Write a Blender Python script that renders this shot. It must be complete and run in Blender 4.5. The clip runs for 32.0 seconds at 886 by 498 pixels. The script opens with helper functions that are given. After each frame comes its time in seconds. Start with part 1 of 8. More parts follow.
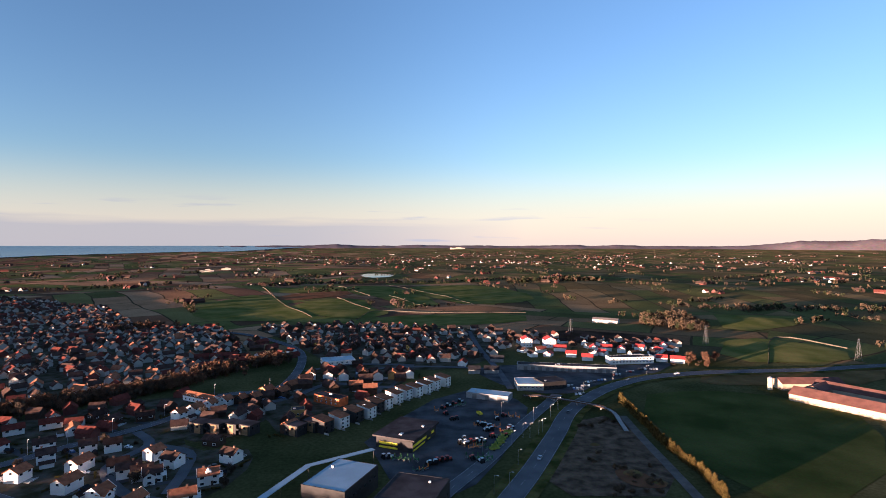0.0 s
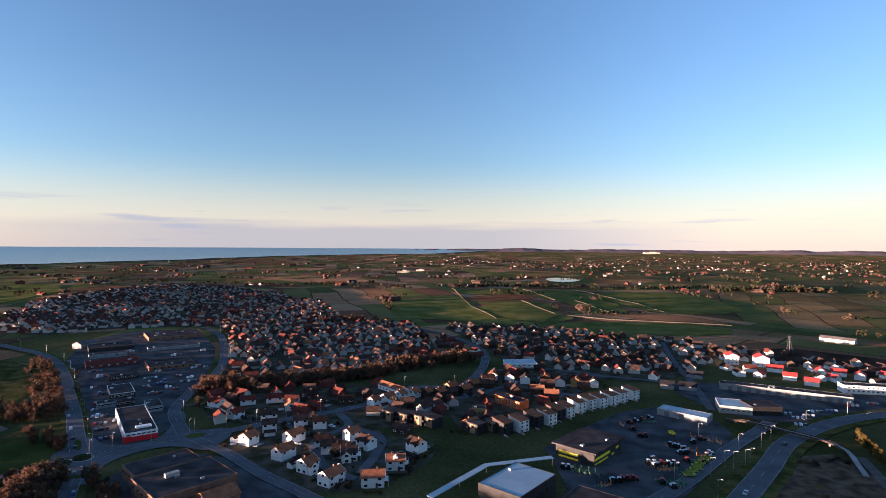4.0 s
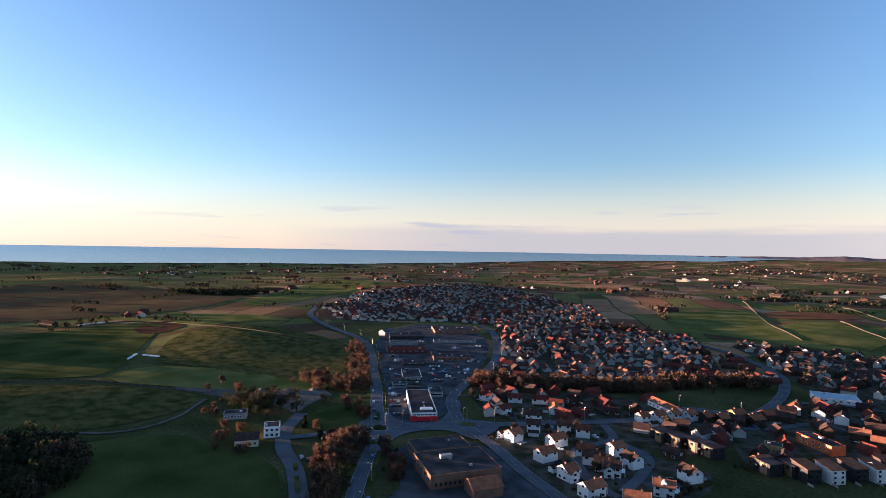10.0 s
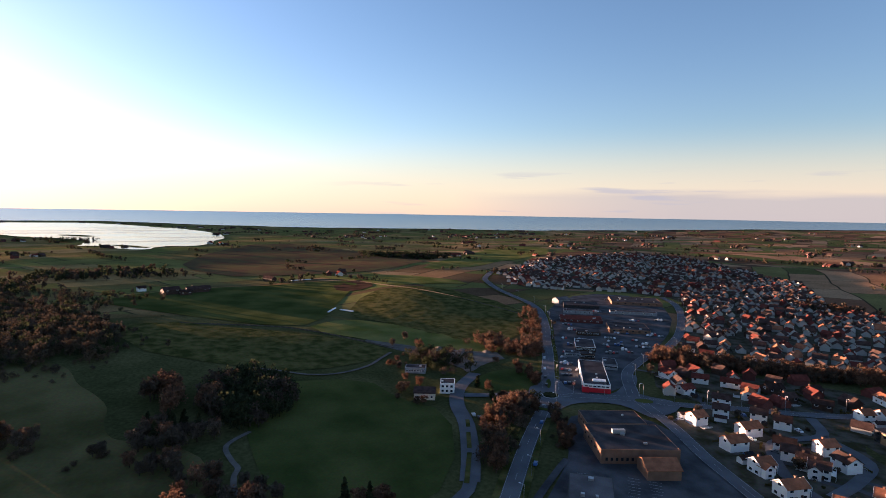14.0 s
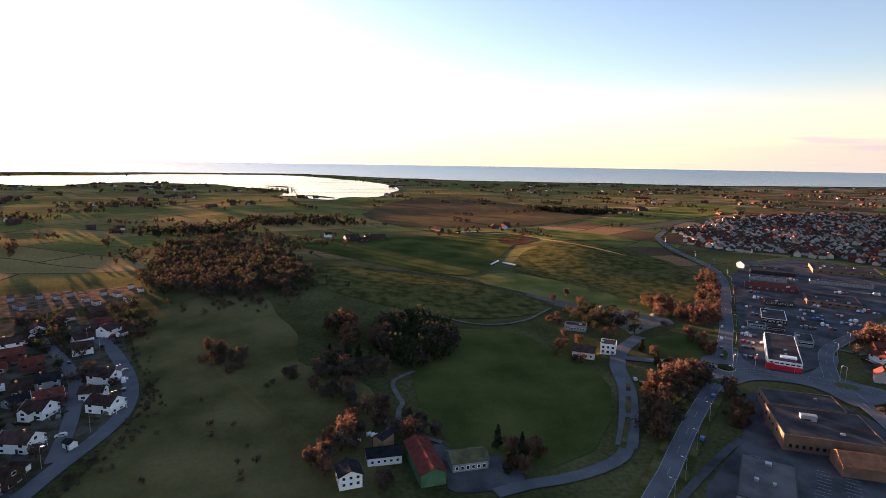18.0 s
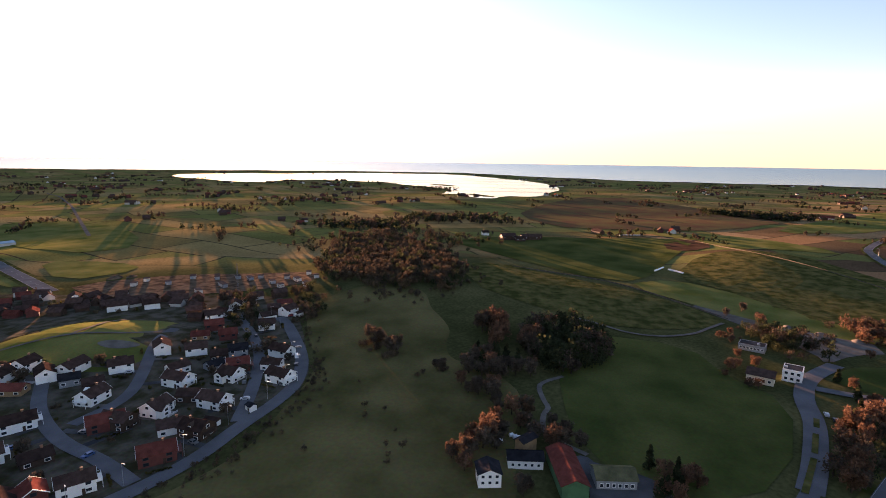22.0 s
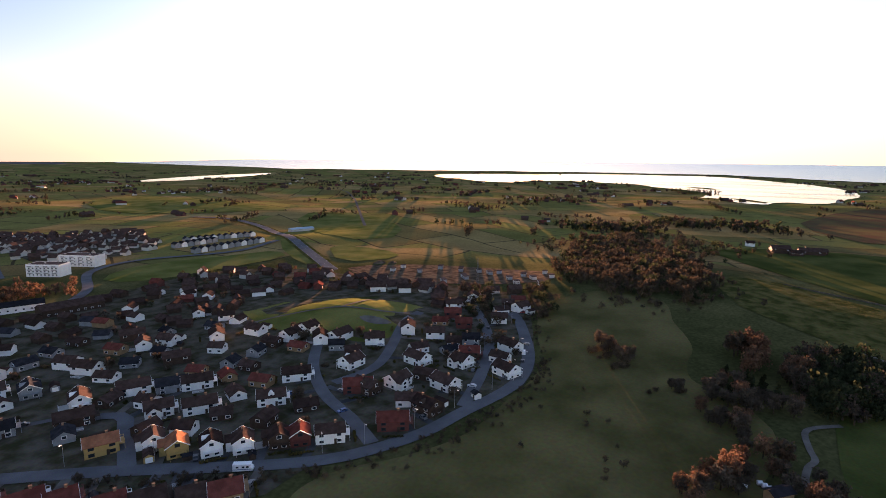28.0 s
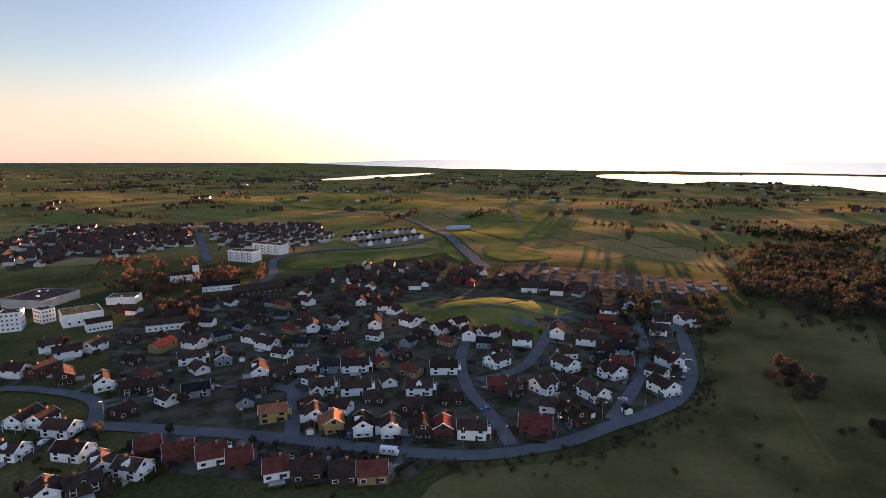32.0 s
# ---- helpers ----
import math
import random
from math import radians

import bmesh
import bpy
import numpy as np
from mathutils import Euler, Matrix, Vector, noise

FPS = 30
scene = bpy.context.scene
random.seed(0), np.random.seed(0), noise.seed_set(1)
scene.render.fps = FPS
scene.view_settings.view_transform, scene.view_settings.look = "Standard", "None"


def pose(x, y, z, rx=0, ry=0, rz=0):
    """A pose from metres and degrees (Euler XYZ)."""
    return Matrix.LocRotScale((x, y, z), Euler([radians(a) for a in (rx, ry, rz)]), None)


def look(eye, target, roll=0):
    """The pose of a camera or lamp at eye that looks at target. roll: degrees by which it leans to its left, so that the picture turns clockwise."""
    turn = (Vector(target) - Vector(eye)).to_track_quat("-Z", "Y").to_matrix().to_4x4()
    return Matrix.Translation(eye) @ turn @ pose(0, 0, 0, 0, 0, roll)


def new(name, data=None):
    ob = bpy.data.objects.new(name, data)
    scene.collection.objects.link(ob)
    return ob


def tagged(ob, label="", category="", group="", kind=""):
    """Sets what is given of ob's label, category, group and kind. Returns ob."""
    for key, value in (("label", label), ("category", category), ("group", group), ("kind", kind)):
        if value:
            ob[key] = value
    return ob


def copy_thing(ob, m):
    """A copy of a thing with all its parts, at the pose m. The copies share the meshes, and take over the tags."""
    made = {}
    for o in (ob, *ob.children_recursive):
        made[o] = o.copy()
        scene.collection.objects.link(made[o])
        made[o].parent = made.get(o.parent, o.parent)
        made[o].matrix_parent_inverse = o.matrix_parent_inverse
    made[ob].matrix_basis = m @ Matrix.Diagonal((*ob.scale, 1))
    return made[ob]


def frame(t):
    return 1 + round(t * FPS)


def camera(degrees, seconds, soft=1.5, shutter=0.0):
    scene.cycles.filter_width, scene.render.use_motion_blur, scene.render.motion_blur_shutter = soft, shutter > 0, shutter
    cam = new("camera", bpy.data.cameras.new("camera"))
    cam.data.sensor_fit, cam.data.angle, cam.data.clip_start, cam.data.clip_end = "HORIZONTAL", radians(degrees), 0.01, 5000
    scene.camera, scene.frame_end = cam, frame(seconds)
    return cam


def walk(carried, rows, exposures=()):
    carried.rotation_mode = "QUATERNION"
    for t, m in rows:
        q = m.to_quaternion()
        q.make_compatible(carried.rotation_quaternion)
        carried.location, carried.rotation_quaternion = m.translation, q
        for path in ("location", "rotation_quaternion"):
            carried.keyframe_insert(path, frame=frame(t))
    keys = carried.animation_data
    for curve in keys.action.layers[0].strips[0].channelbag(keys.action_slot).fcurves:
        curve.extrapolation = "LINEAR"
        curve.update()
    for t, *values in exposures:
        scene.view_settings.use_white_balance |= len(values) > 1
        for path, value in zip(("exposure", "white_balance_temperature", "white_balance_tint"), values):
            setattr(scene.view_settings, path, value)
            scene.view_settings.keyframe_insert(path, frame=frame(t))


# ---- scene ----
# ---- camera: a drone that turns left almost on the spot ----
PATH = [
    (0, 0.00, 0.00, 111.54, -0.000, -0.603, 0.074),
    (0.5, 0.36, 0.73, 111.35, 2.421, -0.658, 0.013),
    (1, 0.70, 1.41, 111.18, 4.741, -0.532, 0.033),
    (1.5, 1.04, 2.07, 111.01, 7.155, -0.504, 0.133),
    (2, 1.36, 2.68, 110.87, 9.429, -0.454, 0.219),
    (2.5, 1.66, 3.28, 110.74, 12.081, -0.447, 0.207),
    (3, 1.96, 3.85, 110.63, 14.656, -0.385, 0.307),
    (3.5, 2.22, 4.39, 110.52, 17.073, -0.300, 0.360),
    (5.5, 3.15, 6.36, 110.22, 26.725, -0.253, 0.516),
    (6, 3.33, 6.81, 110.18, 29.209, -0.159, 0.580),
    (6.5, 3.50, 7.25, 110.13, 31.407, -0.168, 0.694),
    (7, 3.64, 7.68, 110.10, 33.703, -0.112, 0.796),
    (7.5, 3.77, 8.10, 110.07, 35.843, -0.147, 0.771),
    (8, 3.88, 8.50, 110.04, 38.240, -0.056, 0.877),
    (8.5, 3.97, 8.90, 110.03, 40.539, -0.068, 0.881),
    (9, 4.04, 9.28, 110.02, 42.841, -0.012, 0.897),
    (9.5, 4.09, 9.68, 110.01, 45.176, 0.047, 0.918),
    (10, 4.11, 10.05, 110.01, 47.511, -0.026, 0.947),
    (10.5, 4.12, 10.44, 110.00, 49.753, -0.030, 1.013),
    (11, 4.11, 10.81, 110.00, 52.059, 0.029, 0.955),
    (11.5, 4.08, 11.19, 110.00, 54.380, 0.026, 0.976),
    (12, 4.03, 11.55, 110.00, 56.698, -0.209, 0.996),
    (12.5, 3.96, 11.92, 109.99, 59.011, -0.677, 1.011),
    (13, 3.86, 12.29, 109.99, 61.190, -1.563, 0.958),
    (13.5, 3.75, 12.65, 109.99, 63.495, -2.683, 0.978),
    (14, 3.62, 13.01, 109.98, 65.797, -3.835, 0.987),
    (14.5, 3.47, 13.38, 109.97, 68.001, -5.015, 1.016),
    (16.5, 2.65, 14.83, 109.89, 76.556, -6.916, 1.062),
    (17, 2.41, 15.19, 109.86, 78.669, -7.332, 1.031),
    (17.5, 2.13, 15.54, 109.81, 80.992, -8.051, 0.978),
    (18, 1.86, 15.90, 109.77, 83.093, -8.948, 0.885),
    (18.5, 1.55, 16.25, 109.73, 85.130, -9.015, 0.883),
    (19, 1.23, 16.60, 109.67, 87.069, -9.006, 0.889),
    (19.5, 0.90, 16.95, 109.62, 89.264, -9.097, 0.883),
    (20, 0.55, 17.29, 109.55, 91.242, -9.054, 0.844),
    (20.5, 0.19, 17.62, 109.47, 93.454, -9.157, 0.834),
    (21, -0.19, 17.95, 109.40, 95.591, -9.151, 0.889),
    (21.5, -0.58, 18.27, 109.32, 97.677, -9.303, 0.847),
    (22, -0.98, 18.59, 109.23, 99.786, -9.247, 0.821),
    (22.5, -1.40, 18.90, 109.13, 101.933, -9.359, 0.866),
    (23, -1.83, 19.20, 109.04, 104.078, -9.304, 0.842),
    (23.5, -2.27, 19.48, 108.93, 106.157, -9.359, 0.844),
    (24, -2.71, 19.76, 108.83, 108.372, -9.400, 0.829),
    (24.5, -3.16, 20.02, 108.72, 110.390, -9.472, 0.835),
    (25, -3.62, 20.26, 108.61, 112.635, -9.337, 0.742),
    (25.5, -4.09, 20.49, 108.50, 114.723, -9.474, 0.736),
    (27.5, -6.01, 21.24, 108.06, 123.084, -9.371, 0.600),
    (28, -6.49, 21.37, 107.95, 125.246, -9.414, 0.558),
    (28.5, -6.97, 21.48, 107.86, 127.385, -9.463, 0.532),
    (29, -7.46, 21.57, 107.76, 129.397, -9.429, 0.536),
    (29.5, -7.94, 21.63, 107.67, 131.488, -9.396, 0.444),
    (30, -8.42, 21.65, 107.59, 133.556, -9.458, 0.423),
    (30.5, -8.89, 21.65, 107.53, 135.439, -9.472, 0.400),
    (31, -9.35, 21.61, 107.47, 137.487, -9.460, 0.375),
    (31.5, -9.80, 21.55, 107.44, 139.617, -9.539, 0.265),
    (32, -10.24, 21.44, 107.42, 141.757, -9.509, 0.238),
]

cam = camera(78.26, 32.0, soft=0.9)


def aim(x, y, z, yaw, pitch, roll):
    """The pose of the camera from its heading (left of +y), its pitch and its roll."""
    a, b = radians(yaw), radians(pitch)
    ahead = Vector((-math.sin(a) * math.cos(b), math.cos(a) * math.cos(b), math.sin(b)))
    return look((x, y, z), Vector((x, y, z)) + ahead, roll)


walk(cam, [(t, aim(*row)) for t, *row in PATH],
     exposures=[(0.0, 1.70, 5120, 19), (9.0, 1.88, 5120, 19), (13.0, 1.80, 5350, 21), (18.0, 2.32, 6400, 30), (24.0, 2.40, 6650, 33), (32.0, 2.40, 6650, 33)])

# ---- light: a clear evening, the sun just above the sea in the south-west ----
SUN_X, SUN_Y, SUN_UP = -0.829, -0.559, radians(1.6)
world = bpy.data.worlds.new("evening_sky")
scene.world = world
world.use_nodes = True
wt = world.node_tree
sky = wt.nodes.new("ShaderNodeTexSky")
sky.sky_type = "NISHITA"
sky.sun_disc = False
sky.sun_elevation = SUN_UP
sky.sun_rotation = math.atan2(SUN_X, SUN_Y) % (2 * math.pi)
sky.altitude, sky.air_density, sky.dust_density, sky.ozone_density = 100.0, 0.84, 0.3, 1.65
wt.nodes["Background"].inputs[1].default_value = 0.172


def sky_node(kind, **values):
    nd = wt.nodes.new("ShaderNode" + kind)
    for k, v in values.items():
        nd.inputs[k].default_value = v
    return nd


# a belt of pale haze low over the land, and a thin bank of cloud with a few streaks in the north-west
way = wt.nodes.new("ShaderNodeTexCoord")
split = wt.nodes.new("ShaderNodeSeparateXYZ")
wt.links.new(way.outputs["Generated"], split.inputs[0])
haze = wt.nodes.new("ShaderNodeMapRange")
haze.interpolation_type = "SMOOTHERSTEP"
for k, v in (("From Min", 0.0), ("From Max", 0.17), ("To Min", 0.72), ("To Max", 0.0)):
    haze.inputs[k].default_value = v
wt.links.new(split.outputs["Z"], haze.inputs["Value"])
belt_mix = wt.nodes.new("ShaderNodeMix")
belt_mix.data_type = "RGBA"
wt.links.new(haze.outputs["Result"], belt_mix.inputs["Factor"])
# the haze is paler towards the sun and the south
pale_side = wt.nodes.new("ShaderNodeVectorMath")
pale_side.operation = "DOT_PRODUCT"
pale_side.inputs[1].default_value = (-math.sin(radians(152)), math.cos(radians(152)), 0)
wt.links.new(way.outputs["Generated"], pale_side.inputs[0])
pale_ease = sky_node("MapRange", **{"From Min": 0.1, "From Max": 0.85, "To Min": 0.0, "To Max": 1.0})
wt.links.new(pale_side.outputs["Value"], pale_ease.inputs["Value"])
haze_tone = wt.nodes.new("ShaderNodeMix")
haze_tone.data_type = "RGBA"
haze_tone.inputs["A"].default_value, haze_tone.inputs["B"].default_value = (2.1, 1.66, 1.20, 1), (2.0, 1.72, 1.52, 1)
wt.links.new(pale_ease.outputs["Result"], haze_tone.inputs["Factor"])
wt.links.new(haze_tone.outputs["Result"], belt_mix.inputs["B"])
wt.links.new(sky.outputs[0], belt_mix.inputs["A"])
stretch = wt.nodes.new("ShaderNodeMapping")
stretch.inputs["Scale"].default_value = (5, 5, 75)
wt.links.new(way.outputs["Generated"], stretch.inputs["Vector"])
puff = sky_node("TexNoise", Scale=1.0, Detail=5.0)
wt.links.new(stretch.outputs[0], puff.inputs["Vector"])
top = sky_node("MapRange", **{"From Min": 0.030, "From Max": 0.046, "To Min": 1.0, "To Max": 0.0})
wobble = wt.nodes.new("ShaderNodeMath")
wobble.operation = "MULTIPLY_ADD"
wobble.inputs[1].default_value = -0.030
wt.links.new(puff.outputs["Fac"], wobble.inputs[0])
raised = wt.nodes.new("ShaderNodeMath")
raised.operation = "ADD"
raised.inputs[1].default_value = 0.015
wt.links.new(split.outputs["Z"], wobble.inputs[2])
wt.links.new(wobble.outputs[0], raised.inputs[0])
wt.links.new(raised.outputs[0], top.inputs["Value"])
side = wt.nodes.new("ShaderNodeVectorMath")
side.operation = "DOT_PRODUCT"
side.inputs[1].default_value = (-0.47, 0.88, 0)
wt.links.new(way.outputs["Generated"], side.inputs[0])
reach = sky_node("MapRange", **{"From Min": 0.80, "From Max": 0.97, "To Min": 0.0, "To Max": 0.85})
wt.links.new(side.outputs["Value"], reach.inputs["Value"])
both = wt.nodes.new("ShaderNodeMath")
both.operation = "MULTIPLY"
wt.links.new(top.outputs["Result"], both.inputs[0])
wt.links.new(reach.outputs["Result"], both.inputs[1])
cloud = wt.nodes.new("ShaderNodeMix")
cloud.data_type = "RGBA"
cloud.inputs["B"].default_value = (1.26, 1.10, 0.90, 1)
wt.links.new(both.outputs[0], cloud.inputs["Factor"])
wt.links.new(belt_mix.outputs["Result"], cloud.inputs["A"])
streak = sky_node("MapRange", **{"From Min": 0.60, "From Max": 0.68, "To Min": 0.0, "To Max": 0.55})
wt.links.new(puff.outputs["Fac"], streak.inputs["Value"])
low = sky_node("MapRange", **{"From Min": 0.055, "From Max": 0.085, "To Min": 1.0, "To Max": 0.0})
wt.links.new(split.outputs["Z"], low.inputs["Value"])
thin = wt.nodes.new("ShaderNodeMath")
thin.operation = "MULTIPLY"
wt.links.new(streak.outputs["Result"], thin.inputs[0])
wt.links.new(low.outputs["Result"], thin.inputs[1])
wide = sky_node("MapRange", **{"From Min": 0.62, "From Max": 0.85, "To Min": 0.0, "To Max": 1.0})
wt.links.new(side.outputs["Value"], wide.inputs["Value"])
thin2 = wt.nodes.new("ShaderNodeMath")
thin2.operation = "MULTIPLY"
wt.links.new(thin.outputs[0], thin2.inputs[0])
wt.links.new(wide.outputs["Result"], thin2.inputs[1])
streaks = wt.nodes.new("ShaderNodeMix")
streaks.data_type = "RGBA"
streaks.inputs["B"].default_value = (1.1, 1.04, 1.0, 1)
wt.links.new(thin2.outputs[0], streaks.inputs["Factor"])
wt.links.new(cloud.outputs["Result"], streaks.inputs["A"])
# the sky is deeper away from the sun: to the south, and a little to the north-west
deep = streaks.outputs["Result"]
for bearing, lo, hi, least in ((196, 0.42, 0.92, 0.52), (52, 0.48, 0.92, 0.82)):
    turn_to = wt.nodes.new("ShaderNodeVectorMath")
    turn_to.operation = "DOT_PRODUCT"
    turn_to.inputs[1].default_value = (-math.sin(radians(bearing)), math.cos(radians(bearing)), 0)
    wt.links.new(way.outputs["Generated"], turn_to.inputs[0])
    ease = sky_node("MapRange", **{"From Min": lo, "From Max": hi, "To Min": 1.0, "To Max": least})
    ease.interpolation_type = "SMOOTHSTEP"
    wt.links.new(turn_to.outputs["Value"], ease.inputs["Value"])
    scaled = wt.nodes.new("ShaderNodeVectorMath")
    scaled.operation = "SCALE"
    wt.links.new(deep, scaled.inputs[0])
    wt.links.new(ease.outputs["Result"], scaled.inputs["Scale"])
    deep = scaled.outputs["Vector"]
wt.links.new(deep, wt.nodes["Background"].inputs[0])
sun = new("sun", bpy.data.lights.new("sun", "SUN"))
sun.data.energy, sun.data.angle, sun.data.color = 10.0, radians(0.6), (1.0, 0.58, 0.31)
sun.matrix_world = look((SUN_X * 100, SUN_Y * 100, 100 * math.tan(SUN_UP)), (0, 0, 0))

# ---- materials ----


def material(name, colour, rough=0.85, vary=0.25, size=2.0, fine=0.15, bump=0.0, metal=0.0, other=None, per_object=0.0, spec=0.3, thin=0.0):
    """A surface with a broad and a fine variation; other: a second colour that the broad one fades to; size: metres of a blotch."""
    m = bpy.data.materials.new(name)
    m.use_nodes = True
    nt = m.node_tree
    n, link = nt.nodes, nt.links.new
    b = n["Principled BSDF"]
    b.inputs["Roughness"].default_value, b.inputs["Metallic"].default_value = rough, metal
    b.inputs["Specular IOR Level"].default_value = 0.0 if rough > 0.89 else min(spec, 0.12) if rough > 0.7 else spec
    pos = n.new("ShaderNodeNewGeometry")
    broad, grain = n.new("ShaderNodeTexNoise"), n.new("ShaderNodeTexNoise")
    broad.inputs["Scale"].default_value, broad.inputs["Detail"].default_value = 1.0 / size, 4.0
    grain.inputs["Scale"].default_value, grain.inputs["Detail"].default_value = 1.0 / fine, 2.0
    for tex in (broad, grain):
        link(pos.outputs["Position"], tex.inputs["Vector"])
    ramp = n.new("ShaderNodeValToRGB")
    dark = tuple(c * (1 - vary) for c in colour)
    light = other or tuple(min(1.0, c * (1 + vary)) for c in colour)
    ramp.color_ramp.elements[0].position, ramp.color_ramp.elements[1].position = 0.36, 0.64
    ramp.color_ramp.elements[0].color, ramp.color_ramp.elements[1].color = (*dark, 1), (*light, 1)
    link(broad.outputs["Fac"], ramp.inputs["Fac"])
    mix = n.new("ShaderNodeMix")
    mix.data_type, mix.blend_type = "RGBA", "MULTIPLY"
    mix.inputs["Factor"].default_value = 0.5
    link(ramp.outputs["Color"], mix.inputs["A"])
    link(grain.outputs["Color"], mix.inputs["B"])
    bright = n.new("ShaderNodeMix")
    bright.data_type, bright.blend_type = "RGBA", "MULTIPLY"
    bright.inputs["Factor"].default_value = 1.0
    bright.inputs["B"].default_value = (1.33, 1.33, 1.33, 1)
    link(mix.outputs["Result"], bright.inputs["A"])
    out = bright.outputs["Result"]
    if per_object:
        info, hsv, rng = n.new("ShaderNodeObjectInfo"), n.new("ShaderNodeHueSaturation"), n.new("ShaderNodeMapRange")
        rng.inputs["To Min"].default_value, rng.inputs["To Max"].default_value = 1 - per_object, 1 + per_object
        link(info.outputs["Random"], rng.inputs["Value"])
        link(rng.outputs["Result"], hsv.inputs["Value"])
        link(out, hsv.inputs["Color"])
        out = hsv.outputs["Color"]
    link(out, b.inputs["Base Color"])
    if thin:
        through_light, blend = n.new("ShaderNodeBsdfTranslucent"), n.new("ShaderNodeMixShader")
        blend.inputs[0].default_value = thin
        link(out, through_light.inputs["Color"])
        link(b.outputs[0], blend.inputs[1])
        link(through_light.outputs[0], blend.inputs[2])
        link(blend.outputs[0], n["Material Output"].inputs["Surface"])
    if bump:
        bp = n.new("ShaderNodeBump")
        bp.inputs["Strength"].default_value, bp.inputs["Distance"].default_value = bump, fine
        link(grain.outputs["Fac"], bp.inputs["Height"])
        link(bp.outputs["Normal"], b.inputs["Normal"])
    return m


WHITE = material("white_boards", (0.74, 0.73, 0.70), 0.6, 0.06, 3.0, per_object=0.08)
CREAM = material("cream_boards", (0.62, 0.55, 0.42), 0.65, 0.08, 3.0)
YELLOW = material("yellow_boards", (0.40, 0.26, 0.09), 0.65, 0.10, 3.0)
RED_WALL = material("red_boards", (0.105, 0.030, 0.024), 0.7, 0.15, 2.0)
BROWN_WALL = material("brown_stained_boards", (0.055, 0.035, 0.025), 0.75, 0.2, 2.0)
TAN_WALL = material("tan_boards", (0.26, 0.16, 0.08), 0.7, 0.15, 2.0)
GREY_WALL = material("grey_boards", (0.22, 0.23, 0.24), 0.7, 0.12, 2.0)
DARK_WALL = material("black_stained_boards", (0.022, 0.021, 0.022), 0.7, 0.2, 2.0)
ORANGE_WALL = material("orange_boards", (0.42, 0.11, 0.03), 0.7, 0.15, 2.0)
BRICK = material("brick_cladding", (0.20, 0.115, 0.075), 0.85, 0.15, 4.0, 0.3, 0.2)
CONCRETE = material("concrete", (0.33, 0.32, 0.30), 0.85, 0.15, 5.0, 0.2, 0.1)
ROOF_BROWN = material("dark_brown_tiles", (0.050, 0.032, 0.027), 0.92, 0.25, 2.5, 0.3, 0.4, per_object=0.3)
ROOF_ORANGE = material("orange_clay_tiles", (0.24, 0.10, 0.055), 0.9, 0.2, 2.5, 0.3, 0.4, per_object=0.15)
ROOF_RED = material("red_clay_tiles", (0.115, 0.036, 0.028), 0.9, 0.2, 2.5, 0.3, 0.4, per_object=0.2)
ROOF_BRIGHT = material("bright_red_sheet", (0.30, 0.035, 0.03), 0.7, 0.1, 4.0)
ROOF_BLACK = material("black_tiles", (0.024, 0.024, 0.028), 0.9, 0.25, 2.5, 0.3, 0.4, per_object=0.3)
SAND_WALL = material("sand_coloured_boards", (0.36, 0.29, 0.21), 0.7, 0.12, 3.0)
ROOF_FADED = material("faded_red_sheet", (0.125, 0.060, 0.048), 0.85, 0.2, 6.0, 0.5)
ROOF_GREY = material("grey_roof_felt", (0.115, 0.105, 0.105), 0.9, 0.2, 8.0, 0.4)
ROOF_FELT = material("roof_felt", (0.056, 0.051, 0.052), 0.9, 0.3, 8.0, 0.4)
ROOF_PALE = material("pale_blue_sheet_roof", (0.27, 0.37, 0.44), 0.55, 0.08, 9.0)
ROOF_MOSS = material("mossy_roof_felt", (0.10, 0.095, 0.05), 0.9, 0.3, 4.0, 0.4)
GLASS = material("window_glass", (0.02, 0.024, 0.03), 0.08, 0.2, 3.0, spec=0.6)
TRIM = material("white_trim", (0.78, 0.78, 0.76), 0.55, 0.05, 2.0)
DARK_TRIM = material("dark_trim", (0.03, 0.03, 0.03), 0.6, 0.1, 2.0)
YELLOW_SIGN = material("yellow_panel", (0.80, 0.66, 0.03), 0.5, 0.08, 4.0)
RED_SIGN = material("red_panel", (0.55, 0.02, 0.03), 0.5, 0.08, 4.0)
ASPHALT = material("asphalt", (0.112, 0.113, 0.120), 0.92, 0.15, 12.0, 0.4, spec=0.15)
ASPHALT_OLD = material("worn_asphalt", (0.066, 0.065, 0.068), 0.92, 0.3, 14.0, 0.5, other=(0.100, 0.098, 0.100))
GRAVEL = material("gravel", (0.125, 0.112, 0.098), 0.95, 0.2, 6.0, 0.3)
PAINT = material("road_paint", (0.36, 0.36, 0.35), 0.6, 0.1, 3.0)
METAL = material("galvanised_steel", (0.42, 0.43, 0.44), 0.45, 0.1, 1.0, metal=0.7)
# two tones of one grass: evening sun is put into the brighter colour
GRASS_LIT = material("sunlit_grass", (0.100, 0.118, 0.030), 0.95, 0.2, 35.0, 1.2, other=(0.165, 0.155, 0.050))
GRASS_DARK = material("dark_grass", (0.052, 0.068, 0.019), 0.95, 0.25, 40.0, 1.2, other=(0.085, 0.090, 0.028))
GRASS_ROUGH = material("rough_grass", (0.058, 0.066, 0.019), 0.95, 0.35, 9.0, 1.6, other=(0.11, 0.096, 0.034), bump=0.2)
GRASS_DRY = material("dry_grass", (0.12, 0.085, 0.035), 0.95, 0.25, 25.0, 1.5, other=(0.17, 0.115, 0.05))
SOIL = material("ploughed_soil", (0.050, 0.032, 0.022), 0.95, 0.25, 20.0, 0.9, other=(0.075, 0.045, 0.03))
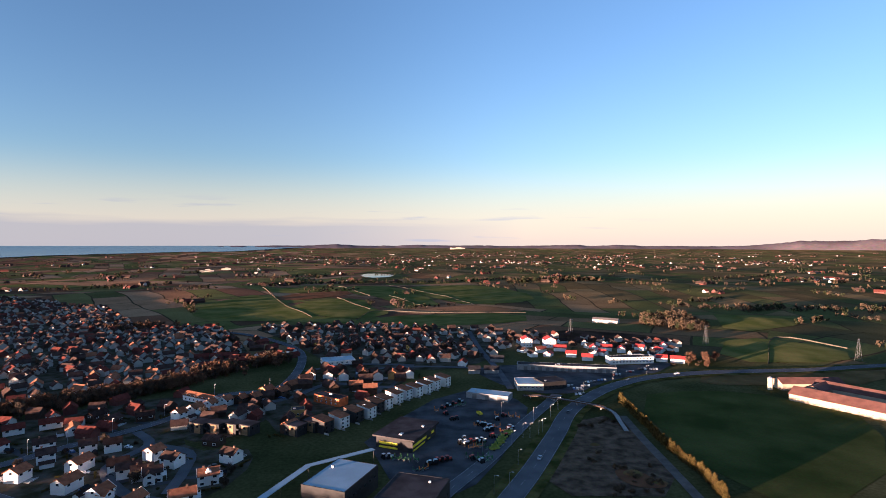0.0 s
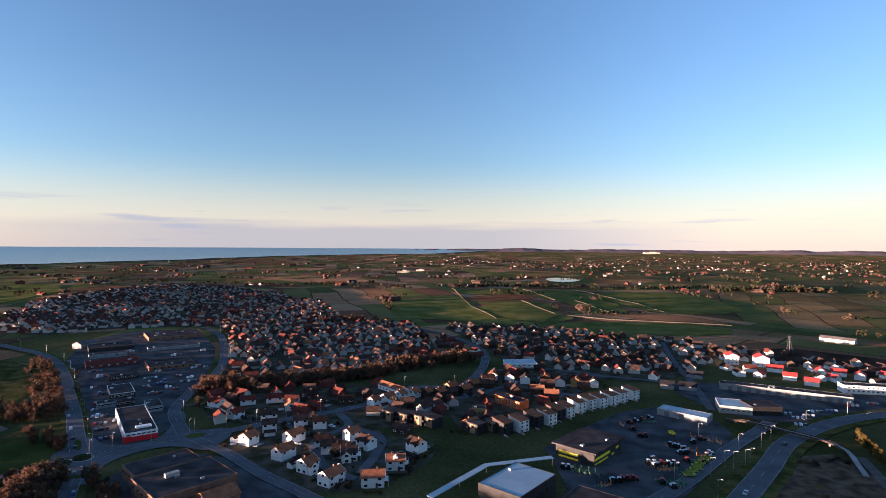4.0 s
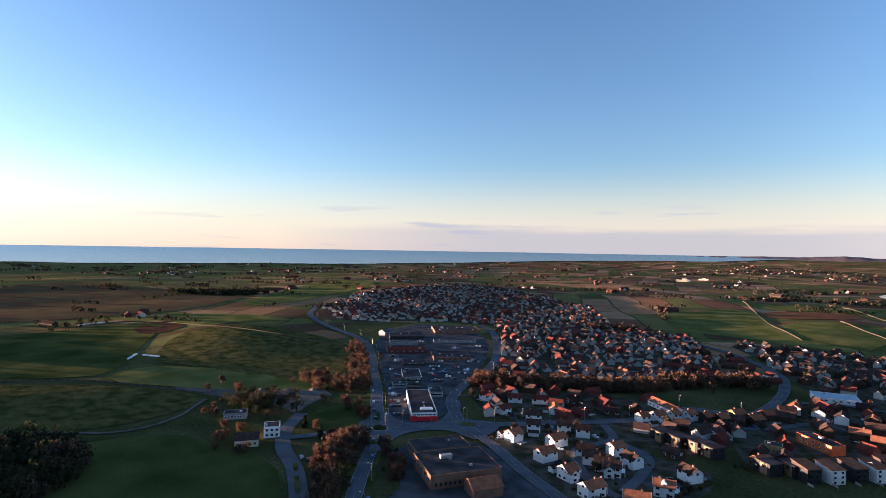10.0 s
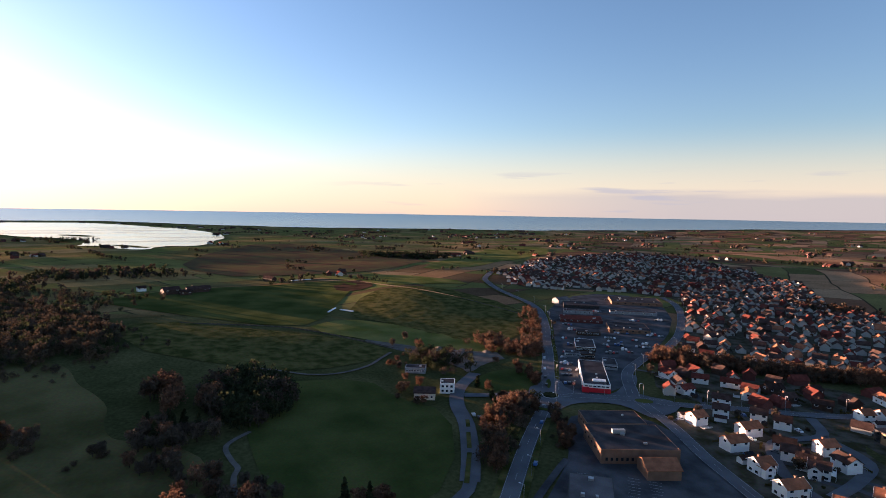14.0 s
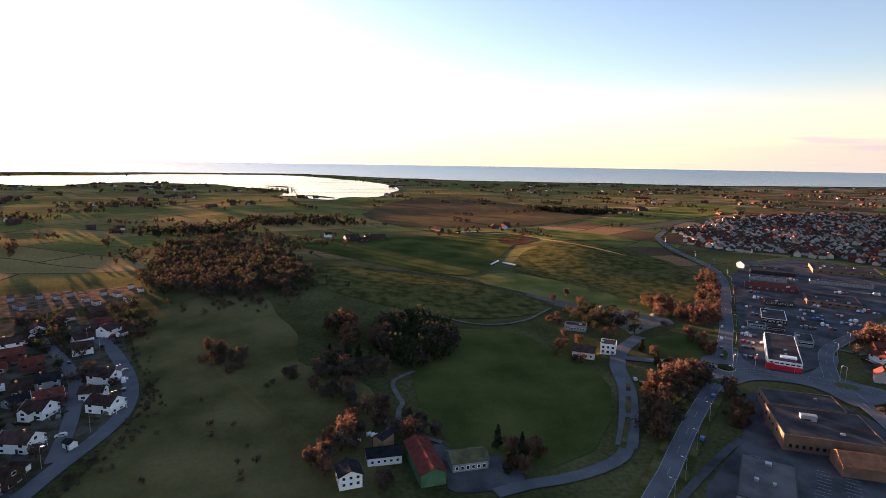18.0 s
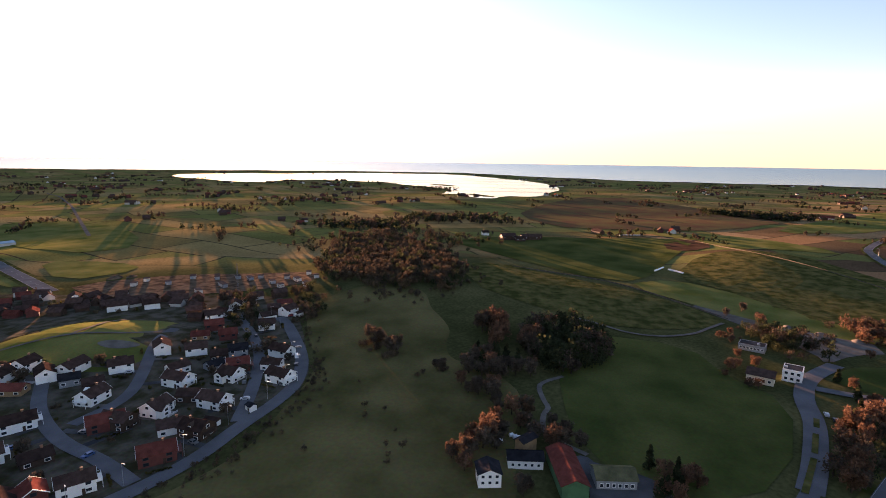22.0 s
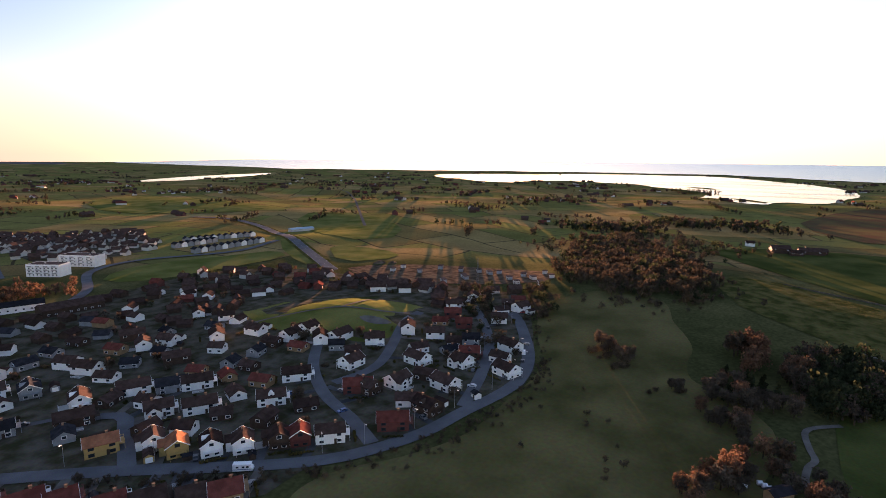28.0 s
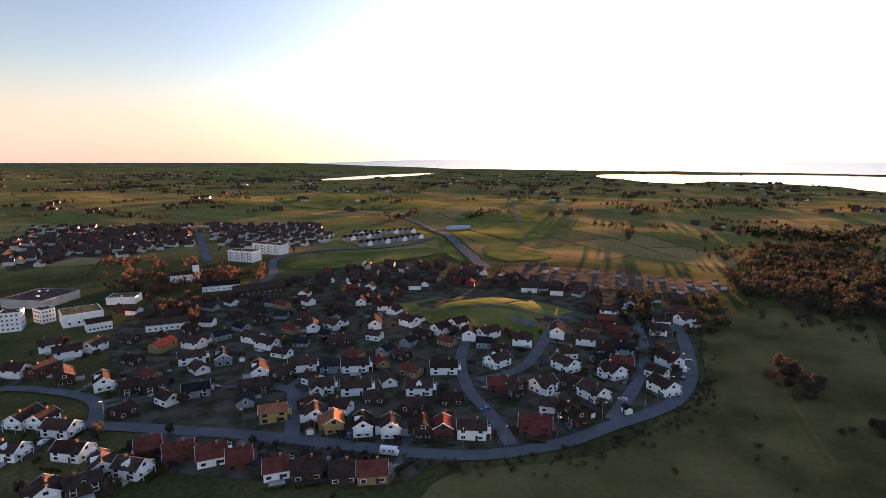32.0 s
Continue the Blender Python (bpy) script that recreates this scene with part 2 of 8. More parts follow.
STUBBLE = material("red_brown_stubble", (0.15, 0.075, 0.04), 0.95, 0.2, 20.0, 0.9)
HEATH = material("heath", (0.135, 0.082, 0.050), 0.95, 0.3, 45.0, 2.0, other=(0.105, 0.088, 0.040))
GARDEN = material("garden_ground", (0.060, 0.056, 0.028), 0.95, 0.35, 9.0, 1.0, other=(0.100, 0.086, 0.066))
EARTH = material("bare_earth", (0.085, 0.062, 0.042), 0.95, 0.35, 6.0, 0.8, other=(0.150, 0.105, 0.070), bump=0.3)
BARK = material("bark", (0.055, 0.040, 0.030), 0.9, 0.3, 0.8)
TWIGS = material("rust_brown_twigs", (0.122, 0.070, 0.044), 0.95, 0.35, 3.0, 0.4, per_object=0.2, thin=0.2)
TWIGS_GREY = material("grey_brown_twigs", (0.078, 0.060, 0.044), 0.95, 0.3, 3.0, 0.4, per_object=0.2, thin=0.15)
THICKET = material("bare_thicket_twigs", (0.085, 0.062, 0.040), 0.95, 0.35, 3.0, 0.4, per_object=0.25, thin=0.1)
# white boards dimmed in colour for the haze over far walls
FAR_WHITE = material("dimmed_white_boards", (0.46, 0.44, 0.40), 0.8, 0.1, 30.0)
SLOPE_GRASS = material("rough_winter_grass", (0.088, 0.082, 0.030), 0.95, 0.3, 40.0, 1.6, other=(0.135, 0.112, 0.046), bump=0.2)
NEEDLES = material("dark_needles", (0.034, 0.040, 0.020), 0.95, 0.35, 2.0, 0.4, per_object=0.3, thin=0.25)
HEDGE_LEAF = material("ochre_hedge_leaves", (0.105, 0.080, 0.026), 0.95, 0.3, 2.0, 0.3, per_object=0.2, thin=0.3)
SHRUB_LEAF = material("olive_shrub_leaves", (0.065, 0.060, 0.020), 0.95, 0.35, 2.0, 0.3, per_object=0.3, thin=0.35)
FILM = material("white_plastic_film", (0.75, 0.76, 0.78), 0.35, 0.08, 2.0)
PLASTIC_GREEN = material("green_sheet", (0.05, 0.13, 0.06), 0.6, 0.15, 3.0)
TYRE = material("tyre_rubber", (0.02, 0.02, 0.02), 0.9, 0.2, 0.5)
CAR_PAINTS = [material(n, c, 0.3, 0.05, 2.0, spec=0.5) for n, c in (
    ("car_white", (0.72, 0.72, 0.72)), ("car_silver", (0.38, 0.39, 0.41)), ("car_black", (0.02, 0.02, 0.024)),
    ("car_blue", (0.04, 0.09, 0.22)), ("car_red", (0.32, 0.025, 0.02)), ("car_grey", (0.12, 0.125, 0.13)))]
MACHINE_PAINTS = [material(n, c, 0.45, 0.1, 2.0) for n, c in (
    ("machine_red", (0.34, 0.035, 0.02)), ("machine_yellow", (0.62, 0.50, 0.04)), ("machine_orange", (0.55, 0.17, 0.02)),
    ("machine_pale", (0.50, 0.58, 0.62)), ("machine_lime", (0.26, 0.30, 0.05)), ("machine_green", (0.04, 0.12, 0.04)))]


def water_material(name, colour, rough, size):
    m = bpy.data.materials.new(name)
    m.use_nodes = True
    n, link = m.node_tree.nodes, m.node_tree.links.new
    b = n["Principled BSDF"]
    b.inputs["Base Color"].default_value, b.inputs["Roughness"].default_value = (*colour, 1), rough
    b.inputs["IOR"].default_value = 1.33
    pos, tex, bump = n.new("ShaderNodeNewGeometry"), n.new("ShaderNodeTexNoise"), n.new("ShaderNodeBump")
    tex.inputs["Scale"].default_value, tex.inputs["Detail"].default_value = 1.0 / size, 3.0
    bump.inputs["Strength"].default_value, bump.inputs["Distance"].default_value = 0.12, size * 0.05
    link(pos.outputs["Position"], tex.inputs["Vector"])
    link(tex.outputs["Fac"], bump.inputs["Height"])
    link(bump.outputs["Normal"], b.inputs["Normal"])
    return m


WATER = water_material("lake_water", (0.02, 0.035, 0.05), 0.12, 6.0)
SEA = water_material("sea_water", (0.09, 0.12, 0.15), 0.22, 30.0)


def farmland():
    """The ground: garden-like grass near by, a patchwork of small fields with hedges and stone walls farther off."""
    m = bpy.data.materials.new("farmland")
    m.use_nodes = True
    n, link = m.node_tree.nodes, m.node_tree.links.new
    b = n["Principled BSDF"]
    b.inputs["Roughness"].default_value, b.inputs["Specular IOR Level"].default_value = 1.0, 0.0
    pos = n.new("ShaderNodeNewGeometry")
    # districts, each with its own direction of fields, ploughed and mown in long strips
    wob = n.new("ShaderNodeTexNoise")
    wob.inputs["Scale"].default_value = 1 / 300
    link(pos.outputs["Position"], wob.inputs["Vector"])
    add = n.new("ShaderNodeVectorMath")
    add.operation = "MULTIPLY_ADD"
    add.inputs[1].default_value = (60, 60, 0)
    link(wob.outputs["Color"], add.inputs[0])
    link(pos.outputs["Position"], add.inputs[2])
    land = n.new("ShaderNodeTexVoronoi")
    land.voronoi_dimensions = "2D"
    land.inputs["Scale"].default_value = 1 / 560
    link(add.outputs[0], land.inputs["Vector"])
    sep = n.new("ShaderNodeSeparateColor")
    link(land.outputs["Color"], sep.inputs["Color"])
    angle, swing = n.new("ShaderNodeMath"), n.new("ShaderNodeVectorRotate")
    angle.operation = "MULTIPLY"
    angle.inputs[1].default_value = 3.0
    link(sep.outputs["Red"], angle.inputs[0])
    swing.rotation_type = "Z_AXIS"
    link(add.outputs[0], swing.inputs["Vector"])
    link(angle.outputs[0], swing.inputs["Angle"])
    strips = n.new("ShaderNodeTexBrick")
    strips.offset, strips.offset_frequency, strips.squash, strips.squash_frequency = 0.37, 2, 0.62, 3
    for key, value in (("Color1", (0, 0, 0, 1)), ("Color2", (1, 1, 1, 1)), ("Mortar", (0.5, 0.5, 0.5, 1)), ("Scale", 0.01), ("Mortar Size", 0.016),
                       ("Mortar Smooth", 0.3), ("Bias", 0.0), ("Brick Width", 1.9), ("Row Height", 0.62)):
        strips.inputs[key].default_value = value
    link(swing.outputs["Vector"], strips.inputs["Vector"])
    lot = n.new("ShaderNodeSeparateColor")
    link(strips.outputs["Color"], lot.inputs["Color"])
    ramp = n.new("ShaderNodeValToRGB")
    ramp.color_ramp.interpolation = "CONSTANT"
    tones = [(0.0, (0.105, 0.110, 0.036)), (0.10, (0.24, 0.130, 0.068)), (0.22, (0.135, 0.130, 0.044)), (0.33, (0.30, 0.170, 0.090)),
             (0.44, (0.095, 0.058, 0.036)), (0.54, (0.160, 0.138, 0.052)), (0.64, (0.185, 0.092, 0.052)), (0.76, (0.33, 0.200, 0.110)), (0.86, (0.095, 0.090, 0.034))]
    for i, (p, c) in enumerate(tones):
        e = ramp.color_ramp.elements[i] if i < 2 else ramp.color_ramp.elements.new(p)
        e.position, e.color = p, (*c, 1)
    link(lot.outputs["Red"], ramp.inputs["Fac"])
    # nearly all the south-west fields are pasture, brightened in colour for the low sun
    dot, south = n.new("ShaderNodeVectorMath"), n.new("ShaderNodeMapRange")
    dot.operation = "DOT_PRODUCT"
    dot.inputs[1].default_value = (-0.7, -0.72, 0)
    link(pos.outputs["Position"], dot.inputs[0])
    link(dot.outputs["Value"], south.inputs["Value"])
    south.inputs["From Min"].default_value, south.inputs["From Max"].default_value, south.inputs["To Max"].default_value = 150, 700, 0.55
    pasture = n.new("ShaderNodeMix")
    pasture.data_type = "RGBA"
    pasture.inputs["B"].default_value = (0.165, 0.158, 0.045, 1)
    link(south.outputs["Result"], pasture.inputs["Factor"])
    link(ramp.outputs["Color"], pasture.inputs["A"])
    east_dot, east, meadow = n.new("ShaderNodeVectorMath"), n.new("ShaderNodeMapRange"), n.new("ShaderNodeMix")
    east_dot.operation, meadow.data_type = "DOT_PRODUCT", "RGBA"
    east_dot.inputs[1].default_value = (0.95, 0.3, 0)
    link(pos.outputs["Position"], east_dot.inputs[0])
    link(east_dot.outputs["Value"], east.inputs["Value"])
    east.inputs["From Min"].default_value, east.inputs["From Max"].default_value, east.inputs["To Max"].default_value = 250, 700, 0.6
    meadow.inputs["B"].default_value = (0.085, 0.090, 0.034, 1)
    link(east.outputs["Result"], meadow.inputs["Factor"])
    link(pasture.outputs["Result"], meadow.inputs["A"])
    mix = n.new("ShaderNodeMix")
    mix.data_type = "RGBA"
    mix.inputs["B"].default_value = (0.060, 0.046, 0.026, 1)
    link(strips.outputs["Fac"], mix.inputs["Factor"])
    link(meadow.outputs["Result"], mix.inputs["A"])
    blot, grain = n.new("ShaderNodeTexNoise"), n.new("ShaderNodeTexNoise")
    blot.inputs["Scale"].default_value, blot.inputs["Detail"].default_value = 1 / 60, 5.0
    grain.inputs["Scale"].default_value = 1 / 2.0
    for tex in (blot, grain):
        link(pos.outputs["Position"], tex.inputs["Vector"])
    near = n.new("ShaderNodeValToRGB")
    near.color_ramp.elements[0].position, near.color_ramp.elements[1].position = 0.38, 0.66
    near.color_ramp.elements[0].color, near.color_ramp.elements[1].color = (0.050, 0.054, 0.020, 1), (0.088, 0.080, 0.033, 1)
    link(blot.outputs["Fac"], near.inputs["Fac"])
    dist = n.new("ShaderNodeVectorMath")
    dist.operation = "LENGTH"
    link(pos.outputs["Position"], dist.inputs[0])
    far = n.new("ShaderNodeMapRange")
    far.inputs["From Min"].default_value, far.inputs["From Max"].default_value = 560, 640
    link(dist.outputs["Value"], far.inputs["Value"])
    pick = n.new("ShaderNodeMix")
    pick.data_type = "RGBA"
    link(far.outputs["Result"], pick.inputs["Factor"])
    link(near.outputs["Color"], pick.inputs["A"])
    link(mix.outputs["Result"], pick.inputs["B"])
    tone = n.new("ShaderNodeMix")
    tone.data_type, tone.blend_type = "RGBA", "OVERLAY"
    tone.inputs["Factor"].default_value = 0.6
    link(pick.outputs["Result"], tone.inputs["A"])
    link(grain.outputs["Fac"], tone.inputs["B"])
    tone2 = n.new("ShaderNodeMix")
    tone2.data_type, tone2.blend_type = "RGBA", "OVERLAY"
    tone2.inputs["Factor"].default_value = 0.5
    link(tone.outputs["Result"], tone2.inputs["A"])
    link(blot.outputs["Fac"], tone2.inputs["B"])
    link(tone2.outputs["Result"], b.inputs["Base Color"])
    return m


# ---- helpers for meshes ----


class Shape:
    """Vertices and faces of one mesh."""

    def __init__(self):
        self.v, self.f = [], []

    def add(self, verts, faces):
        k = len(self.v)
        self.v += [tuple(p) for p in verts]
        self.f += [tuple(i + k for i in face) for face in faces]
        return self

    def box(self, x0, y0, z0, x1, y1, z1):
        return self.add([(x0, y0, z0), (x1, y0, z0), (x1, y1, z0), (x0, y1, z0), (x0, y0, z1), (x1, y0, z1), (x1, y1, z1), (x0, y1, z1)],
                        [(0, 3, 2, 1), (4, 5, 6, 7), (0, 1, 5, 4), (1, 2, 6, 5), (2, 3, 7, 6), (3, 0, 4, 7)])

    def prism(self, base, z0, z1):
        """An upright prism over a counter-clockwise outline."""
        n = len(base)
        return self.add([(x, y, z0) for x, y in base] + [(x, y, z1) for x, y in base],
                        [tuple(range(n - 1, -1, -1)), tuple(range(n, 2 * n))] + [(i, (i + 1) % n, n + (i + 1) % n, n + i) for i in range(n)])

    def tube(self, a, b, ra, rb, n=6):
        """A tapered round bar from a to b."""
        a, b = Vector(a), Vector(b)
        q = (b - a).to_track_quat("Z", "Y")
        ring = [Vector((math.cos(2 * math.pi * i / n), math.sin(2 * math.pi * i / n), 0)) for i in range(n)]
        return self.add([a + q @ (p * ra) for p in ring] + [b + q @ (p * rb) for p in ring],
                        [(i, (i + 1) % n, n + (i + 1) % n, n + i) for i in range(n)] + [tuple(range(n - 1, -1, -1)), tuple(range(n, 2 * n))])

    def mesh(self, name, mat, smooth=False):
        me = bpy.data.meshes.new(name)
        me.from_pydata(self.v, [], self.f)
        if mat:
            me.materials.append(mat)
        if smooth:
            me.polygons.foreach_set("use_smooth", [True] * len(me.polygons))
        return me


def part(name, shape, mat, parent, label="", at=None):
    """One mesh object under a thing or a part."""
    ob = new(name, shape.mesh(name, mat) if isinstance(shape, Shape) else shape)
    ob.parent = parent
    if at is not None:
        ob.matrix_basis = at
    return tagged(ob, label)


def solid(name, label, category, group, pieces):
    """A thing that is one mesh, made of shapes with a material each."""
    whole, slots = Shape(), []
    for i, (shape, mat) in enumerate(pieces):
        whole.add(shape.v, shape.f)
        slots += [i] * len(shape.f)
    me = whole.mesh(name, None)
    for shape, mat in pieces:
        me.materials.append(mat)
    me.polygons.foreach_set("material_index", slots)
    return tagged(new(name, me), label, category, group)


def thing(name, label, category, group="", kind=""):
    ob = new(name)
    ob.empty_display_size = 0.5
    return tagged(ob, label, category, group, kind)


def structure(name, me, label, category=""):
    return tagged(new(name, me), label, category, kind="structure")


# ---- the lie of the land ----
HOME_X, HOME_Y, EYE, RIM = 0.0, 12.0, 110.0, 2640.0
rng = np.random.default_rng(7)
WAVES = [(2 * math.pi / l, a, *rng.uniform(0, 6.28, 2)) for l, a in ((900, 2.2), (620, 1.7), (410, 1.25), (290, 0.9), (210, 0.6), (150, 0.35))]
# knolls: middle, height, half-widths; the first is unseen, added to shade the hedged field
KNOLLS = [(-58, 148, 9.0, 44, 44), (-262, -235, 9.0, 46, 44), (-470, -90, 5.0, 130, 90), (-620, 250, 7.0, 110, 80), (-1040, 900, 9.0, 220, 200), (-330, 30, 2.0, 60, 50),
          (-700, -420, 6.0, 150, 110), (430, 760, 8.0, 120, 60), (-480, -560, 5.0, 90, 60)]
# quiet spots without swells: middle and radius
LEVEL = [(-170, 300, 330), (-420, 480, 260), (30, 420, 330), (-130, -190, 250), (-180, 20, 130), (-90, -440, 180), (-300, -560, 180), (-180, 560, 260)]


def ground(x, y):
    """The height of the ground. Past RIM it climbs as a wide bowl, so that the far shore and the sea lie under the horizon."""
    x, y = np.asarray(x, float), np.asarray(y, float)
    r = np.hypot(x - HOME_X, y - HOME_Y)
    z = np.where(r < RIM, 0.0, EYE - r * EYE / RIM * (2 - r / RIM))
    swell = sum(a * np.sin(k * (x * math.cos(p) + y * math.sin(p)) + q) for k, a, p, q in WAVES)
    calm = np.ones_like(x)
    for cx, cy, rad in LEVEL:
        calm = calm * (1 - np.exp(-(((x - cx) ** 2 + (y - cy) ** 2) / (rad * 0.8) ** 2) ** 2))
    z = z + swell * calm * np.clip((r - 150) / 300, 0, 1) * np.clip(1.25 - r / 4200, 0.1, 1)
    # the far southern land is lowered, in place of haze over its edge
    south = np.clip((-(y - HOME_Y) / np.maximum(r, 1.0) - 0.80) / 0.12, 0, 1) * np.clip((r - 3300) / 1500, 0, 1)
    z = z - 30 * south * south * (3 - 2 * south)
    for cx, cy, h, sx, sy in KNOLLS:
        z = z + h * np.exp(-((x - cx) / sx) ** 2 - ((y - cy) / sy) ** 2)
    return z


def shrink(x, y):
    """How much smaller things are built far out on the bowl, which draws the distance in."""
    r = math.hypot(x - HOME_X, y - HOME_Y)
    return 1.0 if r < RIM else max(0.25, r / RIM * (2 - r / RIM))


def gz(x, y):
    return float(ground(x, y))


def lift(x, y, k=1.0):
    return k * (0.10 + 0.00055 * math.hypot(x, y))


def ground_mesh():
    radii = [0.0]
    while radii[-1] < 4960:
        radii.append(radii[-1] + max(9.0, radii[-1] * 0.013))
    n = 540
    a = np.arange(n) * 2 * math.pi / n
    v, f = [(HOME_X, HOME_Y, gz(HOME_X, HOME_Y))], []
    for r in radii[1:]:
        x, y = HOME_X + r * np.cos(a), HOME_Y + r * np.sin(a)
        v += list(zip(x.tolist(), y.tolist(), ground(x, y).tolist()))
    f += [(0, 1 + i, 1 + (i + 1) % n) for i in range(n)]
    for k in range(len(radii) - 2):
        s = 1 + k * n
        f += [(s + i, s + n + i, s + n + (i + 1) % n, s + (i + 1) % n) for i in range(n)]
    me = bpy.data.meshes.new("ground")
    me.from_pydata(v, [], f)
    me.polygons.foreach_set("use_smooth", [True] * len(me.polygons))
    me.materials.append(farmland())
    return me


structure("ground", ground_mesh(), "rolling farmland with grass fields and hedges", "ground")


def inside(poly, x, y):
    hit = False
    for (ax, ay), (bx, by) in zip(poly, poly[1:] + poly[:1]):
        if (ay > y) != (by > y) and x < (bx - ax) * (y - ay) / (by - ay) + ax:
            hit = not hit
    return hit


def rounded(poly, times=2):
    for _ in range(times):
        poly = [q for a, b in zip(poly, poly[1:] + poly[:1]) for q in
                ((0.75 * a[0] + 0.25 * b[0], 0.75 * a[1] + 0.25 * b[1]), (0.25 * a[0] + 0.75 * b[0], 0.25 * a[1] + 0.75 * b[1]))]
    return poly


def drape(name, poly, mat, label, category, step=25.0, k=1.0, soft=1, rough=0.0):
    """A sheet of ground cover inside an outline, laid on the ground."""
    poly = rounded(poly, soft) if soft else list(poly)
    if rough:
        poly = [(x + rough * noise.noise((x * 0.02, y * 0.02, 3)), y + rough * noise.noise((x * 0.02, y * 0.02, 9))) for x, y in poly]
    bm = bmesh.new()
    bm.faces.new([bm.verts.new((x, y, 0)) for x, y in poly])
    bmesh.ops.triangulate(bm, faces=bm.faces[:])
    for axis in (0, 1):
        lo, hi = min(p[axis] for p in poly), max(p[axis] for p in poly)
        c = lo + step
        while c < hi:
            co, no = [0, 0, 0], [0, 0, 0]
            co[axis], no[axis] = c, 1
            bmesh.ops.bisect_plane(bm, geom=bm.verts[:] + bm.edges[:] + bm.faces[:], plane_co=co, plane_no=no)
            c += step
    for v in bm.verts:
        v.co.z = gz(v.co.x, v.co.y) + lift(v.co.x, v.co.y, k)
    bmesh.ops.recalc_face_normals(bm, faces=bm.faces[:])
    if sum(q.normal.z for q in bm.faces) < 0:
        bmesh.ops.reverse_faces(bm, faces=bm.faces[:])
    me = bpy.data.meshes.new(name)
    bm.to_mesh(me)
    bm.free()
    me.materials.append(mat)
    return structure(name, me, label, category)


def curve(points, step=6.0):
    """Points at even steps along a smooth line through the given ones."""
    p = [np.array(q, float) for q in points]
    p = [2 * p[0] - p[1]] + p + [2 * p[-1] - p[-2]]
    out = []
    for i in range(1, len(p) - 2):
        a, b, c, d = p[i - 1:i + 3]
        n = max(1, int(np.linalg.norm(c - b) / step))
        for s in np.arange(n) / n:
            out.append(0.5 * (2 * b + (c - a) * s + (2 * a - 5 * b + 4 * c - d) * s ** 2 + (3 * b - a - 3 * c + d) * s ** 3))
    return out + [p[-2]]


def normals(line):
    out = []
    for i in range(len(line)):
        d = line[min(i + 1, len(line) - 1)] - line[max(i - 1, 0)]
        d = d / (np.linalg.norm(d) + 1e-9)
        out.append(np.array([-d[1], d[0]]))
    return out


def ribbon(shape, line, off0, off1, k, extra=0.0):
    """A strip along a line between two offsets to its left."""
    nn, verts = normals(line), []
    for p, m in zip(line, nn):
        for o in (off1, off0):
            q = p + m * o
            verts.append((q[0], q[1], gz(*q) + lift(q[0], q[1], k) + extra))
    return shape.add(verts, [(2 * i, 2 * i + 1, 2 * i + 3, 2 * i + 2) for i in range(len(line) - 1)])


def road(name, points, width, label, mat=None, lines=True, verge=0.0, k=2.0):
    line = curve(points, 2.0 if width < 4 else 6.0)
    ob = structure(name, ribbon(Shape(), line, -width / 2, width / 2, k).mesh(name, mat or ASPHALT), label, "road")
    if lines:
        s = Shape()
        for e in (-width / 2 + 0.25, width / 2 - 0.4):
            ribbon(s, line, e, e + 0.12, k + 0.3)
        for i in range(0, len(line) - 1, 3):
            ribbon(s, line[i:i + 2], -0.06, 0.06, k + 0.3)
        part("road_marking", s, PAINT, ob, "worn white road lines")
    if verge:
        s = Shape()
        for e in (-width / 2 - verge, width / 2):
            ribbon(s, line, e, e + verge, k - 0.4)
        part("verge", s, GRASS_ROUGH, ob, "mown grass verge")
    return line

# ---- the plan, in metres ----
MAIN_ROAD = [(-882, 515), (-770, 437), (-721, 415), (-661, 398), (-604, 389), (-553, 380), (-498, 358), (-432, 319), (-392, 292), (-343, 260), (-306, 234), (-275, 213)]
MAIN_SOUTH = [(-250, 193), (-238, 181), (-210, 155), (-187, 135), (-168, 119), (-156, 108)]
SHOP_ROAD = [(-539, 581), (-492, 553), (-440, 507), (-369, 428), (-331, 374), (-317, 341), (-299, 307), (-280, 281), (-244, 253)]
EAST_ROAD = [(-259, 210), (-258, 221), (-249, 236), (-238, 252), (-224, 266), (-213, 281), (-203, 297), (-189, 315), (-172, 344), (-162, 393), (-129, 407)]
HALL_LOT = [(-234, 200), (-226, 190), (-208, 176), (-192, 166), (-176, 148), (-156, 124), (-140, 122), (-108, 160), (-128, 206), (-160, 222), (-205, 236), (-226, 226)]
HALL_STREET = [(-236, 250), (-198, 237), (-167, 223), (-134, 211)]
CURVE_STREET = [(-129, 407), (-124, 422), (-125, 464), (-132, 509), (-146, 554), (-174, 597), (-218, 641), (-254, 667), (-287, 679)]
HIGHWAY = [(30, 237), (45, 268), (66, 316), (84, 359), (111, 399), (142, 431), (177, 453), (228, 469), (280, 476), (333, 480), (401, 492)]
YARD_ROAD = [(-1, 237), (25, 282), (51, 336), (73, 377), (84, 399)]
FOOT_BRIDGE = [(58, 394), (74, 385), (92, 373), (106, 364), (111, 352), (110, 338), (109, 322)]
FARM_ROAD = [(-322, 185), (-297, 161), (-271, 147), (-243, 139), (-209, 124), (-188, 113)]
FARM_ROAD_LOW = [(-196, 118), (-182, 109), (-174, 96), (-169, 81), (-167, 68), (-163, 55)]
FARM_LINK = [(-271, 202), (-277, 177), (-284, 158)]
FARM_LANE = [(-271, 35), (-263, 26), (-256, 23), (-243, 25), (-235, 27), (-228, 25), (-215, 25), (-206, 31), (-198, 41)]
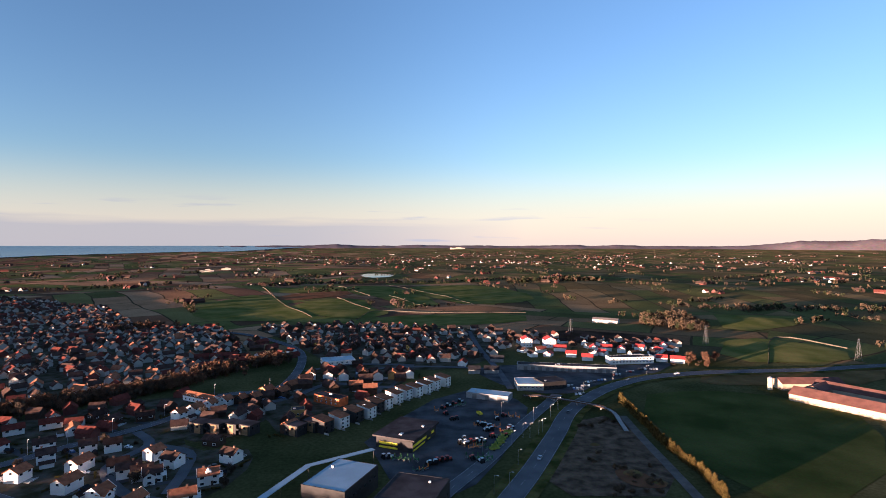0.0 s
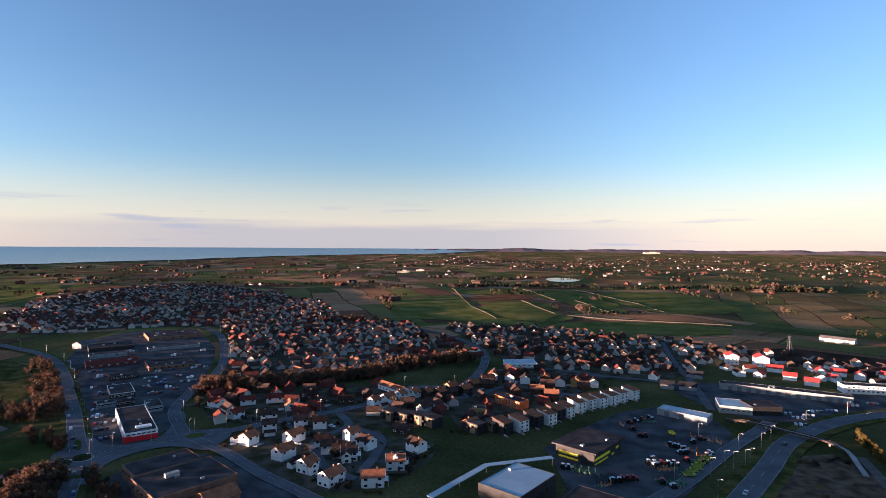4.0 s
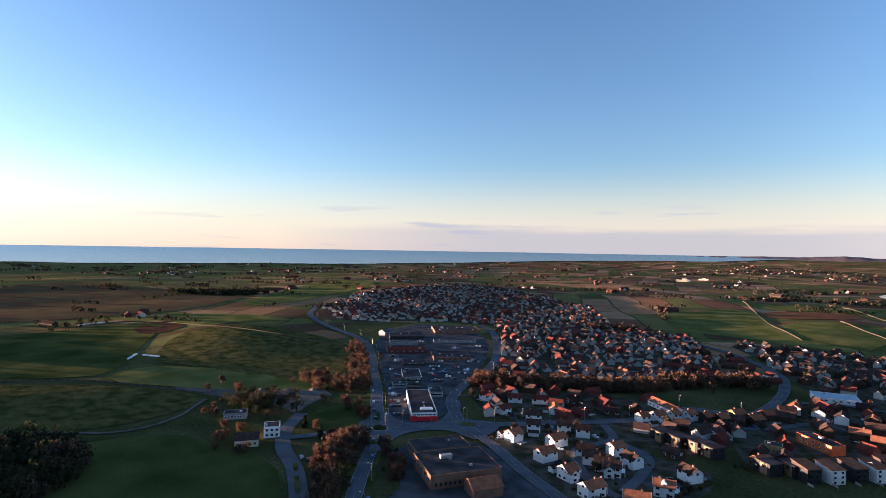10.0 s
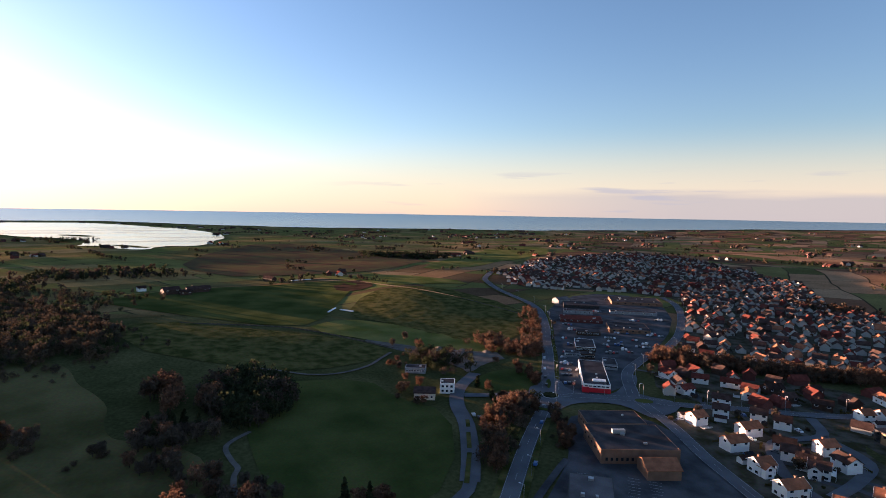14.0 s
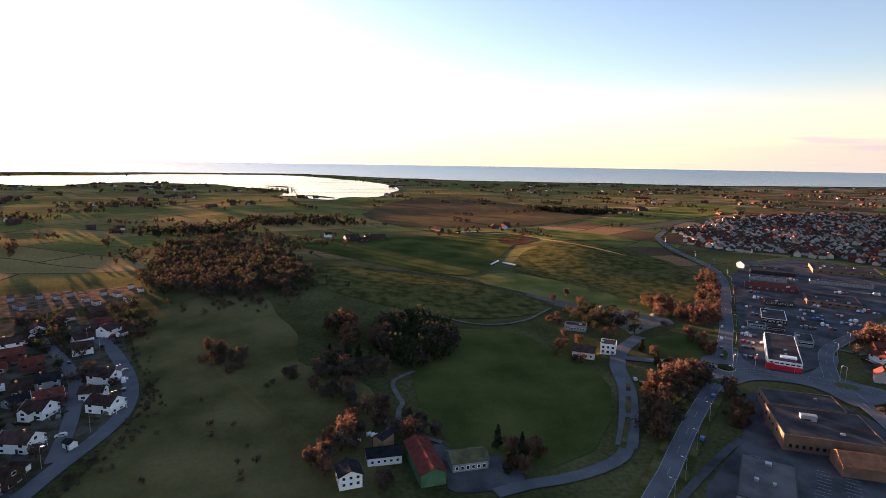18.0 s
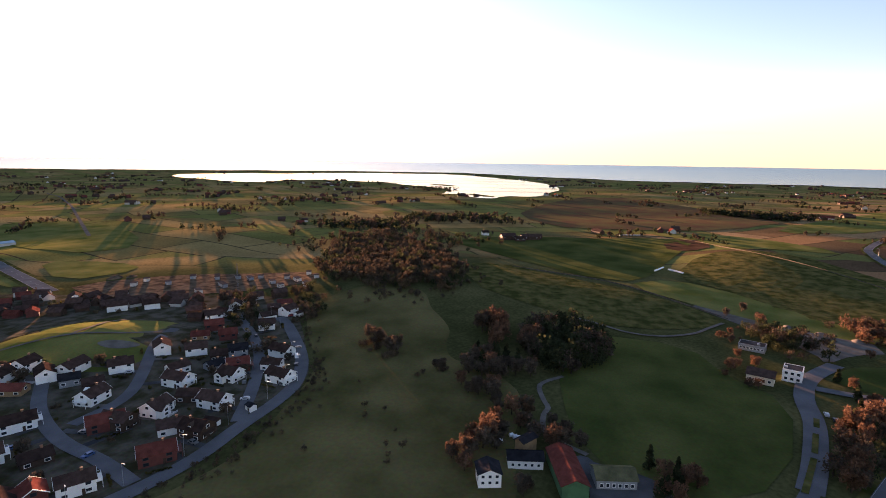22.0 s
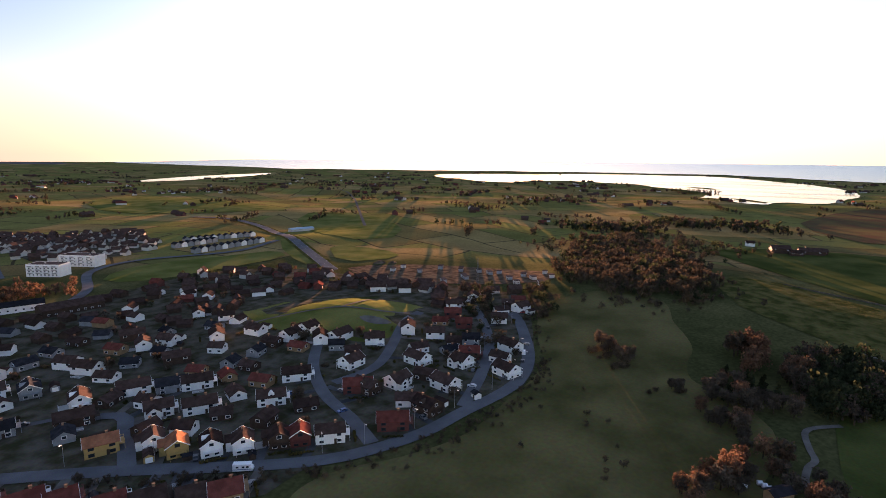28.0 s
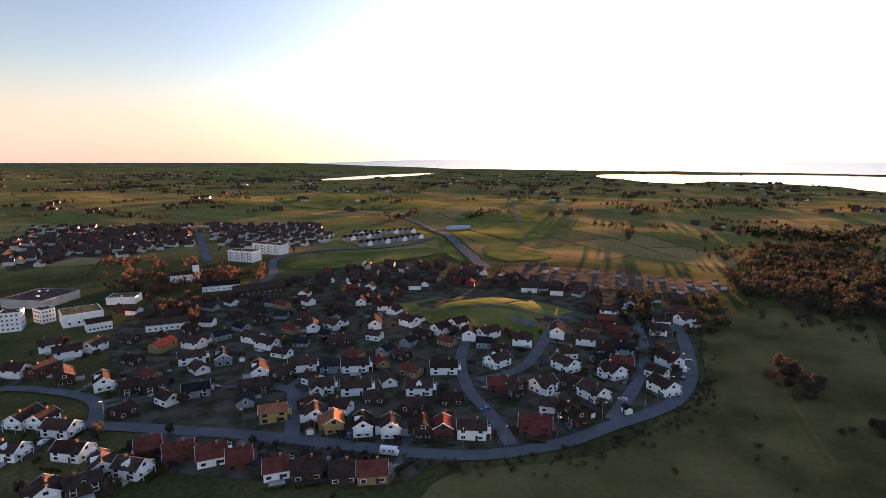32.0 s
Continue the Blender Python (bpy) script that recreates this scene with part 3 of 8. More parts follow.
FARM_YARD = [(-198, 40), (-192, 44), (-189, 60), (-177, 68), (-166, 66), (-164, 50), (-165, 39), (-175, 40), (-181, 39), (-195, 34)]
HILL_STREET = [(-27, -226), (-70, -184), (-90, -162), (-112, -136), (-130, -118), (-145, -109), (-167, -101), (-192, -98), (-218, -94), (-240, -95), (-272, -107), (-319, -137), (-336, -152)]
HILL_BRANCH = [(-149, -112), (-159, -133), (-169, -160), (-189, -190), (-217, -216)]
HILL_LANE = [(-180, -165), (-211, -164), (-266, -192), (-294, -200)]
HILL_PATH = [(-210, -276), (-227, -270), (-244, -254), (-256, -238), (-269, -215), (-288, -199)]
HILL_PATH_TOP = [(-256, -238), (-272, -238), (-287, -241), (-299, -238)]
HILL_PATCH = [(-250, -219), (-248, -204), (-262, -194), (-260, -211)]
HILL_CLOSE = [(-196, -101), (-231, -113), (-268, -130), (-300, -152), (-337, -184)]
SIDE_STREET = [(-86, -169), (-97, -194), (-103, -212), (-86, -225)]
WEST_STREET = [(-27, -226), (-29, -254), (-9, -284), (4, -294)]
FAR_HIGHWAY = [(-370, -367), (-409, -437), (-472, -557), (-540, -710), (-556, -831), (-540, -907)]
FAR_STREET = [(-161, -561), (-241, -930)]
BLOCK_ROAD = [(-146, -409), (-188, -456), (-223, -534), (-280, -558), (-369, -527), (-444, -545)]
FAR_LANE = [(-646, -585), (-1166, -1132), (-1345, -1366)]
TOWN_WEST = [(-855, 505), (-1023, 706), (-1122, 1011), (-1022, 1155), (-595, 953), (-378, 683), (-370, 734), (-297, 737), (-203, 567), (-191, 523), (-218, 452), (-241, 416), (-268, 387), (-311, 363), (-351, 407), (-433, 515), (-526, 597), (-577, 584), (-641, 528), (-650, 453), (-695, 445)]
TOWN_NORTH = [(-256, 717), (-196, 743), (-111, 744), (-48, 719), (82, 675), (76, 599), (41, 513), (8, 478), (-42, 478), (-98, 489), (-144, 566), (-187, 633)]
TOWN_SOUTH = [(9, -852), (-31, -1037), (-244, -927), (-171, -664), (-81, -683), (-19, -615), (6, -603)]
TOWN_BLOCKS = [(-259, -916), (-327, -776), (-295, -656), (-262, -651), (-228, -676), (-215, -716)]
TOWN_ROUND_BLOCKS = [(-254, -924), (-382, -781), (-350, -630), (-258, -591), (-194, -645)]
TOWN_EDGE = [(-57, -875), (-230, -925), (-178, -685), (-89, -625), (-43, -665)]
TOWN_BROWN = [(-122, -348), (-187, -428), (-280, -453), (-343, -424), (-366, -370), (-352, -277), (-279, -308), (-255, -337), (-221, -309), (-197, -309), (-165, -315), (-131, -309)]
SHOP_LOT = [(-269, 212), (-328, 253), (-429, 323), (-524, 384), (-608, 501), (-556, 562), (-445, 502), (-341, 381), (-302, 304), (-249, 248)]
YARD_LOT = [(-38, 292), (-46, 307), (7, 414), (50, 398), (60, 358), (20, 255), (2, 237), (-21, 244)]
NORTH_LOT = [(23, 479), (63, 501), (156, 490), (223, 514), (182, 465), (119, 414), (84, 399), (52, 414)]
GREEN_HILL = [(-235, -323), (-214, -277), (-210, -212), (-231, -183), (-270, -186), (-300, -194), (-310, -214), (-286, -251), (-263, -301)]
FIELD_MEADOW = [(-735, -117), (-861, 138), (-815, 245), (-656, 173), (-548, 131), (-493, 93), (-609, -19)]
FIELD_PLOUGH = [(-752, 172), (-846, 240), (-745, 250), (-696, 200)]
FIELD_BRIGHT = [(-918, 185), (-889, 323), (-711, 395), (-738, 328), (-724, 260), (-846, 217)]
FIELD_ROUGH = [(-549, 149), (-679, 208), (-722, 314), (-525, 358), (-405, 283), (-413, 213), (-495, 185)]
FIELD_STRIP = [(-489, 92), (-534, 145), (-479, 195), (-404, 246), (-393, 273), (-359, 242), (-412, 162)]
FIELD_HEATH = [(-1290, -31), (-1912, 223), (-1441, 432), (-1146, 508), (-946, 332), (-942, 180), (-991, 21)]
FIELD_FAR = [(-1110, 505), (-1633, 998), (-1261, 959), (-992, 574), (-908, 369)]
FIELD_NEAR = [(-340, 41), (-340, 115), (-288, 121), (-264, 139), (-191, 109), (-173, 70), (-201, 39), (-244, 32)]
FIELD_SCRUB = [(-574, -41), (-477, 91), (-404, 155), (-380, 139), (-360, 81), (-377, 43), (-447, -47)]
FIELD_A = [(-431, 979), (-391, 1199), (-206, 829), (-128, 799), (-111, 744), (-230, 781), (-376, 797)]
FIELD_B = [(-353, 1136), (-225, 1243), (-182, 1138), (-297, 1008)]
FIELD_C = [(-424, 1301), (-265, 1388), (-152, 1139), (-174, 1126), (-227, 1258), (-360, 1161)]
FIELD_D = [(-284, 981), (-162, 1081), (-116, 900), (-77, 878), (-119, 799), (-202, 829)]
FIELD_E = [(-258, 1388), (-141, 1446), (6, 984), (-33, 940), (-134, 1081)]
FIELD_F = [(-126, 1447), (130, 1451), (209, 1143), (119, 985), (11, 984)]
FIELD_G = [(-119, 793), (-57, 857), (132, 866), (115, 730), (-63, 719)]
FIELD_H = [(110, 617), (141, 678), (209, 660), (267, 622), (266, 594), (195, 594)]
FIELD_I = [(405, 835), (536, 836), (494, 724), (335, 637)]
FIELD_J = [(331, 629), (420, 564), (380, 503), (257, 514)]
FIELD_K = [(219, 461), (394, 483), (353, 432), (270, 428), (203, 428)]
FIELD_L = [(134, 396), (201, 415), (248, 399), (278, 340), (194, 238), (128, 237)]
FIELD_M = [(80, 341), (113, 353), (118, 237), (36, 237)]
FIELD_N = [(-216, -501), (-269, -534), (-357, -509), (-407, -498), (-393, -458), (-280, -453), (-223, -461)]
FIELD_O = [(-497, -595), (-391, -407), (-370, -415), (-429, -526)]
FIELD_P = [(-475, -491), (-500, -418), (-464, -353), (-401, -392)]
FIELD_Q = [(-732, -810), (-772, -650), (-604, -459), (-504, -501), (-608, -712)]
FIELD_R = [(-649, -1489), (-828, -1226), (-717, -865), (-537, -995), (-475, -1208)]
FIELD_S = [(-292, 167), (-314, 182), (-326, 203), (-323, 232), (-294, 219), (-272, 198)]
QUARRY_LOT = [(-441, 131), (-425, 175), (-433, 191), (-416, 220), (-352, 232), (-343, 204), (-323, 181), (-341, 183), (-380, 166), (-396, 157)]
TRACK_A = [(-375, 45), (-365, 61), (-353, 79), (-352, 99), (-363, 121), (-378, 135), (-392, 148)]
PIT_MOUND = [(84, 268), (96, 265), (100, 256), (105, 247), (89, 246), (83, 256)]
WALL_A = [(-442, 1333), (-355, 1136), (-284, 972), (-197, 817)]
WALL_B = [(-268, 1388), (-151, 1127)]
WALL_C = [(-208, 1070), (-120, 900)]
WALL_D = [(-141, 1446), (-30, 1218), (55, 984)]
WALL_E = [(-113, 1139), (-26, 940)]
WALL_F = [(-544, -3), (-501, 83), (-404, 155)]
WALL_G = [(-891, 143), (-846, 217), (-724, 260), (-585, 311), (-486, 334)]
WALL_H = [(-127, 793), (-109, 885), (-22, 879), (134, 880)]
WALL_I = [(301, 503), (380, 619), (422, 567)]
TOWN_NE = [(79, 654), (143, 635), (189, 614), (257, 594), (228, 514), (163, 529), (110, 513), (78, 513)]
CURVE_FILL = [(-247, 549), (-212, 632), (-160, 572), (-135, 514), (-156, 523), (-180, 512), (-218, 498)]
SITE_LOT = [(-393, -374), (-448, -297), (-477, -231), (-480, -184), (-439, -164), (-403, -209), (-372, -269), (-364, -329)]
SITE_SHEDS = [(-397, -313), (-408, -289), (-435, -284), (-414, -242), (-441, -264), (-443, -233), (-430, -205), (-451, -227), (-450, -201), (-468, -188), (-421, -170), (-439, -186), (-415, -315), (-389, -248), (-445, -246), (-417, -191), (-450, -173)]
TOWN_ROW = [(-332, -318), (-363, -286), (-376, -222), (-390, -174), (-358, -165), (-350, -181), (-335, -213), (-327, -267)]
WHITE_LOT = [(-222, 264), (-187, 312), (-161, 331), (-135, 288), (-108, 298), (-95, 276), (-100, 239), (-124, 214), (-153, 219), (-198, 237)]
LINK_LOT = [(-291, 315), (-248, 360), (-190, 397), (-136, 410), (-107, 355), (-126, 297), (-176, 323), (-217, 286), (-243, 271)]
UPPER_LOT = [(-142, 375), (-116, 474), (-30, 552), (-23, 441), (-70, 353), (-92, 309), (-114, 348)]
WHITE_LANE_A = [(-180, 319), (-162, 299), (-166, 268), (-141, 240), (-121, 233)]
WHITE_LANE_B = [(-162, 299), (-135, 288), (-126, 264), (-122, 240)]
UPPER_LANE_A = [(-129, 371), (-108, 392), (-90, 428), (-57, 421), (-21, 415)]
UPPER_LANE_B = [(-119, 471), (-83, 497), (-26, 494)]
NORTH_STREET = [(52, 414), (48, 479), (39, 567), (32, 675)]
NORTH_STREET2 = [(-71, 478), (-12, 489), (48, 479)]
LAKE = [(-2348, 135), (-1778, 33), (-1685, -11), (-1730, -65), (-1517, -133), (-1755, -228), (-1741, -297), (-2054, -290), (-2228, -474), (-2348, -595), (-2599, -764), (-2678, -1080), (-2496, -1227), (-2260, -1220), (-2483, -1796), (-2811, -2033), (-3106, -1648), (-3484, -1166), (-3577, -625), (-3425, -285), (-2919, -2)]
LAKE_SMALL = [(-1184, -2471), (-1533, -2639), (-1990, -2742), (-2148, -2718), (-1772, -2492), (-1428, -2399), (-1144, -2268)]
POND = [(-285, 1842), (-275, 1978), (-164, 1876), (-171, 1753), (-240, 1724)]
BELT_TOWN = [(-306, 330), (-291, 341), (-272, 361), (-246, 380), (-229, 395), (-208, 422), (-191, 460), (-166, 495), (-152, 516)]
BELT_MAIN = [(-407, 240), (-360, 242), (-366, 262), (-395, 290), (-438, 313), (-502, 354)]
BELT_MAIN2 = [(-339, 215), (-299, 214), (-284, 212)]
BELT_LOT = [(-278, 168), (-257, 177), (-262, 191), (-236, 154), (-219, 135)]
BELT_LOT2 = [(-224, 141), (-249, 165), (-256, 180), (-249, 185), (-224, 162), (-209, 138), (-195, 126)]
BELT_WOOD = [(-330, -12), (-318, -4), (-305, 4), (-300, 16), (-318, 14), (-332, 2)]
GROVE_DARK = [(-345, 18), (-346, 48), (-318, 62), (-290, 60), (-276, 50), (-270, 36), (-280, 22), (-305, 12)]
GROVE_FRONT = [(-292, -16), (-271, -14), (-257, 2), (-262, 20), (-276, 22), (-292, 4)]
GROVE_HILL = [(-405, -118), (-402, -66), (-414, -46), (-474, -48), (-555, -58), (-610, -85), (-665, -130), (-780, -205), (-720, -250), (-600, -215), (-500, -185), (-430, -150)]
HEDGE_LANE = [(-259, -40), (-269, -30), (-265, -15), (-252, -6)]
BELT_WOOD3 = [(-638, -250), (-730, -206), (-789, -159), (-687, -95), (-604, -156), (-739, -57)]
BELT_FARM = [(-251, -9), (-232, 8), (-221, 16), (-206, 2), (-186, -3), (-193, 14), (-206, 32), (-197, 38)]
BELT_BARN = [(-188, 61), (-184, 69), (-184, 75), (-173, 60), (-173, 67)]
BELT_SLOPE = [(-276, -62), (-290, -66), (-304, -74), (-284, -56), (-274, -54)]
BELT_FLAT = [(-380, 158), (-376, 172), (-363, 185), (-346, 166), (-356, 156), (-339, 182)]
BELT_HUT = [(-325, 134), (-294, 128), (-280, 125), (-356, 139), (-359, 143), (-419, 181), (-419, 169)]
BELT_FIELDS = [(-383, 677), (-453, 729), (-413, 728), (-375, 727), (-424, 715)]
GROVE_EAST = [(262, 716), (318, 664), (342, 700), (332, 772), (290, 796)]
BELT_ROW = [(238, 491), (247, 514), (236, 514), (217, 495)]
HEDGE = [(126, 387), (124, 334), (123, 290), (125, 262), (124, 236)]
BELT_PIT = [(80, 279), (91, 268), (95, 256), (101, 250), (88, 244), (70, 241), (105, 241)]
BELT_CHURCH = [(-67, -519), (-79, -484), (-93, -449), (-143, -490), (-144, -460), (-167, -471), (-104, -585), (-82, -602), (-96, -405), (-95, -369)]
BELT_STRIPS = [(-424, 1546), (-287, 1505), (-135, 1551), (10, 1554), (202, 1679), (327, 1606), (434, 1632)]
BELT_FARWOOD = [(-1314, 396), (-1259, 447), (-1207, 482), (-1173, 532)]
BELT_FARWOOD2 = [(-972, -189), (-1006, -125), (-1014, -42), (-878, -321), (-861, -262), (-851, -207)]
JUNCTION = [(-283, 203), (-285, 211), (-296, 225), (-290, 232), (-270, 223), (-254, 231), (-252, 245), (-264, 264), (-281, 286), (-274, 285), (-253, 263), (-243, 259), (-227, 271), (-216, 261), (-212, 240), (-214, 236), (-233, 237), (-243, 228), (-248, 212), (-243, 198), (-233, 186), (-238, 180), (-252, 193), (-265, 192)]
HILL_LOT = [(-57, -417), (-133, -419), (-230, -416), (-281, -397), (-350, -366), (-389, -260), (-373, -158), (-292, -113), (-240, -88), (-209, -94), (-162, -104), (-132, -120), (-96, -117), (-26, -189)]
HILL_FILL = [(-57, -417), (-128, -402), (-191, -340), (-223, -308), (-210, -263), (-240, -242), (-249, -199), (-322, -209), (-369, -162), (-238, -90), (-212, -96), (-166, -107), (-135, -123), (-31, -228)]
SLOPE = [(-357, -143), (-419, -124), (-422, -78), (-344, -35), (-280, -22), (-283, 10), (-145, 22), (-50, -76), (-99, -106), (-120, -109), (-162, -89), (-209, -83), (-243, -86)]
LOT_ROWS = [(-372, 348), (-371, 391), (-415, 334), (-436, 343), (-355, 325), (-337, 329), (-334, 310), (-328, 327), (-320, 258), (-297, 240), (-281, 230), (-368, 298), (-389, 308), (-429, 423), (-421, 450), (-533, 511), (-547, 492), (-485, 421)]
WHITE_HOUSES = [(-199, 254, 85, 'wo'), (-169, 244, 81, 'wo'), (-148, 234, 79, 'wo'), (-178, 266, 80, 'wo'), (-202, 276, 38, 'w'), (-189, 289, 35, 'w'), (-177, 291, 33, 'w'), (-149, 280, 74, 'wo'), (-158, 264, 32, 'w'), (-150, 259, 32, 'w'), (-142, 256, 31, 'w'), (-136, 254, 30, 'w'), (-135, 271, 163, 'w'), (-108, 277, 158, 'w'), (-109, 252, 25, 'wo'), (-130, 226, 77, 'wo'), (-111, 231, 27, 'wo')]
LINKED_HOUSES = [(-167, 344, 72, 'wo'), (-162, 355, 71, 'wo'), (-156, 365, 69, 'wo'), (-149, 373, 68, 'wo'), (-140, 377, 66, 'o'), (-132, 381, 65, 'o'), (-267, 305, 177, 'wr'), (-238, 289, 86, 'wr'), (-250, 316, 40, 'wr'), (-236, 327, 37, 'wr'), (-216, 317, 126, 'wo'), (-216, 294, 38, 'w'), (-218, 342, 79, 'd'), (-203, 333, 78, 'd'), (-206, 362, 76, 'd'), (-187, 341, 30, 'd')]
MODERN_BOXES = [(-143, 321, 70, 'b'), (-133, 320, 69, 'b'), (-123, 320, 67, 'b'), (-114, 318, 66, 'b'), (-86, 317, 61, 'b'), (-77, 324, 59, 'b')]
DETACHED = [(-108, 444, 104, 'wo'), (-94, 444, 102, 'w'), (-81, 444, 100, 'w'), (-66, 452, 98, 'o'), (-53, 444, 97, 'w'), (-41, 448, 95, 'y'), (-28, 452, 94, 'w'), (-115, 413, 61, 'o'), (-129, 398, 63, 'y'), (-117, 395, 61, 'o'), (-90, 320, 61, 'o'), (-66, 413, 9, 'o'), (-54, 404, 8, 'o')]
HILL_LOW = [(-40, -191, 172, 'r'), (-48, -180, 169, 'r'), (-57, -171, 166, 'wr'), (-64, -163, 164, 'r'), (-72, -149, 160, 'wr'), (-80, -142, 157, 'd'), (-89, -133, 153, 'd'), (-97, -127, 150, 't'), (-86, -188, 160, 'y'), (-99, -176, 66, 'w'), (-102, -165, 64, 'y'), (-110, -156, 61, 'w'), (-118, -148, 57, 'w'), (-128, -140, 54, 'd'), (-134, -135, 52, 'r'), (-142, -127, 138, 'w')]
HILL_MID = [(-98, -237, 71, 'w'), (-118, -231, 157, 'w'), (-130, -220, 154, 'g'), (-139, -214, 151, 'w'), (-173, -184, 142, 'w'), (-114, -201, 155, 'w'), (-126, -190, 151, 'w'), (-149, -172, 144, 'w'), (-181, -150, 135, 'r'), (-89, -219, 162, 'd'), (-232, -186, 133, 'w'), (-201, -174, 1, 'w'), (-214, -212, 49, 'w'), (-223, -205, 2, 'w'), (-183, -146, 89, 'd'), (-197, -139, 176, 'w')]
HILL_EAST = [(-225, -149, 83, 'w'), (-259, -183, 39, 'w'), (-263, -165, 126, 'w'), (-236, -128, 78, 'w'), (-208, -119, 80, 'w'), (-239, -103, 73, 'w'), (-271, -118, 73, 'w'), (-313, -149, 119, 'w'), (-344, -149, 162, 'w'), (-164, -114, 131, 'r'), (-183, -111, 83, 'd'), (-267, -142, 122, 'g'), (-304, -180, 124, 'r'), (-290, -162, 123, 'r'), (-248, -131, 123, 'r'), (-324, -193, 124, 'w'), (-352, -194, 32, 'w'), (-346, -321, 46, 'w'), (-349, -310, 179, 'd'), (-339, -251, 130, 'w'), (-328, -270, 133, 'w')]
HILL_WEST = [(-3, -310, 136, 'w'), (-13, -303, 45, 'd'), (-21, -287, 88, 'd'), (-35, -268, 85, 'w'), (-18, -344, 179, 'w'), (-38, -329, 40, 'w'), (-25, -326, 178, 'w'), (-68, -306, 35, 't'), (-83, -300, 122, 'w'), (-76, -276, 168, 'w'), (-89, -266, 75, 'g'), (-113, -289, 117, 'w'), (-116, -274, 115, 'w'), (-150, -287, 66, 'w'), (-162, -283, 109, 'w'), (-184, -269, 59, 'w'), (-202, -256, 100, 'w'), (-150, -252, 153, 'd'), (-154, -308, 156, 'd'), (-207, -230, 7, 'w'), (-219, -228, 5, 'w')]
HILL_FRONT = [(0, -218, 138, 'w'), (-5, -246, 46, 'w'), (-11, -240, 45, 'w'), (-16, -227, 134, 'w'), (-18, -204, 133, 'w'), (-25, -187, 86, 'w'), (-33, -179, 129, 'w'), (-9, -180, 90, 'w'), (-19, -178, 177, 'd'), (-44, -254, 173, 'd'), (-53, -250, 171, 'd'), (-67, -232, 167, 'g'), (-204, -322, 60, 'w'), (-210, -299, 148, 'w'), (-259, -360, 147, 'd'), (-264, -338, 145, 'w'), (-249, -380, 149, 'd')]
RED_ROWS = [(-231, 520, 25, 'r'), (-218, 524, 23, 'r'), (-206, 529, 22, 'r'), (-211, 486, 24, 'r'), (-198, 489, 23, 'd'), (-184, 508, 21, 'r'), (-177, 530, 64, 'wr'), (-180, 572, 63, 'r'), (-200, 601, 64, 'r'), (-194, 566, 20, 'd')]
NORTH_RED = [(126, 534, 167, 'x'), (138, 519, 165, 'x'), (156, 562, 75, 'x'), (169, 562, 163, 'x'), (182, 554, 72, 'x'), (231, 569, 68, 'x'), (207, 514, 158, 'x'), (220, 509, 157, 'x'), (121, 562, 168, 'x'), (51, 513, 174, 'g'), (27, 468, 177, 'g'), (42, 468, 175, 'g')]
TERRACE = [(-71, 322), (-63, 330), (-56, 341), (-49, 349), (-45, 360), (-40, 368), (-34, 381), (-28, 391), (-21, 398), (-14, 407), (-8, 417), (0, 427)]
BALES = [(-573, 139), (-597, 152), (-585, 155), (-568, 165), (-879, 147), (-874, 177)]
PYLONS = [(149, 635), (283, 585), (394, 515)]
LAMPS_A = [(-51, 346), (38, 352), (57, 341), (46, 311), (38, 298), (50, 311), (56, 316), (69, 347), (21, 286), (30, 244)]
YARD_MACHINES = [(-24, 279), (-7, 272), (-12, 265), (21, 331), (26, 321), (29, 326), (34, 341), (24, 352), (36, 321), (36, 311), (32, 302), (13, 298), (16, 294), (21, 298), (25, 294), (12, 307), (6, 341), (15, 279), (20, 275), (28, 311), (2, 352), (10, 371)]
FARM2 = [(-752, -20), (-741, -3), (-762, 10), (-800, -56), (-776, 19)]
FACTORY = [(-920, 2120), (-918, 2304), (125, 4648)]
PARKED_HILL = [(-161, -140), (-280, -143), (-297, -148), (-243, -125), (-233, -119), (-283, -114), (-270, -109), (-271, -108), (-259, -104), (-208, -112), (-216, -109), (-228, -151), (-19, -180), (-74, -264), (-63, -268), (-98, -234), (-67, -234), (-134, -219), (-127, -140)]
PARKED_SHOP = [(-336, 268), (-323, 258), (-308, 248), (-297, 240), (-303, 257), (-352, 335), (-345, 336), (-348, 324), (-375, 344), (-359, 361), (-388, 367), (-381, 375), (-369, 388), (-345, 359), (-410, 343), (-349, 280), (-381, 320), (-364, 338), (-357, 346), (-340, 347), (-337, 351), (-362, 395)]
ROAD_CARS = [(-315, 235), (-297, 223), (-283, 214), (-268, 201), (-251, 190), (-231, 175), (-192, 145), (-340, 252), (-253, 146), (-248, 147)]
HIGHWAY_CARS = [(52, 279), (84, 355), (152, 440), (200, 461)]
NORTH_CARS = [(95, 422), (100, 414), (108, 422), (116, 434), (126, 440), (98, 399), (77, 422), (144, 459), (159, 469), (173, 479), (183, 479)]
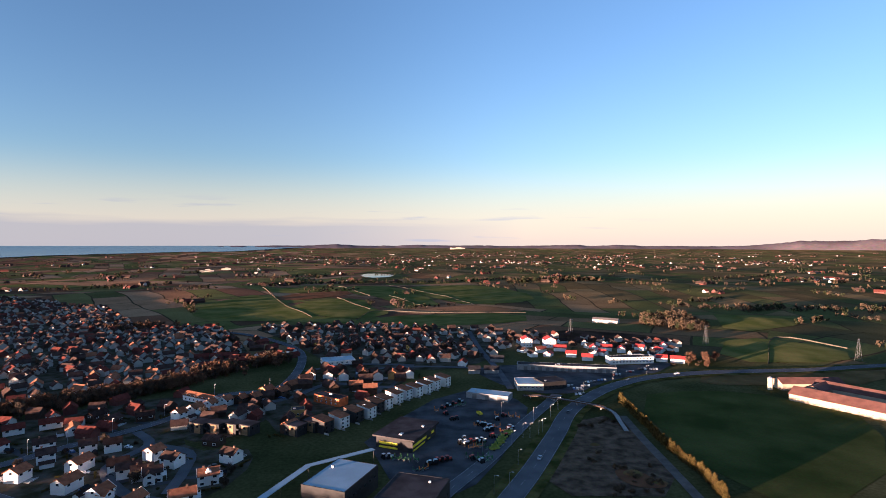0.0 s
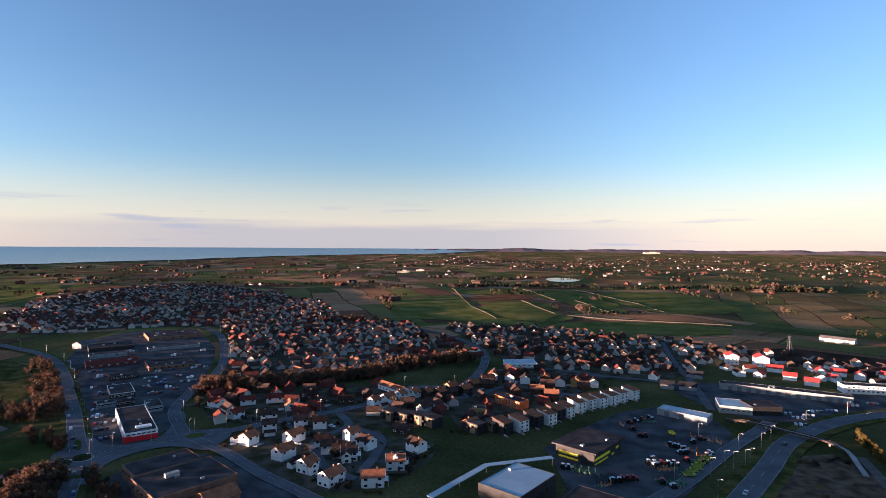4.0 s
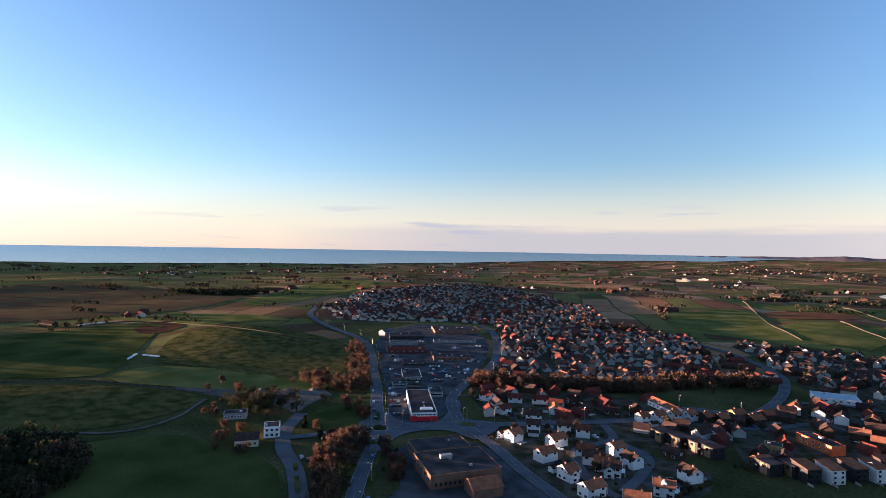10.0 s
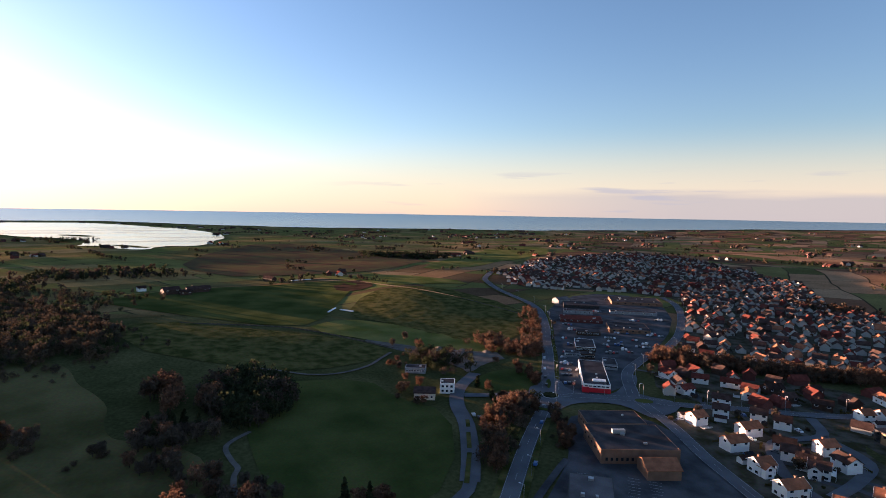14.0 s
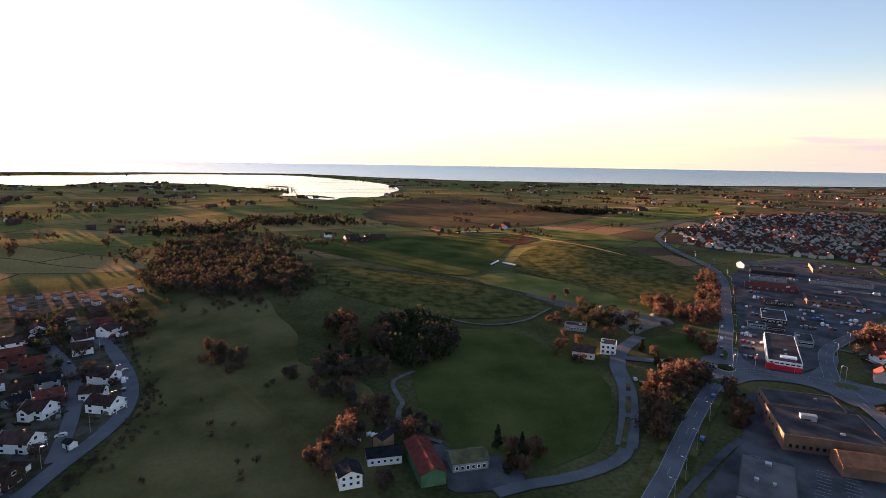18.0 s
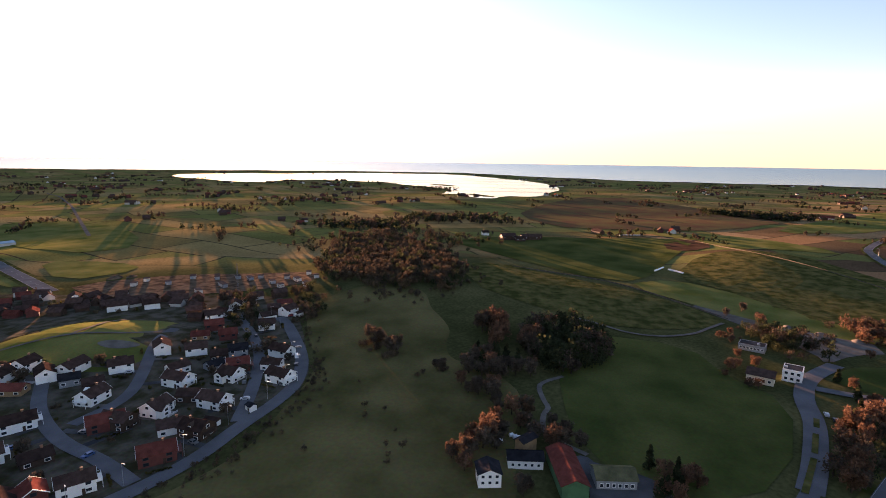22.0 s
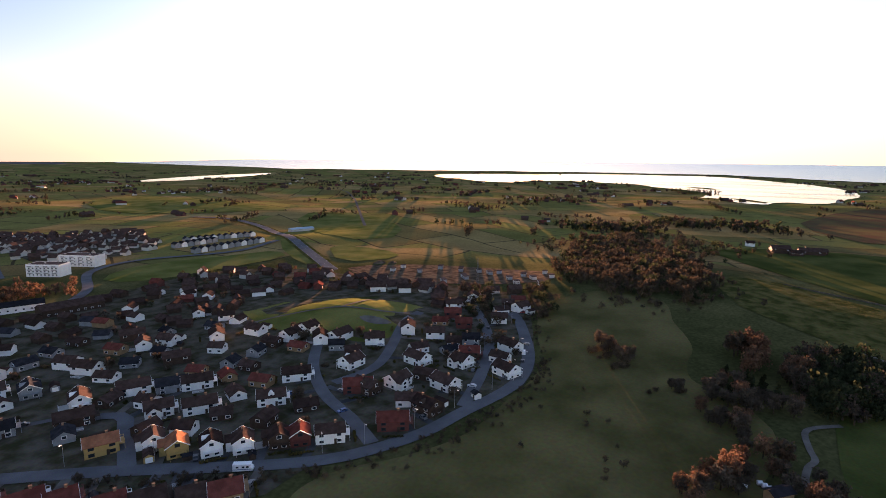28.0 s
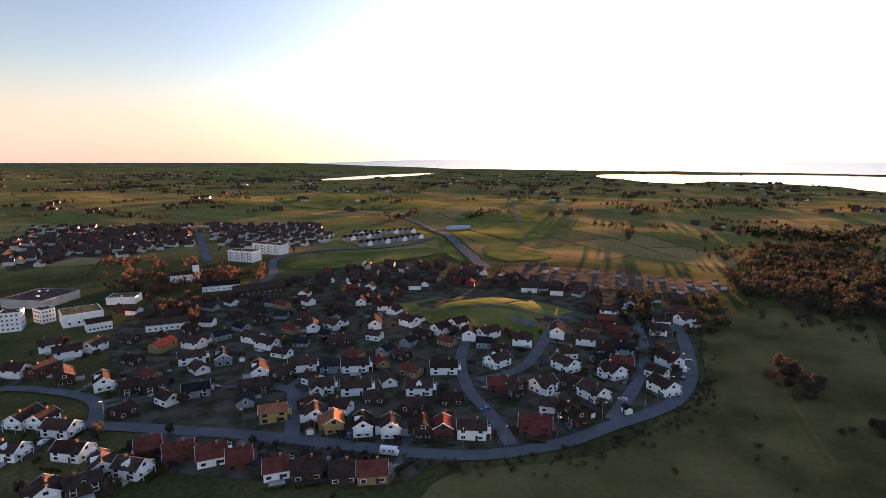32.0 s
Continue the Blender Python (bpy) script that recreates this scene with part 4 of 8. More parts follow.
HALLS = {
    'brick_hall': (-187.0, 196.3, 35.3, 29.0, 66.1),
    'brick_wing': (-211.0, 206.5, 30.0, 18.0, 66.1),
    'flat_hall': (-154.0, 147.0, 30.0, 17.0, -38.0),
    'brown_hall': (-163.8, 190.9, 14.2, 12.0, 67.2),
    'shop': (-282.0, 253.5, 16.5, 57.1, 54.8),
    'store_a': (-355.2, 304.8, 15.7, 30.3, 54.8),
    'store_b': (-393.2, 339.5, 21.0, 12.0, 54.8),
    'red_store': (-447.1, 373.5, 42.1, 23.9, 54.8),
    'store_c': (-481.1, 396.5, 31.8, 8.0, 54.8),
    'store_d': (-396.0, 388.7, 36.7, 35.4, 54.8),
    'store_e': (-517.3, 428.8, 40.5, 28.9, 54.8),
    'store_f': (-457.5, 453.7, 49.6, 9.5, 54.8),
    'store_g': (-518.3, 513.2, 59.1, 45.1, 54.8),
    'white_hall': (-546.9, 422.3, 18.2, 12.0, 93.9),
    'yellow_hall': (-20.2, 306.0, 30.6, 22.0, 67.1),
    'blue_hall': (33.5, 391.0, 31.0, 12.0, -22.5),
    'roof_hall': (-44.5, 237.5, 21.0, 29.5, -20.5),
    'dark_hall': (-12.3, 223.8, 23.7, 26.6, -17.9),
    'grey_hall': (66.4, 420.8, 19.7, 20.0, 0.3),
    'black_hall': (82.9, 421.6, 19.7, 16.0, 19.3),
    'warehouse': (108.0, 476.7, 84.8, 10.0, -9.6),
    'curved_hall': (174.2, 507.3, 42.2, 11.0, 6.7),
    'red_block': (90.0, 587.0, 10.9, 14.0, 0.4),
    'red_block2': (114.1, 584.1, 12.0, 14.0, 0.4),
    'barn_long': (273.2, 366.4, 65.0, 18.0, -54.9),
    'barn_back': (283.4, 422.0, 47.7, 14.0, 0.3),
    'barn_mid': (297.0, 388.0, 52.0, 15.0, -54.9),
    'barn_cross': (276.0, 398.0, 13.0, 24.0, -54.9),
    'barn_white': (222.0, 742.0, 34.0, 10.0, -32.0),
    'farm_barn': (-181.8, 48.3, 13.5, 9.0, 97.8),
    'farm_long': (-181.2, 32.4, 9.1, 24.0, 101.1),
    'farm_house': (-174.0, 5.7, 7.8, 8.0, 103.2),
    'farm_mid': (-187.6, 17.8, 12.6, 7.0, 97.4),
    'farm_tower': (-195.4, 17.9, 7.8, 4.2, 141.8),
    'flat_low': (-341.3, 148.9, 14.1, 9.0, 63.3),
    'flat_two': (-295.8, 152.2, 8.8, 10.0, 63.0),
    'villa': (-290.4, 135.0, 12.3, 10.0, 64.1),
    'lot_house': (-260.5, 167.8, 5.3, 8.0, 63.3),
    'block_a': (-195.3, -549.8, 30.3, 15.0, 125.0),
    'block_b': (-233.7, -577.6, 37.4, 15.0, 120.3),
    'school_a': (-2.1, -403.9, 10.7, 12.0, 166.9),
    'school_b': (-18.6, -412.4, 8.5, 10.0, -155.7),
    'school_roof': (-19.4, -471.7, 33.9, 34.0, 135.1),
    'meeting_hall': (-37.6, -397.0, 22.5, 20.0, -177.6),
    'chapel_row': (-44.4, -371.7, 13.7, 9.0, -176.4),
    'white_villa': (-78.8, -347.4, 23.4, 11.0, 165.2),
    'long_white': (-68.0, -436.5, 19.9, 14.0, 151.7),
    'church': (-119.2, -484.3, 19.1, 9.0, 169.9),
    'brown_long': (-157.4, -403.1, 37.9, 14.0, 177.6),
    'road_house': (-136.9, -433.8, 28.6, 11.0, 166.3),
    'town_long': (-170.0, 381.9, 27.8, 8.5, -28.5),
    'orange_long': (-78.0, 378.1, 24.1, 9.0, -32.7),
    'yellow_box': (-93.7, 351.2, 8.7, 8.0, 15.2),
    'row_0': (-372.4, -610.1, 61.7, 10.0, -175.4),
    'row_1': (-386.8, -555.5, 101.8, 10.0, 179.4),
    'row_2': (-422.5, -634.7, 95.9, 10.0, 164.7),
    'low_store': (-336.7, 278.0, 11.2, 8.0, 54.8),
    'link_store': (-328.1, 285.9, 10.5, 8.0, 54.8),
    'annex': (-302.1, 285.1, 9.1, 18.4, 54.8),
    'sports_hall': (-97.5, 504.7, 29.0, 19.5, 20.9),
}

# ---- water, lots, fields and roads ----
drape("lake", LAKE, WATER, "wide shallow lake that mirrors the evening sky", "lake", 90.0, 1.6, 2, 25.0)
drape("small_lake", LAKE_SMALL, WATER, "narrow bright lake behind the fields", "lake", 90.0, 1.6, 2, 20.0)
drape("pond", POND, WATER, "pale flooded pond in the fields", "pond", 60.0, 1.6, 1)


for shore in ([(-2390, -470), (-2350, -440), (-2300, -330), (-2330, -325), (-2385, -400)], [(-2160, -470), (-2060, -420), (-1960, -350), (-1990, -330), (-2100, -390), (-2190, -440)],
              [(-1800, -230), (-1760, -190), (-1620, -118), (-1650, -105), (-1780, -170)]):
    drape("lake_island", shore, GRASS_ROUGH, "low grassy spit in the lake", "island", 60.0, 2.6, 1, 12.0)


def polar(a, r):
    """A place by its bearing, in degrees left of +y, and its distance."""
    return (HOME_X - r * math.sin(radians(a)), HOME_Y + r * math.cos(radians(a)))


def sea_sheet():
    """The sea: from the coast to the horizon, north round to the south."""
    coast = [(8, 4930), (15, 4720), (21, 4330), (27, 4300), (36, 4020), (48, 3580), (56, 3330), (66, 3290), (75, 3280), (84, 3330), (98, 3800), (105, 3850), (118, 3850), (130, 3850), (141, 3950), (148, 4300), (153, 4750), (156, 4940)]
    n, s, verts = 150, Shape(), []
    for i in range(n + 1):
        a = 8 + 148 * i / n
        r0 = float(np.interp(a, [c[0] for c in coast], [c[1] for c in coast])) + 45 * noise.noise((a * 0.35, 0.5, 0.0))
        for j in range(9):
            r = r0 + (4952 - r0) * j / 8
            x, y = polar(a, r)
            verts.append((x, y, gz(x, y) + 3.5))
    s.add(verts, [(9 * i + j, 9 * (i + 1) + j, 9 * (i + 1) + j + 1, 9 * i + j + 1) for i in range(n) for j in range(8)])
    return structure("sea", s.mesh("sea", SEA, True), "calm blue-grey sea up to the horizon", "sea")


sea_sheet()
for nm, poly, mat, lab in (
        ("garden_plots", TOWN_WEST, GARDEN, "dark gardens and drives between the houses"), ("garden_plots", TOWN_NORTH, GARDEN, "dark gardens and drives between the houses"),
        ("garden_plots", TOWN_SOUTH, GARDEN, "dark gardens and drives between the houses"), ("garden_plots", TOWN_BLOCKS, GARDEN, "dark gardens and drives between the houses"),
        ("garden_plots", TOWN_ROUND_BLOCKS, GARDEN, "dark gardens and drives between the houses"), ("garden_plots", TOWN_EDGE, GARDEN, "dark gardens and drives between the houses"),
        ("garden_plots", TOWN_BROWN, GARDEN, "dark gardens and drives between the houses"),
        ("garden_plots", WHITE_LOT, GARDEN, "dark gardens and drives between the houses"), ("garden_plots", LINK_LOT, GARDEN, "dark gardens and drives between the houses"),
        ("garden_plots", UPPER_LOT, GARDEN, "dark gardens and drives between the houses"), ("garden_plots", TOWN_ROW, GARDEN, "dark gardens and drives between the houses"),
        ("garden_plots", HILL_LOT, GARDEN, "dark gardens and drives between the houses"), ("gravel_lot", QUARRY_LOT, GRAVEL, "gravel works yard among bushes"), ("building_site", SITE_LOT, EARTH, "gravel building site with sheds and containers"),
        ("car_park", SHOP_LOT, ASPHALT_OLD, "worn asphalt car parks round the shops"), ("machine_yard", YARD_LOT, ASPHALT_OLD, "dark asphalt yard of a machine dealer"),
        ("car_park", HALL_LOT, ASPHALT_OLD, "worn asphalt car park round the brick hall"), ("car_park", NORTH_LOT, ASPHALT_OLD, "worn asphalt lots round the stores")):
    drape(nm, poly, mat, lab, "ground", 30.0, 0.9)
# fields lying in the sun get the grass colour with sunlight in it
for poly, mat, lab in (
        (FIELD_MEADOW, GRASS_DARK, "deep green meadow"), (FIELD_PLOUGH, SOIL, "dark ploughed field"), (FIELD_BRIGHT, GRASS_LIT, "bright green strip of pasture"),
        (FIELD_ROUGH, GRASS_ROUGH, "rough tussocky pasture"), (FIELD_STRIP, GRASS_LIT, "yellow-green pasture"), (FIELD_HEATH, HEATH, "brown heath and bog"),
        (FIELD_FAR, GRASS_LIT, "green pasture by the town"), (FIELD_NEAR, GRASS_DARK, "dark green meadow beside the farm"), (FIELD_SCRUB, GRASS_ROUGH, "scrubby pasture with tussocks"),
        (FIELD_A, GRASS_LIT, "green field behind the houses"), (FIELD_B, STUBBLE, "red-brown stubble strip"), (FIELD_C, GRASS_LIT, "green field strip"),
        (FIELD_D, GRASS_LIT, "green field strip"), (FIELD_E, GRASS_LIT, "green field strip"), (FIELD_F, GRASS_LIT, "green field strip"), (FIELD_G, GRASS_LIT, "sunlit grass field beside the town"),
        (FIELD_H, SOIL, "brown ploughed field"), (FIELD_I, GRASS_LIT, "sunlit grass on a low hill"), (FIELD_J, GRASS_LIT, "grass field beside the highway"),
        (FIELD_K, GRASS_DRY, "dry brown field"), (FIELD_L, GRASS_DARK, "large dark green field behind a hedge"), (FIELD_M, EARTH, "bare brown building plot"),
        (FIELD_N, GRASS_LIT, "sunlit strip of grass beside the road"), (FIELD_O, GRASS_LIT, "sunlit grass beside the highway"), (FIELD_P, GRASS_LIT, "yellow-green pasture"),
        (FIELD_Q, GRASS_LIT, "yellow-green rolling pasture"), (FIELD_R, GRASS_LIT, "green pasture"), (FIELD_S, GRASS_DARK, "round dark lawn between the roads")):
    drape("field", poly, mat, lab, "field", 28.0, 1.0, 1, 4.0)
drape("rough_slope", SLOPE, SLOPE_GRASS, "rough brown-green slope below the houses", "ground", 14.0, 0.8, 3, 9.0)
# the knoll's sunlight is partly in its grass colour
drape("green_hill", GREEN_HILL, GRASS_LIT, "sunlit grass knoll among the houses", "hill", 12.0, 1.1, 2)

ROADS = []


def lay(name, points, width, label, mat=None, lines=True, verge=0.0, k=2.0):
    ROADS.append((np.array(road(name, points, width, label, mat, lines, verge, k)), width / 2))


ASPH, NARROW = "grey asphalt road", "narrow grey asphalt street"
lay("main_road", MAIN_ROAD, 9.0, "grey asphalt main road along the town", verge=3.0)
lay("main_road_south", [(-259, 201)] + MAIN_SOUTH + [(-90, 50), (-20, -10)], 7.6, "grey asphalt main road with white lines", verge=3.0)
lay("shop_road", SHOP_ROAD, 8.0, "grey asphalt road past the shops", k=2.1)
lay("east_road", EAST_ROAD, 8.0, "grey asphalt road into the housing area", k=2.2)
lay("hall_street", HALL_STREET + [(-80, 190)], 7.0, "grey asphalt street beside the brick hall", k=2.3)
lay("curve_street", CURVE_STREET, 8.0, "grey asphalt street in a wide bend", k=2.1)
lay("highway", [(-6, 160), (12, 200)] + HIGHWAY + [(560, 520), (760, 560)], 11.0, "wide grey asphalt highway in a long bend", verge=5.0)
lay("yard_road", [(-25, 190)] + YARD_ROAD, 8.0, "grey asphalt service road beside the yard", k=2.1)
lay("farm_road", FARM_ROAD, 8.6, "grey asphalt side road past a meadow", lines=False, k=2.1)
lay("farm_road_south", FARM_ROAD_LOW, 5.6, NARROW, lines=False, k=2.15)
drape("farm_yard", FARM_YARD, ASPHALT_OLD, "worn asphalt yard between the farm buildings", "ground", 8.0, 1.4)
for a, b in (((-187, 111), (-212, 125)), ((-216, 127), (-233, 135)), ((-239, 138), (-248, 142))):
    s, line = Shape(), [np.array(a, float) * (1 - k / 5) + np.array(b, float) * k / 5 for k in range(6)]
    ribbon(s, line, -1.1, 1.1, 2.1, 0.15)
    structure("grass_median", s.mesh("grass_median", GRASS_ROUGH), "narrow grass strip along the side road", "verge")
lay("farm_link", FARM_LINK, 6.5, NARROW, lines=False, k=2.2)
lay("lot_lane", [(-190, 163), (-183, 153), (-167, 132), (-154, 116)], 3.2, "narrow asphalt path beside the car park", ASPHALT_OLD, False, k=1.9)
for (ax, ay), (bx, by), count in (((-178, 158), (-166, 150), 7), ((-166, 176), (-146, 158), 11), ((-160, 182), (-146, 170), 8)):
    s, d = Shape(), np.array([bx - ax, by - ay], float)
    d /= np.linalg.norm(d)
    for k in range(count):
        p = np.array([ax, ay]) + d * 2.6 * k
        ribbon(s, [p, p + np.array([-d[1], d[0]]) * 4.8], -0.06, 0.06, 1.3)
    structure("bay_lines", s.mesh("bay_lines", PAINT), "white parking bay lines on asphalt", "road marking")
lay("farm_lane", FARM_LANE, 2.4, "pale winding farm lane", GRAVEL, False)
lay("meadow_track", TRACK_A, 2.5, "pale gravel track in the meadow", GRAVEL, False)
lay("hedge_track", [(116, 350), (114, 310), (113, 270), (112, 236)], 5.0, "worn gravel track along the hedge", GRAVEL, False, k=1.6)
lay("hill_street", [(30, -262), (-4, -243)] + HILL_STREET, 7.0, "grey asphalt street round the housing area", lines=False, k=2.0)
for nm, pts in (("hill_branch", HILL_BRANCH), ("hill_lane", HILL_LANE), ("hill_close", HILL_CLOSE), ("side_street", SIDE_STREET), ("west_street", WEST_STREET)):
    lay(nm, pts, 6.0, NARROW, None, False, k=2.2)
lay("hill_path", HILL_PATH, 2.6, "pale gravel path over the grass knoll", GRAVEL, False, k=1.8)
lay("hill_path_top", HILL_PATH_TOP, 2.2, "narrow gravel path on top of the knoll", GRAVEL, False, k=1.8)
drape("worn_patch", HILL_PATCH, GRAVEL, "worn grey patch on the grass knoll", "ground", 6.0, 1.5, 2)
lay("far_highway", FAR_HIGHWAY, 12.0, "far grey highway between sunlit fields", verge=4.0)
lay("far_street", FAR_STREET, 9.0, "far straight street", lines=False)
lay("block_road", BLOCK_ROAD, 8.0, "grey road past white apartment blocks", lines=False)
for nm, pts in (("white_lane", WHITE_LANE_A), ("white_lane", WHITE_LANE_B), ("upper_lane", UPPER_LANE_A), ("upper_lane", UPPER_LANE_B), ("north_street", NORTH_STREET), ("north_street", NORTH_STREET2)):
    lay(nm, pts, 5.5, NARROW, None, False, k=1.9)
drape("junction", JUNCTION, ASPHALT, "widened grey asphalt round the roundabout", "road", 6.0, 1.97)
lay("far_lane", FAR_LANE, 5.0, "far winding farm lane", GRAVEL, False)


def disc(name, cx, cy, r0, r1, z, mat, label, category, parent=None, n=40):
    s = Shape()
    for i in range(n):
        a, b = 2 * math.pi * i / n, 2 * math.pi * (i + 1) / n
        s.add([(cx + r * math.cos(q), cy + r * math.sin(q), gz(cx, cy) + z) for q, r in ((a, r0), (a, r1), (b, r1), (b, r0))], [(0, 1, 2, 3)])
    if parent:
        return part(name, s, mat, parent, label)
    return structure(name, s.mesh(name, mat), label, category)


ring = disc("roundabout", -263.5, 206, 4.6, 11.0, 0.66, ASPHALT, "asphalt roundabout with a planted island", "roundabout")
island = Shape()
island.prism([(-263.5 + 5.0 * math.cos(2 * math.pi * i / 28), 206 + 5.0 * math.sin(2 * math.pi * i / 28)) for i in range(28)], 0.3, 0.85)
part("island", island, CONCRETE, ring, "raised round island with a stone kerb")
island = Shape()
island.prism([(-263.5 + 4.4 * math.cos(2 * math.pi * i / 28), 206 + 4.4 * math.sin(2 * math.pi * i / 28)) for i in range(28)], 0.8, 1.5)
part("planting", island, NEEDLES, ring, "dark planting")
for cx, cy, sx, sy, a in ((-235, 252.5, 5.2, 3.6, 50), (-284, 219, 9, 1.6, 145), (-246, 189, 9, 1.6, 41)):
    s = Shape()
    ca, sa = math.cos(radians(a)), math.sin(radians(a))
    s.prism([(cx + sx * math.cos(q) * ca - sy * math.sin(q) * sa, cy + sx * math.cos(q) * sa + sy * math.sin(q) * ca) for q in (2 * math.pi * i / 20 for i in range(20))], 0.2, 0.78)
    structure("traffic_island", s.mesh("traffic_island", GRASS_DARK), "kerbed grass island in the road", "traffic island")

# ---- houses ----
STYLES = {
    "w": (WHITE, ROOF_BROWN, "white wooden house with a dark brown tiled roof"), "wo": (WHITE, ROOF_ORANGE, "white wooden house with an orange tiled roof"),
    "wr": (WHITE, ROOF_RED, "white wooden house with a red tiled roof"), "d": (BROWN_WALL, ROOF_BROWN, "dark brown wooden house with a brown tiled roof"),
    "y": (YELLOW, ROOF_ORANGE, "yellow wooden house with an orange tiled roof"), "r": (RED_WALL, ROOF_RED, "dark red wooden house with a red tiled roof"),
    "t": (TAN_WALL, ROOF_RED, "tan wooden house with a red tiled roof"), "g": (GREY_WALL, ROOF_BLACK, "grey wooden house with a black tiled roof"),
    "o": (BROWN_WALL, ROOF_ORANGE, "dark wooden house with an orange tiled roof"), "x": (WHITE, ROOF_BRIGHT, "white house with a bright red roof"),
    "wb": (WHITE, ROOF_BLACK, "white wooden house with a black tiled roof")}


def gable(l, w, eave, ridge):
    """The walls of a house with its ridge along x, gables included."""
    x, y = l / 2, w / 2
    v = [(-x, -y, -1.5), (x, -y, -1.5), (x, y, -1.5), (-x, y, -1.5), (-x, -y, eave), (x, -y, eave), (x, y, eave), (-x, y, eave), (-x, 0, ridge), (x, 0, ridge)]
    return Shape().add(v, [(0, 1, 5, 4), (2, 3, 7, 6), (1, 2, 6, 9, 5), (3, 0, 4, 8, 7), (4, 5, 9, 8), (6, 7, 8, 9)])


def pitched(l, w, eave, ridge, over=0.5, thick=0.22):
    """Two roof slabs with eaves, a little proud of the walls."""
    x, y = l / 2 + over, w / 2 + over
    z = eave - (ridge - eave) * over / (w / 2)
    s = Shape()
    for d in (-1, 1):
        a = [(-x, d * y, z + 0.03), (x, d * y, z + 0.03), (x, 0, ridge + 0.03), (-x, 0, ridge + 0.03)]
        b = [(p, q, r + thick) for p, q, r in a]
        f = [(0, 1, 2, 3), (7, 6, 5, 4), (0, 4, 5, 1), (1, 5, 6, 2), (3, 2, 6, 7), (0, 3, 7, 4)]
        s.add(a + b, f if d > 0 else [tuple(reversed(q)) for q in f])
    return s


WINDOW_FRAME = Shape().box(-0.62, -0.05, -0.62, 0.62, 0.05, 0.62).mesh("frame", TRIM)
def glazed(name, trim):
    """A window in one piece: frame and pane."""
    me = Shape().box(-0.62, -0.05, -0.62, 0.62, 0.05, 0.62).box(-0.5, -0.08, -0.5, 0.5, 0.055, 0.5).mesh(name, trim)
    me.materials.append(GLASS)
    me.polygons.foreach_set("material_index", [0] * 6 + [1] * 6)
    return me


GLAZED, GLAZED_DARK = glazed("window", TRIM), glazed("window", DARK_TRIM)
WINDOW_PANE = Shape().box(-0.5, -0.08, -0.5, 0.5, 0.055, 0.5).mesh("pane", GLASS)
DARK_FRAME = Shape().box(-0.62, -0.05, -0.62, 0.62, 0.05, 0.62).mesh("frame", DARK_TRIM)
DOOR_LEAF = Shape().box(-0.5, -0.07, 0, 0.5, 0.05, 2.05).mesh("door", BROWN_WALL)


def window(parent, x, y, z, turn, wide=1.0, tall=1.0, pane_too=True, dark=False):
    f = part("window", (DARK_FRAME if dark else WINDOW_FRAME) if pane_too else (GLAZED_DARK if dark else GLAZED), None, parent, at=pose(x, y, z, 0, 0, turn) @ Matrix.Diagonal((wide, 1, tall, 1)))
    if pane_too:
        part("pane", WINDOW_PANE, None, f)
    return f


PROTO = {}


